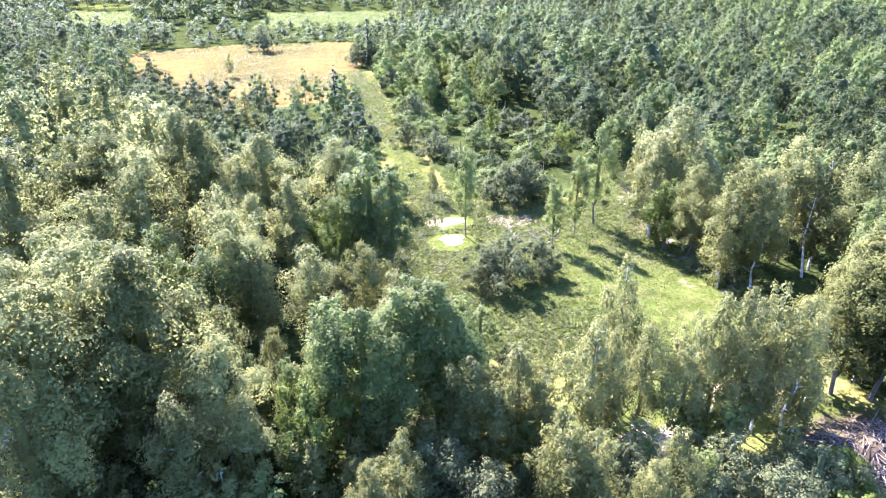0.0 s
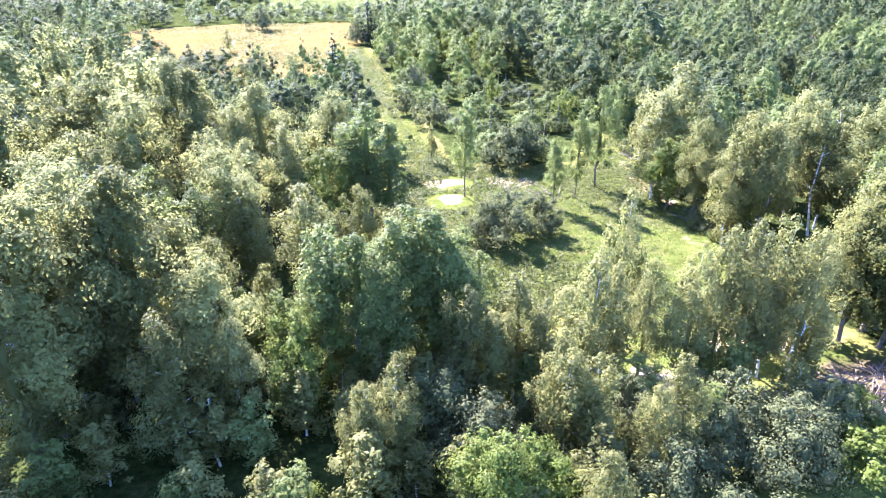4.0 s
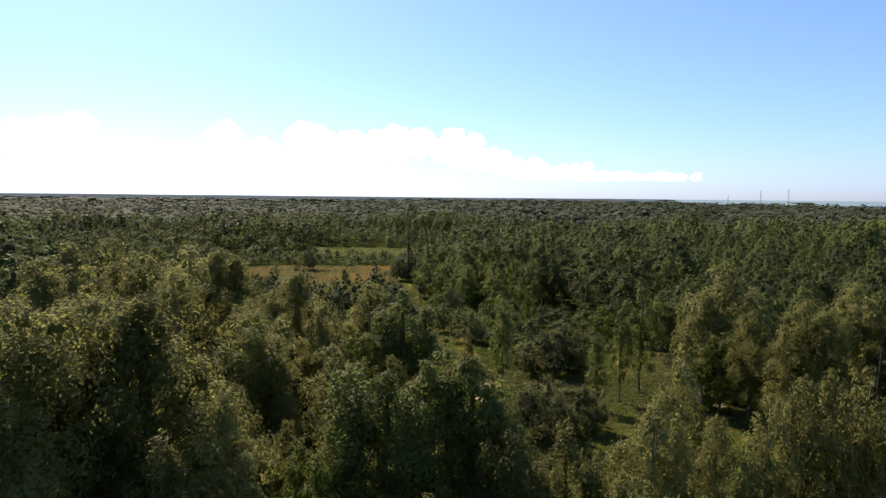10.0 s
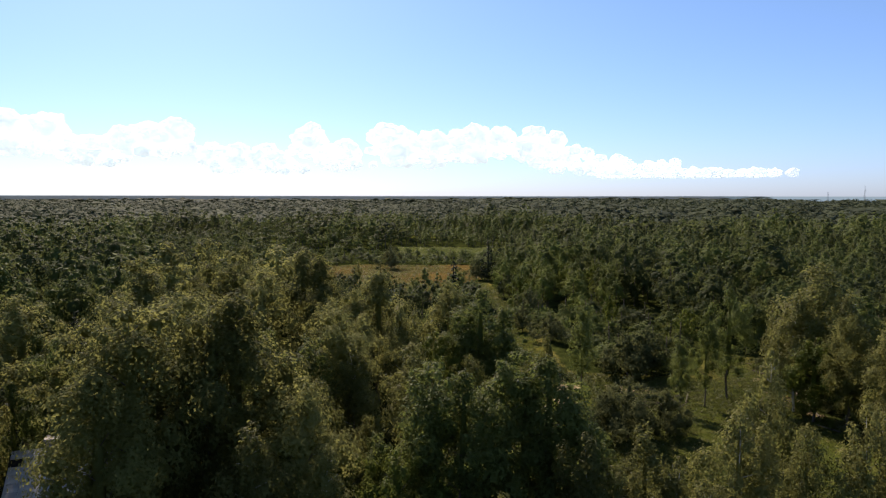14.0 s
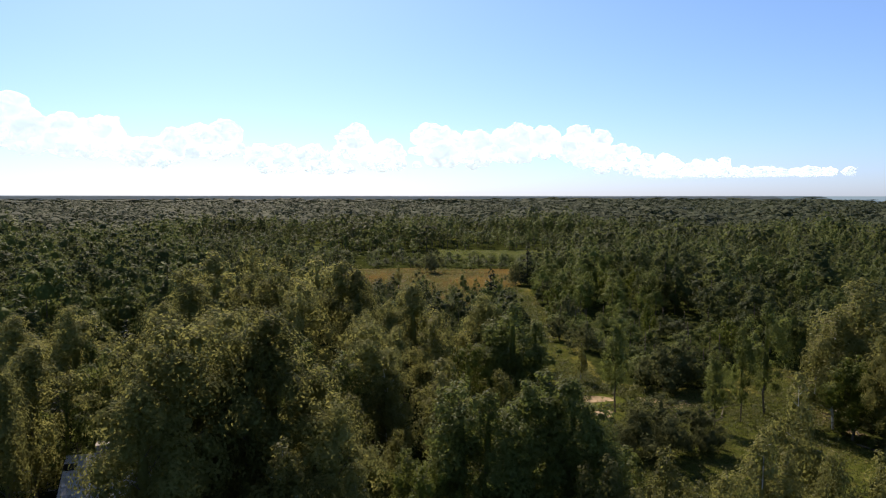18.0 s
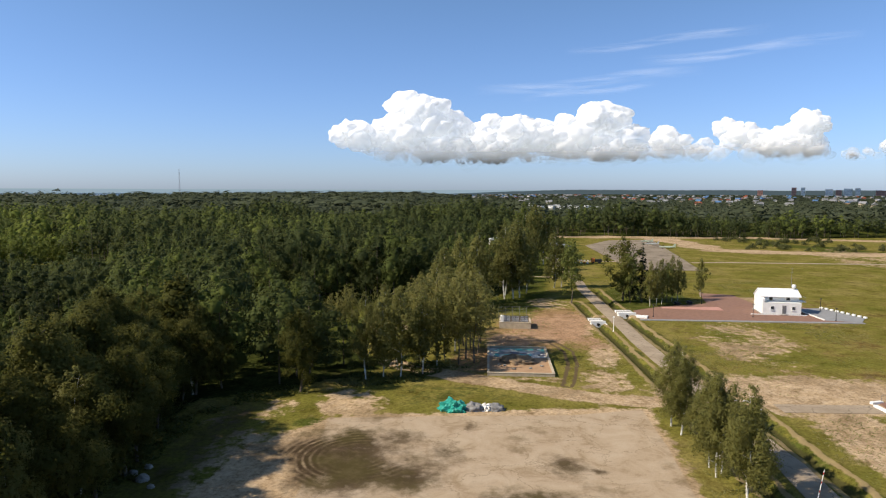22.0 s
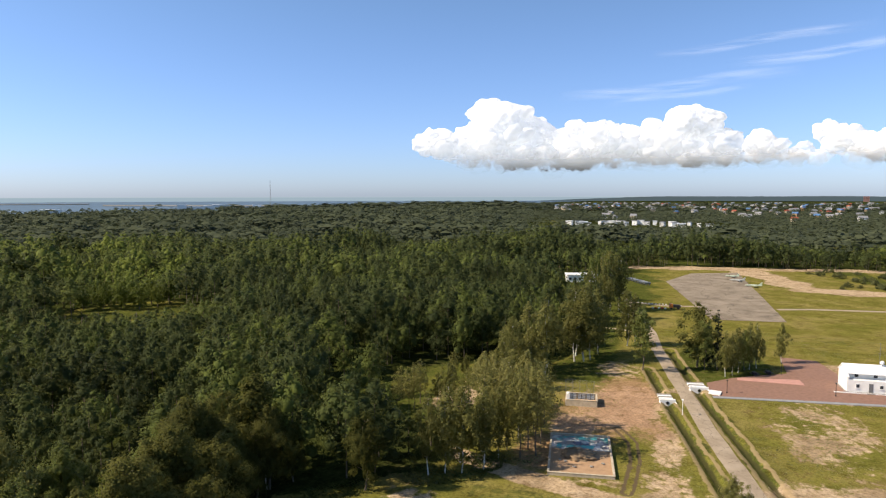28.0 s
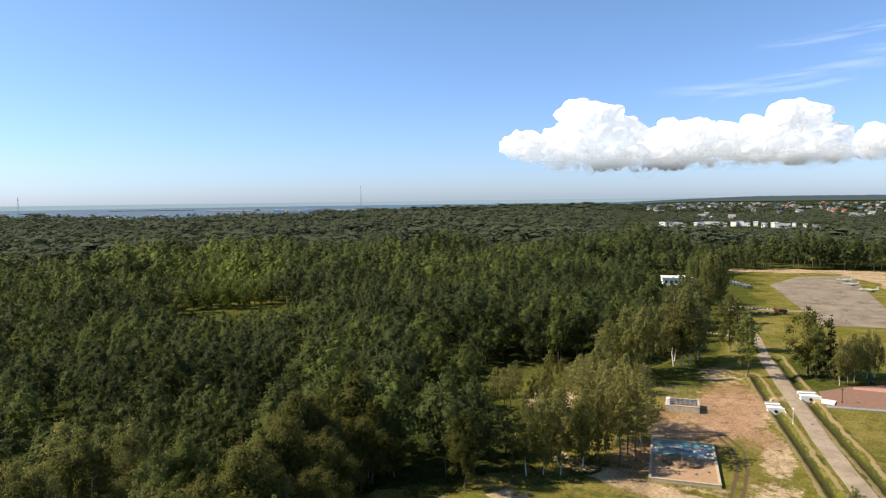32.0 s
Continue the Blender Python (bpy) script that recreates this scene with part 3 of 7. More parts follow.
PROFILE = {
    "poplar": lambda s: np.sin(np.pi * np.clip(s * 0.84 + 0.12, 0, 1)) ** 0.52,
    "aspen": lambda s: np.sin(np.pi * np.clip(s * 0.83 + 0.13, 0, 1) ** 1.0) ** 0.65,
    "birch": lambda s: np.sin(np.pi * np.clip(s * 0.9 + 0.08, 0, 1) ** 0.8) ** 0.6,
    "willow": lambda s: np.sqrt(np.clip(1 - s ** 2, 0, 1)) * 0.98 + 0.02,
    "spruce": lambda s: (1 - s) ** 0.9 * (0.72 + 0.28 * np.abs(np.sin(s * 30))),
    "sallow": lambda s: np.sin(np.pi * np.clip(s * 0.83 + 0.14, 0, 1)) ** 0.75,
    "alder": lambda s: np.sin(np.pi * np.clip(s * 0.84 + 0.13, 0, 1)) ** 0.5,
    "lime": lambda s: np.sqrt(np.clip(1 - (2 * s - 0.9) ** 2 / 1.3, 0, 1)),
}


def icoball(level):
    bm = bmesh.new()
    bmesh.ops.create_icosphere(bm, subdivisions=max(level, 1), radius=1)
    v, f = np.array([v.co[:] for v in bm.verts]), np.array([[v.index for v in f.verts] for f in bm.faces])
    bm.free()
    return v, f


LIFT = {"birch": 1.2, "poplar": 1.0, "aspen": 1.15, "spruce": 0.5, "willow": 0.85, "alder": 1.05, "lime": 0.95, "sallow": 1.05}


def boughs_of(kind, seed, tall, bottom, wide, count):
    """Centres and radii of the leaf masses of a crown, within an uneven outline."""
    r = np.random.default_rng(seed)
    s = (np.arange(count) + r.uniform(0.1, 0.9, count)) / count
    s = s ** (1.5 if kind in ("spruce", "willow") else 0.92)
    a = np.arange(count) * 2.39996 + r.uniform(-0.55, 0.55, count)
    girth = PROFILE[kind](s)
    ph = r.uniform(0, 6.28, 3)
    lobes = 1 + 0.18 * np.sin(2 * a + ph[0] + 4 * s) + 0.14 * np.sin(3 * a + ph[1] - 6 * s) + 0.12 * np.sin(9 * s + ph[2])
    size = wide * (0.12 + 0.29 * girth) * r.uniform(0.55, 1.3, count) * (16 / count) ** 0.42 * (0.95 if kind == "spruce" else 1.0)
    rad = np.maximum(wide * girth * lobes * r.uniform(0.4, 1.16, count) - size * 0.45, 0)
    rad[-1] *= 0.25
    centre = np.stack([rad * np.cos(a), rad * np.sin(a), bottom + size * 0.7 + s * np.maximum(tall - bottom - 1.45 * size, 0.3)], -1)
    top = (centre[:, 2] + 1.05 * LIFT[kind] * size).max()
    centre[:, 2] = bottom + (centre[:, 2] - bottom) * (tall - bottom) / (top - bottom)
    return centre, size


def clad(kind, seed, centre, size, leaves, droop=0.0, stir=0.26, rise=0.25, whole=0.45):
    """Leaf places and facings over the outer sides of the boughs; whole turns the leaves out from the crown's middle."""
    r = np.random.default_rng(seed + 99)
    lift = np.array([1.0, 1.0, LIFT[kind]])
    wave_a, wave_b = r.normal(size=(len(size), 3)) * 3.0, r.normal(size=(len(size), 3)) * 5.5
    p, nrm = np.zeros((0, 3)), np.zeros((0, 3))
    while len(p) < leaves:
        which = r.choice(len(size), leaves * 2, p=size ** 2 / (size ** 2).sum())
        d = unit(r.normal(size=(leaves * 2, 3)) + (0, 0, 0.45))
        ragged = 1 + 0.26 * np.sin((d * wave_a[which]).sum(-1) + which) + 0.2 * np.sin((d * wave_b[which]).sum(-1) + 2.0 * which)
        q = centre[which] + d * lift * (size[which] * ragged * (1.2 - 0.6 * r.uniform(0, 1, leaves * 2) ** 1.5 + 0.1 * r.normal(size=leaves * 2)))[:, None]
        deep = (np.linalg.norm((q[:, None] - centre[None]) / (size[None, :, None] * lift), axis=-1) < 0.6).sum(1)
        keep = (deep == 0) & (q[:, 2] > 0.1)
        p, nrm = np.concatenate([p, q[keep]]), np.concatenate([nrm, d[keep]])
    p, d = p[:leaves], nrm[:leaves]
    p[:, 2] = np.maximum(p[:, 2] - droop * r.uniform(0, 1, leaves) ** 2 * np.hypot(p[:, 0], p[:, 1]), 0.15)
    middle = centre.mean(0) + (0, 0, 0.1 * np.ptp(centre[:, 2]))
    out = unit((p - middle) / (np.abs(p - middle).max(0) + 1e-6))
    return p, unit(d + whole * out + np.array([0, 0, rise]) + r.normal(size=(leaves, 3)) * stir)


def bough_cores(kind, seed, centre, size, level, inward, cut=-2.0):
    """The dense inner sides of the boughs, as solid hulls that block light; faces that look down further than cut are
    left out.
    """
    r = np.random.default_rng(seed + 7)
    v, f = icoball(level)
    f = f[v[f].mean(1)[:, 2] > cut]
    out, faces = [], []
    for k, (c, s) in enumerate(zip(centre, size)):
        a = r.uniform(0, 6.28)
        turned = np.stack([v[:, 0] * math.cos(a) - v[:, 1] * math.sin(a), v[:, 0] * math.sin(a) + v[:, 1] * math.cos(a), v[:, 2]], -1)
        out.append(c + turned * (1, 1, LIFT[kind]) * (s * inward * r.uniform(0.86, 1.14, len(v)))[:, None])
        faces.append(f + k * len(v))
    return np.concatenate(out), np.concatenate(faces)


def crown_heart(kind, tall, bottom, wide, inward):
    """The middle of a crown, as a solid hull added to block light."""
    d, f = icoball(2)
    s = np.clip(d[:, 2] * 0.5 + 0.5, 0.02, 0.98)
    h = d[:, :2] / (np.hypot(d[:, 0], d[:, 1])[:, None] + 1e-6)
    return np.concatenate([h * (wide * inward * PROFILE[kind](s))[:, None], (bottom + (tall - bottom) * 0.9 * s)[:, None]], -1), f


def leaf_faces(p, nrm, size, corners, seed, long=1.0, grow=1.0):
    """Leaf sprays at p, facing nrm: four-cornered, or three-cornered for trees far off."""
    r = np.random.default_rng(seed)
    t = unit(np.cross(nrm, unit(r.normal(size=p.shape))))
    if long > 1.4:                                   # hanging sprays
        t = t + np.array([0, 0, -0.6])
        t = unit(t - nrm * (t * nrm).sum(-1, keepdims=True))
    u = unit(np.cross(nrm, t))
    s = (grow * size * r.uniform(0.65, 1.35, len(p)))[:, None]
    if corners == 4:
        k = r.uniform(0.32, 0.5, (len(p), 1))
        v = np.stack([p - t * s * long * 0.5, p + u * s * k - nrm * s * 0.12, p + t * s * long * 0.5, p - u * s * k - nrm * s * 0.12], 1)
    else:
        v = np.stack([p - t * s * 0.6 + u * s * 0.15, p + u * s * 0.55, p + t * s * 0.6 - u * s * 0.4], 1)
    return v


def wood(bm, tall, girth, bottom, wide, seed, limbs, lean=0.0, kind="aspen"):
    """A tapered, slightly bent trunk with limbs."""
    r = random.Random(seed)
    bends = [Vector((0, 0, -0.3))]
    for i in range(1, 6):
        z = tall * 0.93 * i / 5
        bends.append(Vector((lean * z + r.uniform(-0.02, 0.02) * tall, r.uniform(-0.02, 0.02) * tall, z)))
    for i, (a, b) in enumerate(zip(bends, bends[1:])):
        pole(bm, a, b, girth * (1 - i / 5.3), girth * (1 - (i + 1) / 5.3), 7)
    for k in range(limbs):
        f = bottom / tall + (0.92 - bottom / tall) * (k + 0.5) / limbs
        i = min(4, int(f * 5 / 0.93))
        q = (f * 5 / 0.93) - i
        a = bends[i].lerp(bends[i + 1], min(q, 1))
        ang, ln = k * 2.4 + r.uniform(-0.5, 0.5), wide * r.uniform(0.35, 0.6) * (1.15 - f * 0.7)
        rise = {"birch": 0.55, "poplar": 1.0, "spruce": -0.1, "willow": 0.9}.get(kind, 0.75)
        b = a + Vector((math.cos(ang) * ln, math.sin(ang) * ln, ln * rise))
        pole(bm, a, b, girth * 0.34 * (1.1 - f), girth * 0.08, 4)
    return bm


# kind: height, crown foot, crown radius, clumps, leaves, leaf size, droop, girth, limbs, bark
SORTS = {
    "poplar": (17, 2.2, 4.0, 30, 2300, 0.42, 0.0, 0.26, 16, "dark"),
    "aspen": (14, 2.6, 2.5, 28, 1500, 0.35, 0.0, 0.14, 14, "dark"),
    "birch": (13, 1.6, 2.7, 34, 1450, 0.32, 0.3, 0.13, 14, "white"),
    "willow": (6, 0.4, 3.6, 40, 1500, 0.31, 0.1, 0.14, 14, "dark"),
    "spruce": (13, 0.8, 3.4, 70, 1700, 0.36, 0.3, 0.17, 18, "dark"),
    "alder": (14, 1.6, 3.3, 26, 1700, 0.4, 0.0, 0.2, 14, "dark"),
    "lime": (9, 1.0, 3.1, 36, 1400, 0.35, 0.0, 0.18, 12, "dark"),
}
SORTS["sallow"] = (13, 3.0, 2.6, 60, 1350, 0.27, 0.0, 0.11, 20, "dark")
FINE = 5.2                                            # leaves of a tree close to the flight, against one further off
NAMES = {"poplar": "poplar_tree", "aspen": "aspen_tree", "birch": "birch_tree", "willow": "willow_shrub", "spruce": "spruce_tree", "alder": "alder_tree", "sallow": "sallow_tree", "lime": "broadleaf_tree"}
LABELS = {
    "poplar": "tall poplar with silvery green leaves", "aspen": "slender aspen with fresh green leaves and grey trunk",
    "birch": "birch with white trunk and drooping olive leaves", "willow": "low round grey-green willow bush",
    "spruce": "dark green conical spruce tree", "alder": "dense dark olive-green alder tree", "sallow": "airy sallow tree with light olive-green leaves", "lime": "broad round yellowish green leafy tree",
}
PROTO = {}
for kind, (tall, foot, wide, clumps, leaves, size, droop, girth, limbs, bk) in SORTS.items():
    for v in range(3):
        trunk = bpy.data.meshes.new("trunk")
        bm = wood(bmesh.new(), tall, girth, foot, wide, v, limbs, kind=kind)
        bm.to_mesh(trunk), bm.free()
        trunk.materials.append(BARK[bk])
        for close in (False, True):
            seed = 31 * v + len(kind)
            centre, spread = boughs_of(kind, seed, tall, foot, wide, clumps)
            p, nrm = clad(kind, seed, centre, spread, int(leaves * (FINE if close else 1.2)), droop)
            q = leaf_faces(p, nrm, size * (0.5 if close else 0.95), 4, v, 1.6 if kind == "birch" else 1.15)
            q = np.concatenate([q[:, (0, 1, 2)], q[:, (0, 2, 3)]]).reshape(-1, 3)
            core, heart = {"birch": (0.25, 0.08), "sallow": (0.1, 0.05), "aspen": (0.36, 0.1), "poplar": (0.4, 0.1)}.get(kind, (0.46, 0.12))
            c, f = bough_cores(kind, seed, centre, spread, 2 if close else 1, core)
            c2, f2 = crown_heart(kind, tall, foot, wide, heart)
            PROTO[kind, v, close] = mesh_of("crown", np.concatenate([q, c, c2]), np.concatenate([np.arange(len(q)).reshape(-1, 3), f + len(q), f2 + len(q) + len(c)]), [LEAF[kind]]), trunk
STEMS = []                                           # places of the single trees, which the woods keep clear of


def tree(kind, x, y, tall, wide=1.0, turn=None, label="", group="", lean=0.0, fine=True):
    """One tree, scaled to its height; wide widens its crown."""
    i = len(STEMS)
    crown, trunk = PROTO[kind, i % 3, fine and math.hypot(x, y - 5) < 98 and (y > 25 or y < -5)]
    k = tall / SORTS[kind][0] * (1.1 if kind == "poplar" else 1.05)
    ob = new(NAMES[kind])
    ob.matrix_world = pose(x, y, 0, lean, 0, (i * 67.0) % 360 if turn is None else turn) @ Matrix.Diagonal((k * wide, k * wide, k, 1))
    tagged(ob, label or LABELS[kind], "bush" if kind == "willow" else "tree", group)
    for name, me in (("trunk", trunk), ("crown", crown)):
        o = new(name, me)
        o.parent = ob
    STEMS.append((x, y, SORTS[kind][2] * k * wide))
    return ob

# ---- single trees round the clearing: kind, x, y, height, width ----
for row in (("poplar", -22.7, 54.9, 17, 1.1), ("poplar", -18.6, 53.0, 17, 1.1), ("poplar", -24.0, 48.6, 17, 1.1), ("poplar", -26.8, 52.8, 17, 0.9),
            ("poplar", -24.4, 44.7, 14, 1), ("poplar", -19.7, 51.6, 16.5, 0.9), ("poplar", -27.3, 103.1, 17, 1.05), ("poplar", -21.7, 93.5, 17, 1.05),
            ("poplar", -29.3, 89.5, 17, 1), ("poplar", -32.3, 88.4, 16, 1), ("poplar", -19.1, 90.9, 16.5, 1), ("poplar", -15.0, 73.8, 14, 0.95),
            ("poplar", -24.3, 82.6, 16, 1.1), ("poplar", -12.0, 76.5, 12, 0.95), ("poplar", -16.6, 56.0, 12, 1), ("poplar", -15.2, 58.7, 9, 1),
            ("poplar", -37.4, 50.0, 13.5, 0.75), ("poplar", -41.0, 50.0, 14, 0.85), ("poplar", -38.6, 47.0, 11, 0.75), ("poplar", -45.1, 108.4, 17, 1.1), ("poplar", -38.5, 84.6, 17, 1.1),):
    tree(*row, group="poplars by the clearing")
for row in (("poplar", -48.2, 134.8, 16, 1), ("poplar", -40.0, 130.8, 15, 1),):
    tree(*row, group="poplars by the clearing")
for row in (("birch", -13.1, 55.6, 11.3, 0.85), ("birch", -15.0, 43.9, 12, 1), ("aspen", -11.2, 53.5, 8, 1), ("birch", -10.8, 45.6, 10, 0.9),
            ("lime", -6.6, 47.6, 9, 0.8), ("aspen", -8.1, 50.7, 9, 1), ("poplar", -9.5, 56.4, 8, 0.7), ("aspen", -5.7, 51.1, 10, 1),
            ("aspen", -4.1, 50.4, 14, 1.15), ("aspen", -2.2, 49.1, 13.5, 1.1), ("aspen", 0.5, 50.6, 14, 1.1), ("aspen", 2.3, 51.6, 14.4, 1.2),
            ("aspen", 3.8, 50.8, 14, 1.1), ("aspen", 5.0, 50.1, 12.5, 1.1), ("aspen", -0.6, 48.8, 12, 1.1), ("birch", 5.3, 46.1, 10.5, 0.95),
            ("birch", 9.3, 46.8, 11, 0.9), ("birch", 10.9, 45.3, 9.5, 0.9),):
    tree(*row, group="trees before the clearing")
for row in (("birch", 7.1, 44.9, 9, 0.9),):
    tree(*row, group="trees before the clearing")
for row in (("birch", 15.2, 46.5, 12.5, 0.90), ("birch", 19.9, 52.1, 14.4, 0.70), ("birch", 20.2, 47.7, 10.5, 0.78), ("birch", 16.9, 46.8, 11, 0.78),
            ("birch", 22.8, 45.8, 12.5, 0.78), ("birch", 25.2, 45.8, 13.5, 0.78), ("birch", 27.2, 45.8, 14, 0.78), ("birch", 30.0, 46.1, 14, 0.86),
            ("birch", 32.1, 45.2, 13, 0.86), ("birch", 43.6, 53.3, 15, 0.86), ("birch", 28.7, 45.3, 11, 0.78),
            ("birch", 36.8, 48.6, 10, 0.70),):
    tree(*row, group="birches before the clearing")
for row in (("willow", 2.9, 42.5, 6.5, 0.85), ("birch", -0.8, 39.5, 8.5, 0.85), ("birch", -2.8, 39.9, 8, 0.8), ("birch", 10.6, 39.1, 9.5, 1),
            ("birch", 12.2, 38.3, 9.5, 1), ("willow", 15.6, 40.6, 6, 0.8), ("birch", 18.0, 38.0, 9, 0.95), ("willow", 23.4, 39.7, 6, 0.85),
            ("willow", 27.6, 36.5, 5, 0.7), ("willow", 5.1, 39.9, 6, 0.8), ("willow", 9.9, 42.2, 5, 0.7), ("birch", 15.4, 36.4, 8, 0.9),
            ("willow", 20.7, 37.9, 5, 0.8),):
    tree(*row, group="low trees under the flight")
for row in (("lime", 4.6, 33.1, 9, 0.85), ("lime", 6.4, 32.9, 8, 0.8), ("birch", -0.4, 41.3, 9, 0.9), ("willow", 28.9, 37.5, 6, 0.9),
            ("birch", 9.6, 30.5, 9, 0.9), ("willow", 25.1, 36.3, 6, 0.9), ("birch", -2.6, 39.4, 8.5, 0.9), ("willow", 15.5, 33.6, 6, 0.9),
            ("birch", 10.6, 40.5, 10, 0.9),):
    tree(*row, group="low trees under the flight")
for row in (("willow", 16.5, 75.5, 6.3, 1.05), ("willow", 13.9, 75.6, 5, 0.8), ("willow", 21.0, 76.5, 5, 0.8), ("willow", -5.7, 73.9, 6, 1.1),
            ("willow", -2.0, 74.3, 5, 0.9), ("willow", 2.3, 74.0, 4, 0.7), ("aspen", 14.5, 89.5, 12.3, 0.85), ("aspen", 33.3, 89.9, 13.5, 1),
            ("aspen", 29.0, 86.3, 11.5, 0.75), ("aspen", 25.0, 83.7, 9, 0.9), ("aspen", 1.0, 81.8, 14.5, 1.25), ("aspen", 3.5, 80.9, 12.5, 1.1),
            ("aspen", -1.0, 83.1, 12, 1.1), ("birch", -8.1, 80.9, 13, 0.95), ("lime", -4.2, 81.0, 10, 0.8), ("birch", 12.3, 104.0, 6, 0.8),
            ("willow", 26.2, 100.9, 7, 0.9), ("willow", 23.4, 100.3, 6.5, 0.9),):
    tree(*row, group="trees round the clearing")
for row in (("willow", 16.2, 123.6, 5, 1), ("willow", 12.2, 132.2, 5, 0.9), ("lime", 38.4, 117.6, 7, 0.8), ("lime", 29.0, 133.1, 7, 0.55),):
    tree(*row, group="trees round the clearing")
for row in (("birch", 42.2, 85.4, 17, 1.3), ("birch", 39.1, 84.5, 14, 1.1), ("lime", 39.2, 80.5, 9.5, 0.9), ("poplar", 40.5, 76.6, 12, 0.9),
            ("poplar", 43.0, 70.6, 14, 1), ("birch", 40.4, 69.2, 12, 1), ("birch", 44.3, 68.5, 14, 1), ("poplar", 51.6, 74.1, 15, 1),
            ("birch", 54.0, 71.5, 15, 1), ("poplar", 54.9, 67.3, 15, 1), ("birch", 43.5, 81.1, 14, 1.1), ("birch", 43.1, 97.3, 12, 0.8),):
    tree(*row, group="trees at the wood edge")
# single trees in and before the dry field, and the bright young stand beside the path
for row in (("spruce", -0.6, 147.4, 12.5, 1.0), ("birch", -27.6, 205.6, 6.5, 1.0), ("birch", -9.0, 155.6, 8.5, 1.0), ("aspen", -16.4, 163.0, 8.5, 1.1), ("spruce", 11.5, 211.0, 13, 1.0), ("willow", -20.7, 246.0, 8, 0.9), ("willow", 8.0, 213.0, 7, 0.7), ("birch", -18.6, 145.4, 9.5, 1.0), ("aspen", 4.0, 150.0, 8, 1.1), ("willow", 16.0, 150.0, 6, 0.8), ("willow", 14.5, 178.0, 6, 0.8)):
    tree(*row, group="trees by the dry field")
for k in range(26):
    tree("lime" if k % 4 == 0 else "aspen", 15 + (k * 7.3) % 22, 160 + (k * 4.1) % 17, 8.0 + (k % 5) * 0.5, 1.15 if k % 4 else 0.8, group="young bright stand by the path", label="young aspen with fresh yellowish green leaves")

# ---- single trees of the open ground ----
for row in (("birch", 81.4, -8.6, 9.8, 1.05), ("birch", 80.2, -9.6, 9.3, 1.1), ("birch", 78.6, -9.2, 8.6, 1.1), ("birch", 69.8, -10.3, 9.4, 1.1), ("birch", 68.6, -11.2, 9, 1.1), ("birch", 67.6, -10.5, 9.6, 1.1), ("birch", 71.4, -11.0, 9, 1.1), ("birch", 62.3, -11.9, 10.2, 1.1), ("birch", 64.2, -12.4, 8.6, 1.1)):
    tree(*row, group="roadside birches")
for row in (("sallow", 106.3, 17.3, 14.8, 1.15), ("sallow", 104.5, 19.6, 13, 1.05), ("sallow", 108.8, 19.0, 14, 1.1), ("sallow", 111.5, 17.4, 12.5, 1.1), ("sallow", 107.4, 22.2, 12, 1.0), ("birch", 103.4, 22.8, 11, 0.9), ("birch", 101.2, 24.6, 11.5, 0.85), ("birch", 98.6, 24.2, 12.2, 0.9), ("birch", 96.4, 27.0, 12.8, 0.9), ("birch", 95.4, 29.4, 12, 0.9), ("birch", 94.2, 31.6, 12.2, 0.9), ("birch", 99.8, 28.2, 11.6, 0.85), ("birch", 104.6, 25.8, 10.6, 0.85), ("birch", 101.5, 30.5, 12, 0.9), ("alder", 86.6, 38.6, 10.6, 1.1), ("birch", 113.5, 21.5, 11, 0.9), ("sallow", 113.0, 24.5, 13.5, 1.1), ("sallow", 117.5, 20.5, 14, 1.1), ("sallow", 110.0, 26.5, 13, 1.05), ("sallow", 121.0, 24.0, 13, 1.1), ("sallow", 116.5, 28.0, 12.5, 1.05), ("sallow", 119.5, 17.8, 12, 0.9), ("sallow", 114.8, 19.0, 11, 0.9), ("sallow", 123.5, 28.0, 11.5, 1.0)):
    tree(*row, group="grove by the yard")
for row in (("alder", 172.6, -11.8, 15.2, 1.15), ("aspen", 170.4, -13.4, 12, 1.2), ("spruce", 171.4, -16.2, 13.8, 0.95), ("birch", 165.4, -17.4, 10.3, 0.8), ("birch", 167.0, -19.0, 10, 0.8), ("birch", 169.4, -20.6, 10.5, 0.8), ("birch", 173.6, -23.6, 11, 0.85), ("birch", 175.2, -25.4, 10.8, 0.85), ("aspen", 172.6, -22.4, 9.4, 1.0), ("birch", 182.6, -32.2, 9.8, 0.8)):
    tree(*row, group="trees on the lawn")
for row in (("aspen", 165.5, 0.9, 15, 1.05), ("birch", 192.0, 5.0, 15, 1.1), ("birch", 194.0, 3.0, 14, 1.0), ("birch", 170.0, 17.2, 18.5, 1.05), ("birch", 170.9, 15.0, 18.5, 1.05), ("birch", 172.8, 13.6, 17, 1.0), ("birch", 176.0, 17.5, 18, 1.0), ("birch", 155.2, 22.6, 16, 0.95), ("birch", 180.0, 12.2, 17, 1.0), ("birch", 252.5, 9.0, 19, 1.0), ("birch", 250.0, 12.0, 21, 0.9), ("birch", 262.0, 14.4, 20, 0.95), ("birch", 271.0, 16.2, 18, 0.95), ("aspen", 246.0, 16.0, 22, 0.9), ("birch", 231.0, 13.0, 18, 1.0), ("birch", 221.0, 17.0, 18, 1.0)):
    tree(*row, group="trees along the road")
# tall dark trees along the edge of the wood
def edge_line(x):
    return float(np.interp(x, [43, 58, 66, 73, 80, 84, 87], [43.6, 45.4, 48.6, 52.4, 53.0, 51.2, 47.5]))


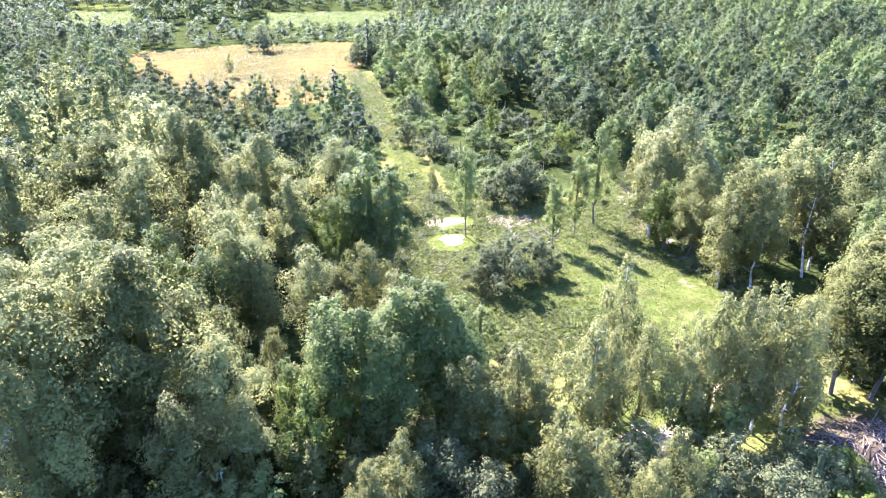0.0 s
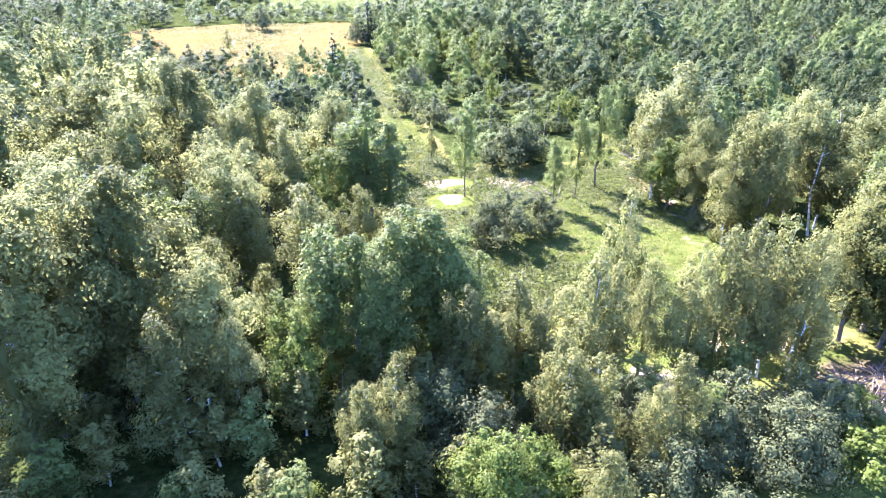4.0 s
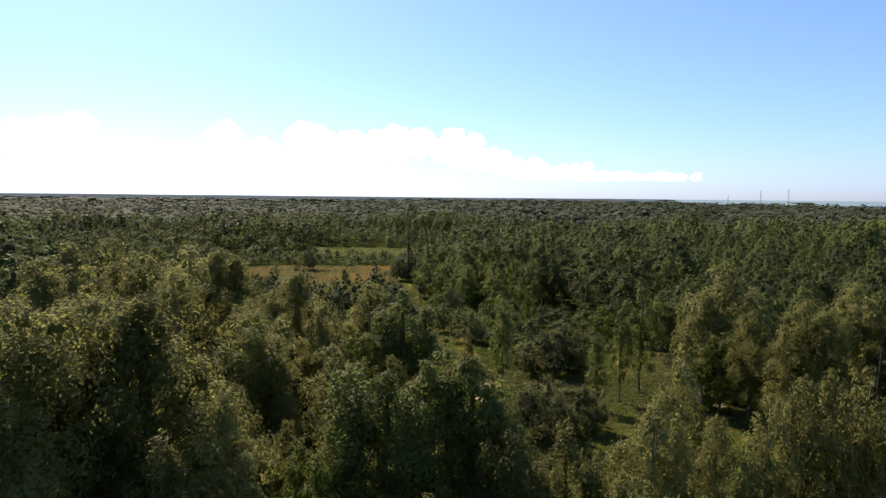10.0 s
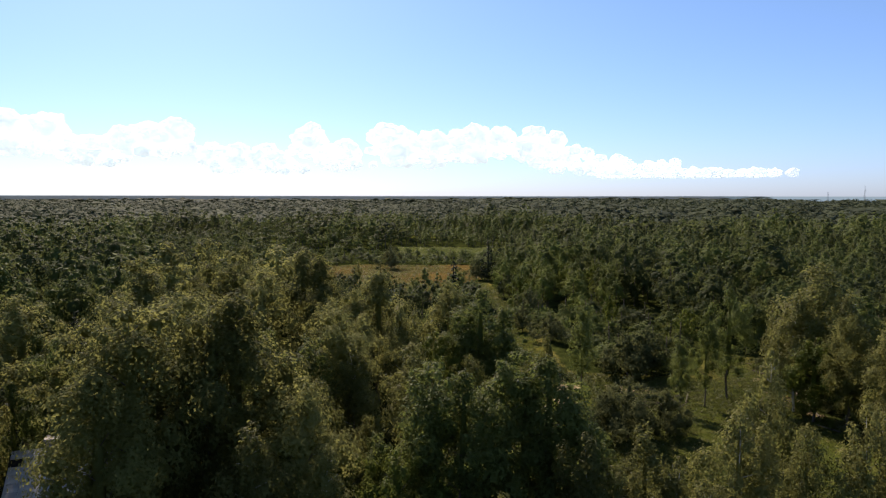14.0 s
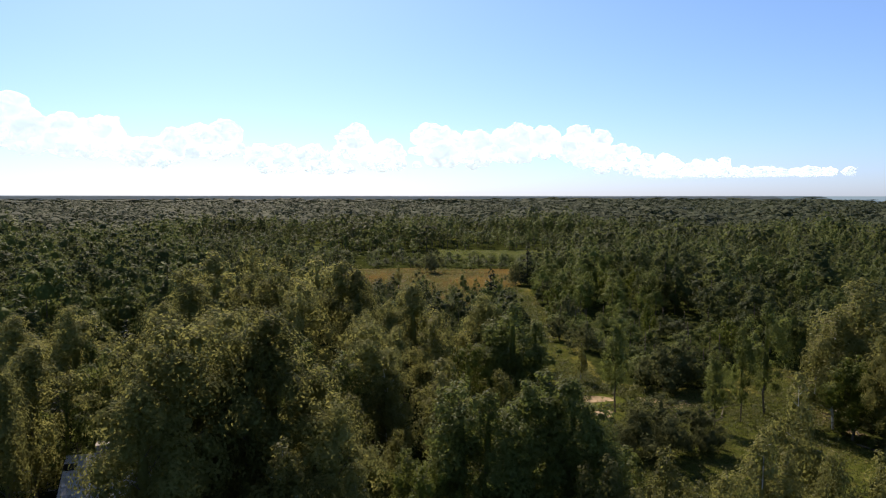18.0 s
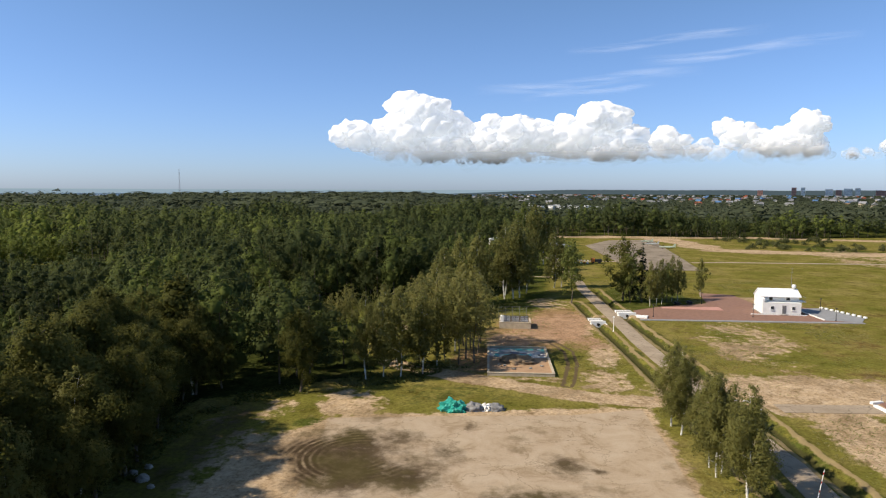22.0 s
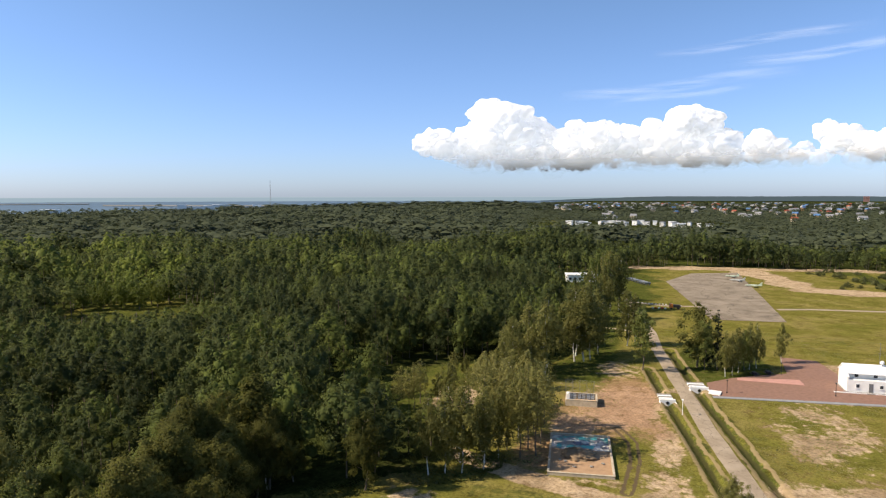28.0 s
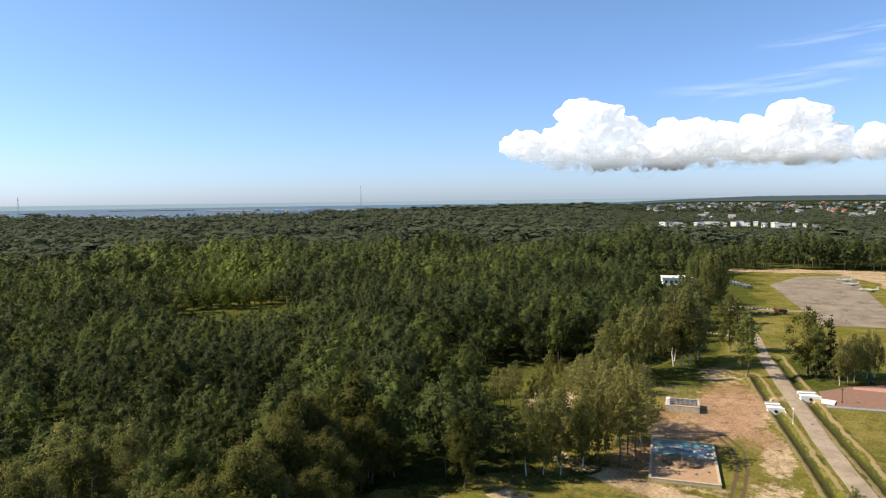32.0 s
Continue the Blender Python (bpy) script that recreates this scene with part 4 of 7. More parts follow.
for k in range(22):
    f = k / 21
    tree("alder" if k % 5 else "birch", 43 + 43 * f + 1.2 * math.sin(k * 2.1), edge_line(43 + 43 * f) + 1.1 * math.sin(k * 1.3), 10.2 + 2.0 * math.sin(k * 1.7), 1.08, group="trees along the wood edge")
for k in range(26):
    f = k / 25
    tree("alder", 40 + 46 * f + 1.5 * math.sin(k * 1.9), 5.6 + edge_line(40 + 46 * f) + 1.5 * math.sin(k * 2.3), 13.2 + 2.0 * math.sin(k * 1.1), 1.1, group="trees along the wood edge")
for x, y, h, w in ((198.5, 197, 8.5, 1.05), (200.8, 190.5, 8, 1.1), (202.6, 184.2, 8.6, 1.15), (205, 178.2, 9, 1.1), (211, 175, 8.2, 1.0), (215.5, 181.5, 10, 1.1), (208.6, 187.6, 10.5, 1.15), (206.5, 195.5, 10, 1.1), (219, 175.5, 9.5, 1.0)):
    tree("lime", x, y, h, w, group="round trees by the glade", label="round bright yellow-green tree at the glade")
# young growth behind the grove
r = random.Random(5)
for k in range(40):
    x, y = 122 + 46 * r.random(), 25 + 25 * r.random()
    if y - 25 < 27 - 0.35 * (x - 122):
        tree("sallow" if k % 3 else "birch", x, y, r.uniform(5.5, 9.5), 1.15, group="young trees behind the grove", label="young light-green tree on rough grass")
for row in (("birch", 141.0, 29.5, 13, 0.9), ("birch", 148.5, 29.0, 14, 0.9), ("birch", 158.0, 27.0, 16, 1.0), ("birch", 163.0, 23.0, 17, 1.0)):
    tree(*row, group="young birches by the wood")

# ---- the woods ----


def scatter(step, r0, r1, seed, jitter=0.75, wide=(-126, 42)):
    """Places on a jittered grid between two distances from the middle, in the given sector (degrees left of +y)."""
    r = np.random.default_rng(seed)
    k = np.arange(-r1, r1, step)
    x, y = np.meshgrid(k, k)
    x, y = x.ravel(), y.ravel()
    x, y = x + r.uniform(-jitter, jitter, x.size) * step * 0.6, y + r.uniform(-jitter, jitter, x.size) * step * 0.6
    d, a = np.hypot(x, y), np.degrees(np.arctan2(-x, y))
    ok = (d >= r0) & (d < r1) & (a > wide[0]) & (a < wide[1])
    return x[ok], y[ok]


def wooded(x, y, gap=1.5):
    """Where the woods stand: off the open ground and the path."""
    ok = (inside(BASE, x, y) < -gap) & (near_line(PATH, x, y) > 3.5 + gap)
    for poly in OPENINGS:
        ok &= inside(poly, x, y) < -gap
    ok &= np.hypot((x + 36) / 9, (y - 50) / 8) > 1                 # the ruin's plot
    ok &= np.hypot(((x - 199) * 0.56 - (y - 177) * 0.83) / 19, ((x - 199) * 0.83 + (y - 177) * 0.56) / 8) > 1      # the green glade
    ok &= np.hypot((x - 284) / 22, (y - 392) / 16) > 1
    ok &= np.hypot((x - 208) / 13, (y - 185) / 14) > 1             # the round trees by the glade
    far, to = np.hypot(x, y), np.degrees(np.arctan2(x, y))
    ok &= ~((far > 830) & (far < 985) & (to > 80.5) & (to < 97))     # the works at the town edge
    ok &= np.hypot((x - 331) / 8, (y - 29) / 12) > 1
    ok &= np.hypot((x - 120) / 60, (y - 700) / 22) > 1             # a far glade
    ok &= ~glade(x, y)
    return ok


def growth(x, y):
    """Height of the woods at a place."""
    h = 12.5 + 2.2 * waves(x, y, 21, 90) + 1.2 * waves(x, y, 22, 25)
    h = np.where((y < x * 0.75) | (x > 150), h + 2.8, h)           # taller towards the base
    shrub = np.maximum(smooth(16 - np.abs(x - 24), 5) * smooth(32 - np.abs(y - 128), 8), smooth(40 - np.hypot((x + 10) / 1.8, y - 285), 15))
    shrub = np.maximum(shrub, 0.1 * smooth(58 - np.abs(x + 32), 10) * smooth(30 - np.abs(y - 166 + 0.35 * (x + 20)), 8))
    shrub = np.maximum.reduce([shrub, 0.9 * smooth(30 - np.hypot((x - 235) / 1.3, y - 212), 10)])
    h = np.where(x > 22, h, h - 1.0)
    h = np.maximum(h * (1 - 0.52 * shrub), 3.5)
    for gx, gy, rise, half in ((199, 177, 0.125, 26), (284, 390, 0.1, 30), (331, 29, 0.1, 10), (-16, 214, 0.135, 30)):        # young growth that rises away from the glades
        far, off = np.hypot(x - gx, y - gy), np.abs(gx * (y - gy) - gy * (x - gx)) / math.hypot(gx, gy)
        h = np.where((gx * (x - gx) + gy * (y - gy) < 0) & (far < 95) & (off < half), np.minimum(h, 1.8 + rise * far + 0.25 * np.maximum(off - half * 0.6, 0)), h)
    far, to = np.hypot(x, y), np.degrees(np.arctan2(x, y))
    town = smooth(far - 610, 60) * smooth(to - 79.5, 1.5)
    h = h * (1 - 0.46 * town)                                        # gardens and low woods by the town
    h = h + 2.6 * np.where(waves(x, y, 25, 170) > 0.15, 1, -1) * smooth(far - 300, 60) * (1 - town)      # stands of different age
    h = np.where((x < -0.42 * y) & (x > -0.95 * y) & (y > 88) & (y < 205), np.maximum(h, 17.2 + 1.2 * waves(x, y, 27, 20)), h)      # tall old poplars
    h = np.where((x > 92) & (x < 165) & (y > 20) & (inside(BASE, x, y) > -15), h * 0.6, h)      # low edge behind the grove
    return h


def sort_of(x, y, u):
    """Index of the kind of tree at a place."""
    w = waves(x, y, 41, 60) + 0.7 * waves(x, y, 42, 18)
    out = np.where(w > 0.55, 0, np.where(w > -0.1, 1, 2))
    out = np.where(((y < 0.9 * x) & (u > 0.3)) | (u > 0.8), 5, out)
    out = np.where(u > 0.93, 6, out)
    out = np.where((u < 0.03), 4, out)
    out = np.where(growth(x, y) < 8, np.where(u > 0.25, 3, 6), out)
    return np.where((u > 0.07) & (x < -12) & (y < 205) & (growth(x, y) >= 8), np.where(u > 0.35, 0, 1), out)


KINDS = list(SORTS)
x, y = scatter(5.5, 24, 92, 5)
ok = wooded(x, y, 0.5) & (np.hypot(x, y) > 30)
ok &= ~((y < 60) & (x > -12) & (x < 44)) & ~((y < 44) & (x < 0))
x, y = x[ok], y[ok]
used = np.array(STEMS)
ok = np.array([(np.hypot(used[:, 0] - px, used[:, 1] - py) > 0.95 * used[:, 2] + 1.3).all() for px, py in zip(x, y)])
x, y = x[ok], y[ok]
for px, py, h, s, u in zip(x, y, growth(x, y), sort_of(x, y, rng.uniform(0, 1, x.size)), rng.uniform(0, 1, x.size)):
    kind = KINDS[s]
    tall = h * (0.85 + 0.3 * u) * {"willow": 0.55, "lime": 0.8, "spruce": 0.95, "poplar": 1.12}.get(kind, 1.0)
    tree(kind, float(px), float(py), float(tall), 0.92 + 0.25 * u, group="trees of the wood")
# undergrowth between the trees before the clearing
x, y = scatter(2.9, 28, 64, 15)
ok = (x > -26) & (x < 46) & (inside(BASE, x, y) < -0.5) & (inside(CLEARING, x, y) < -0.5) & (np.hypot((x - 39) / 8, (y - 41.5) / 4.6) > 1) & (np.hypot((x + 36) / 9, (y - 50) / 8) > 1)
for px, py, u, w in zip(x[ok], y[ok], rng.uniform(0, 1, ok.sum()), rng.uniform(0, 1, ok.sum())):
    if u > (0.62 if px > 8 else 0.3):
        kind = "willow" if w < 0.4 else "birch" if w < 0.72 else "aspen" if w < 0.9 else "lime"
        tree(kind, float(px), float(py), (2.4 + 2.2 * u) * (0.75 if kind == "willow" else 1.0 if kind == "lime" else 1.4), 1.0 if kind == "willow" else 1.5, group="undergrowth before the clearing", fine=False,
             label={"willow": "small grey-green willow bush in the undergrowth", "birch": "young birch sapling in the undergrowth", "aspen": "young aspen sapling in the undergrowth"}.get(kind, "small leafy bush in the undergrowth"))
LOW = {}


def low_crown(kind, v, leaves, size, boughs, cut):
    """A plainer crown for the woods further off: its boughs and leaf sprays."""
    if (kind, v, leaves) not in LOW:
        tall, foot, wide, _, _, _, droop, *_ = SORTS[kind]
        seed = 17 * v + 3
        centre, spread = boughs_of(kind, seed, tall, foot * 0.7, wide * 1.08, boughs)
        spread = spread * (1.0 if boughs > 8 else 1.15)
        p, nrm = clad(kind, seed, centre, spread, leaves, droop * 0.5, stir=0.2, whole=1.0)
        tip = 0.95 if kind in ("alder", "lime", "willow") else 0.74
        p = np.concatenate([p[:, :2] * np.interp(p[:, 2] / tall, [0, 0.45, 1], [1.05, 1.05, tip])[:, None], p[:, 2:]], -1)
        if cut > -0.5:
            p, nrm = p[p[:, 2] > tall * 0.35], nrm[p[:, 2] > tall * 0.35]
        q = leaf_faces(p, nrm, size, 3, v).reshape(-1, 3)
        c, f = bough_cores(kind, seed, centre, spread, 1, 0.74 if leaves < 60 else 0.62, cut)
        c[:, :2] *= np.interp(c[:, 2] / tall, [0, 0.45, 1], [1.05, 1.05, tip])[:, None]
        LOW[kind, v, leaves] = np.concatenate([q, c]), np.concatenate([np.arange(len(q)).reshape(-1, 3), f + len(q)])
    return LOW[kind, v, leaves]


def tone(x, y, s, u):
    """Leaf tone of a tree, 0 dark to 1 light and yellowish."""
    t = np.choose(s, [0.5, 0.46, 0.62, 0.6, 0.05, 0.4, 0.7]) + 0.28 * waves(x, y, 61, 120) + 0.18 * waves(x, y, 62, 30) + (u - 0.5) * 0.7
    bright = 0.8 * np.exp(-((x - 246) / 34) ** 2 - ((y - 218) / 30) ** 2) + np.exp(-((x - 212) / 12) ** 2 - ((y - 192) / 16) ** 2) + 0.5 * np.exp(-((x - 300) / 60) ** 2 - ((y - 300) / 30) ** 2)
    bright = bright + 0.7 * np.exp(-((x - 22) / 16) ** 2 - ((y - 165) / 18) ** 2)
    return np.clip(np.clip(t, 0, 0.72) + bright * 0.9, 0, 1)


def woods(name, x, y, leaves, size, clumps, cut, label, seed, trunks=True, grow=1.0, widen=1.0, leaf="woods"):
    """Many trees as one mass of leaves and one of trunks."""
    r = np.random.default_rng(seed)
    u = r.uniform(0, 1, x.size)
    s = sort_of(x, y, u)
    h = growth(x, y) * (0.74 + 0.38 * r.uniform(0, 1, x.size) + 0.12 * (r.uniform(0, 1, x.size) > 0.92)) * grow
    t = tone(x, y, s, r.uniform(0, 1, x.size))
    turn, var = r.uniform(0, 6.28, x.size), r.integers(0, 3, x.size)
    V, T, F, total = [], [], [], 0
    for k, kind in enumerate(KINDS):
        scale = h / SORTS[kind][0] * {"willow": 0.55, "lime": 0.85, "poplar": 1.08}.get(kind, 1.0)
        stout = {"aspen": 1.5, "birch": 1.15, "spruce": 1.1, "alder": 1.15}.get(kind, 1.0)
        for v in range(3):
            pick = np.nonzero((s == k) & (var == v))[0]
            if not len(pick):
                continue
            q, f = low_crown(kind, v, leaves, size, clumps, cut)
            F.append((f[None] + total + np.arange(len(pick))[:, None, None] * len(q)).reshape(-1, 3))
            total += len(pick) * len(q)
            ca, sa = np.cos(turn[pick])[:, None], np.sin(turn[pick])[:, None]
            w = (scale[pick] * r.uniform(0.8, 1.3, len(pick)) * widen * stout * np.clip(1.9 - h[pick] / 11, 1.0, 1.5))[:, None]
            V.append(np.stack([x[pick][:, None] + w * (q[:, 0] * ca - q[:, 1] * sa), y[pick][:, None] + w * (q[:, 0] * sa + q[:, 1] * ca), scale[pick][:, None] * q[:, 2]], -1).reshape(-1, 3))
            T.append(np.repeat(t[pick], len(q)))
    V, T, F = np.concatenate(V), np.concatenate(T), np.concatenate(F)
    ob = tagged(new(name), label, "woods", kind="stuff")
    crowns = new("crowns", mesh_of("crowns", V, F, [LEAF[leaf]], tint=T))
    crowns.parent = ob
    if trunks:
        a = np.array([0, 2.09, 4.19])
        ring = np.stack([np.cos(a), np.sin(a)], -1)
        lo = np.concatenate([np.stack([x[:, None] + 0.17 * ring[:, 0], y[:, None] + 0.17 * ring[:, 1], 0 * x[:, None] - 0.2 + 0 * ring[:, 0]], -1), np.stack([x[:, None] + 0.06 * ring[:, 0], y[:, None] + 0.06 * ring[:, 1], 0.75 * h[:, None] + 0 * ring[:, 0]], -1)], 1)
        f = np.array([[0, 1, 4, 3], [1, 2, 5, 4], [2, 0, 3, 5]])
        stems = new("trunks", mesh_of("trunks", lo.reshape(-1, 3), (np.arange(x.size)[:, None, None] * 6 + f).reshape(-1, 4), [BARK["dark"]]))
        stems.parent = ob
    return ob


x, y = scatter(6.4, 92, 205, 6, 0.9)
ok = wooded(x, y)
x, y = x[ok], y[ok]
used = np.array(STEMS)
ok = np.array([(np.hypot(used[:, 0] - px, used[:, 1] - py) > 0.8 * used[:, 2]).all() for px, py in zip(x, y)])
woods("mixed_woodland", x[ok], y[ok], 1300, 0.36, 17, -0.6, "dense mixed woodland of green leafy trees", 1, widen=0.88)
x, y = scatter(6.6, 205, 310, 7, 0.9)
ok = wooded(x, y)
woods("middle_woodland", x[ok], y[ok], 540, 0.48, 13, 0.0, "mixed woodland of leafy trees round old fields", 2, widen=0.95)
x, y = scatter(7.0, 310, 480, 17, 0.9)
ok = wooded(x, y)
woods("wider_woodland", x[ok], y[ok], 130, 0.74, 7, 0.0, "wide green woodland beyond the old fields", 6, widen=1.0)


def landward(x, y):
    a = np.degrees(np.arctan2(x, y))
    return np.hypot(x, y) < np.interp(a, [-40, -5, 8, 20, 30, 36, 44, 51, 61, 69, 79, 86, 120], [5000, 5000, 4250, 3150, 1900, 1510, 1280, 1380, 1850, 2370, 2800, 5000, 5000])


x, y = scatter(8.7, 480, 1500, 8, wide=(-119, 39))
ok = wooded(x, y) & landward(x, y)
woods("distant_woodland", x[ok], y[ok], 12, 1.6, 2, 0.3, "distant dark green woodland", 3, trunks=False, widen=1.35, leaf="hazed_woods")
x, y = scatter(31, 1500, 3100, 9, wide=(-119, 39))
ok = landward(x, y) & wooded(x, y)
woods("far_forest", x[ok], y[ok], 6, 5, 3, 0.0, "far forest reaching to the horizon", 4, trunks=False, grow=1.0, widen=3.6, leaf="hazed_woods")
# behind the flight, never faced
x, y = scatter(9, 60, 320, 10, wide=(42, 180))
woods("woodland_behind", x, y, 10, 2.4, 4, 0.0, "woodland on the other side", 5)


# ---- road, yard and plaza ----


def cracked(name, colour, dark, light, scale=0.25, cells=0.32, gap=0.02):
    """Old paving: stains, fine grit and cracks."""
    colour, dark, light = (tuple(0.75 * k for k in c) for c in (colour, dark, light))
    m, n, l, b = material(name, 0.95)
    b.inputs["Specular IOR Level"].default_value = 0.08
    big, grit = noise_tex(n, l, scale, 6, 0.65), noise_tex(n, l, 7.0, 4)
    v = n.new("ShaderNodeTexVoronoi")
    v.feature = "DISTANCE_TO_EDGE"
    v.inputs["Scale"].default_value = cells
    warp = blend(n, l, 1.0, n["Texture Coordinate"].outputs["Object"], blend(n, l, 1.0, noise_tex(n, l, 0.3, 5, 0.65).outputs[1], (2.5, 2.5, 2.5), "MULTIPLY"), "ADD")
    l.new(warp, v.inputs["Vector"])
    c = ramp(n, l, big.outputs[0], [(0.3, dark), (0.52, colour), (0.72, light)])
    c = blend(n, l, calc(n, l, "MULTIPLY", grit.outputs[0], 0.4), c, tuple(k * 0.6 for k in colour))
    crack = ramp(n, l, v.outputs["Distance"], [(0.0, (0.7, 0.7, 0.7)), (gap, (0, 0, 0))])
    c = blend(n, l, crack, c, tuple(k * 0.45 for k in dark))
    l.new(c, b.inputs["Base Color"])
    bump(n, l, b, grit.outputs[0], 0.4, 0.02)
    return m


M["road"] = cracked("worn_road_concrete", (0.45, 0.365, 0.27), (0.31, 0.245, 0.175), (0.53, 0.44, 0.34))
M["apron"] = cracked("old_apron_paving", (0.33, 0.275, 0.21), (0.15, 0.12, 0.09), (0.43, 0.36, 0.28), 0.13, 0.09, 0.014)


def paved(name, line, half, mat, label, z=0.06):
    """A paved band along a line, with thickness."""
    steps = []
    for (ax, ay), (bx, by) in zip(line, line[1:]):
        k = max(1, int(math.hypot(bx - ax, by - ay) / 4))
        steps += [(ax + (bx - ax) * i / k, ay + (by - ay) * i / k) for i in range(k)]
    edge = ribbon(steps + [line[-1]], half, z)
    r = random.Random(4)
    bm = bmesh.new()
    rows = []
    for a, b in edge:
        j, q = r.uniform(-0.12, 0.12), r.uniform(-0.12, 0.12)
        rows.append([bm.verts.new(p) for p in ((a[0], a[1] + j, -0.2), (a[0], a[1] + j, z), ((a[0] + b[0]) / 2, (a[1] + b[1]) / 2, z + 0.03), (b[0], b[1] + q, z), (b[0], b[1] + q, -0.2))])
    for p, q in zip(rows, rows[1:]):
        for i in range(4):
            bm.faces.new((p[i], p[i + 1], q[i + 1], q[i]))
    bmesh.ops.recalc_face_normals(bm, faces=bm.faces)
    return tagged(part(name, bm, mat), label, "road", kind="structure")


paved("road", ROAD, 1.5, M["road"], "narrow worn concrete road with cracks and patches")
paved("road_branch", [(280, 7.2), (271, 4.4), (265.5, -9.4), (268, -20)], 1.2, M["road"], "pale concrete drive to the aircraft apron", 0.05)
paved("road_apron_link", [(268, -46), (271.5, -58), (275, -110), (280, -200)], 1.4, M["road"], "pale track leading off the apron", 0.05)
paved("footpath_wood", [(212, 1.5), (215.7, 8.5), (217, 20)], 0.8, M["road"], "narrow pale footpath into the trees", 0.04)
paved("footpath_benches", [(90.4, -22.9), (92.0, -35.3)], 1.6, M["road"], "light paved footpath to the sunken seats", 0.05)
tagged(part("apron", prism(APRON, -0.2, 0.05), M["apron"]), "old grey stained aircraft apron", "pavement", kind="structure")
tagged(part("plaza", prism(PLAZA, -0.2, 0.06), M["brick"]), "reddish brown block paving round the house", "pavement", kind="structure")
tagged(part("plaza_strip", prism([(164.4, -19.8), (162.6, -19.6), (162.0, -33.2), (166.6, -33.0)], -0.1, 0.12), M["pink"]), "pink paved strip on the plaza", "pavement", kind="structure")
tagged(part("pavement_edge", prism([(148.2, -12.9), (146.9, -12.8), (151.2, -58.4), (152.5, -58.2)], -0.2, 0.1), M["greyblock"]), "grey paved edge of the plaza", "pavement", kind="structure")
tagged(part("car_park", prism([(153.5, -51.6), (152.6, -58.2), (157.6, -60.8), (169.4, -56.2), (167.6, -50.0)], -0.2, 0.085), M["greyblock"]), "grey paved parking bay with white kerbs", "pavement", kind="structure")
for i in range(9):
    f = i / 8
    kerb = thing("kerb_block", (157.6 + 11.6 * f, -60.9 + 4.6 * f, 0.08), "white painted concrete kerb block", "kerb", "kerb blocks by the parking bay", rz=21.6)
    part("block", boxed(-0.42, -0.2, 0, 0.42, 0.2, 0.35, bevel=0.05), M["white"], kerb)
for y0, x0, y1, x1 in ((-51.4, 153.6, -49.9, 167.4), (-38.2, 158.2, -49.6, 158.4)):
    kerb = thing("kerb_line", (x0, y0, 0.07), "long white kerb on the plaza", "kerb", "plaza kerbs")
    part("block", prism([(0, 0), (x1 - x0, y1 - y0), (x1 - x0, y1 - y0 + 0.25), (0.25, 0.25)], 0, 0.18), M["white"], kerb)

# ---- the white house ----
house = thing("house", (159.3, -48.6, 0.06), "white two-storey house with white sheet roof", "house")
W_, D_ = 8.0, 6.6                                     # width along y, depth along x
shell = bmesh.new()
box(shell, 0, 0, 0, D_, W_, 2.6)
box(shell, 1.7, 0, 2.6, D_, W_ - 0.4, 3.95)
gable = [(0.0, 2.6), (D_, 2.6), (D_, 3.5), (3.9, 5.15), (0.0, 3.3)]
for y in (W_ - 0.4,):
    a = [shell.verts.new((px, y, pz)) for px, pz in gable]
    b2 = [shell.verts.new((px, y + 0.4, pz)) for px, pz in gable]
    shell.faces.new(a), shell.faces.new(b2[::-1])
    for i in range(5):
        shell.faces.new((a[i], a[(i + 1) % 5], b2[(i + 1) % 5], b2[i]))
bmesh.ops.recalc_face_normals(shell, faces=shell.faces)
part("wall", shell, M["white"], house)
rf = bmesh.new()
for (xa, za), (xb, zb) in (((0.75, 3.72), (3.9, 5.18)), ((3.9, 5.18), (D_ + 0.3, 3.4))):
    v = [rf.verts.new(p) for p in ((xa, -0.25, za), (xa, W_ + 0.15, za), (xb, W_ + 0.15, zb), (xb, -0.25, zb), (xa, -0.25, za + 0.14), (xa, W_ + 0.15, za + 0.14), (xb, W_ + 0.15, zb + 0.14), (xb, -0.25, zb + 0.14))]
    for q in ((0, 3, 2, 1), (4, 5, 6, 7), (0, 1, 5, 4), (1, 2, 6, 5), (2, 3, 7, 6), (3, 0, 4, 7)):
        rf.faces.new([v[i] for i in q])
bmesh.ops.recalc_face_normals(rf, faces=rf.faces)
roof = part("roof", rf, M["roof"], house, "white sheet metal roof")
for i in range(12):
    y = 0.2 + i * 0.68
    part("seam", pole(bmesh.new(), (0.8, y, 3.88), (3.85, y, 5.31), 0.03, 0.03, 4), M["roof"], roof)


def window(parent, x, y, z, w, h, name="window"):
    """A window in a wall that faces -x: a frame with a deep pane and a sill."""
    win = part(name, boxed(x - 0.05, y, z, x + 0.06, y + w, z + h, bevel=0.01), M["white"], parent)
    part("pane", boxed(x - 0.07, y + 0.08, z + 0.08, x - 0.052, y + w - 0.08, z + h - 0.08), M["glass"], win, "dark glass pane")
    part("sill", boxed(x - 0.16, y - 0.06, z - 0.08, x, y + w + 0.06, z - 0.01), M["white"], win)
    return win


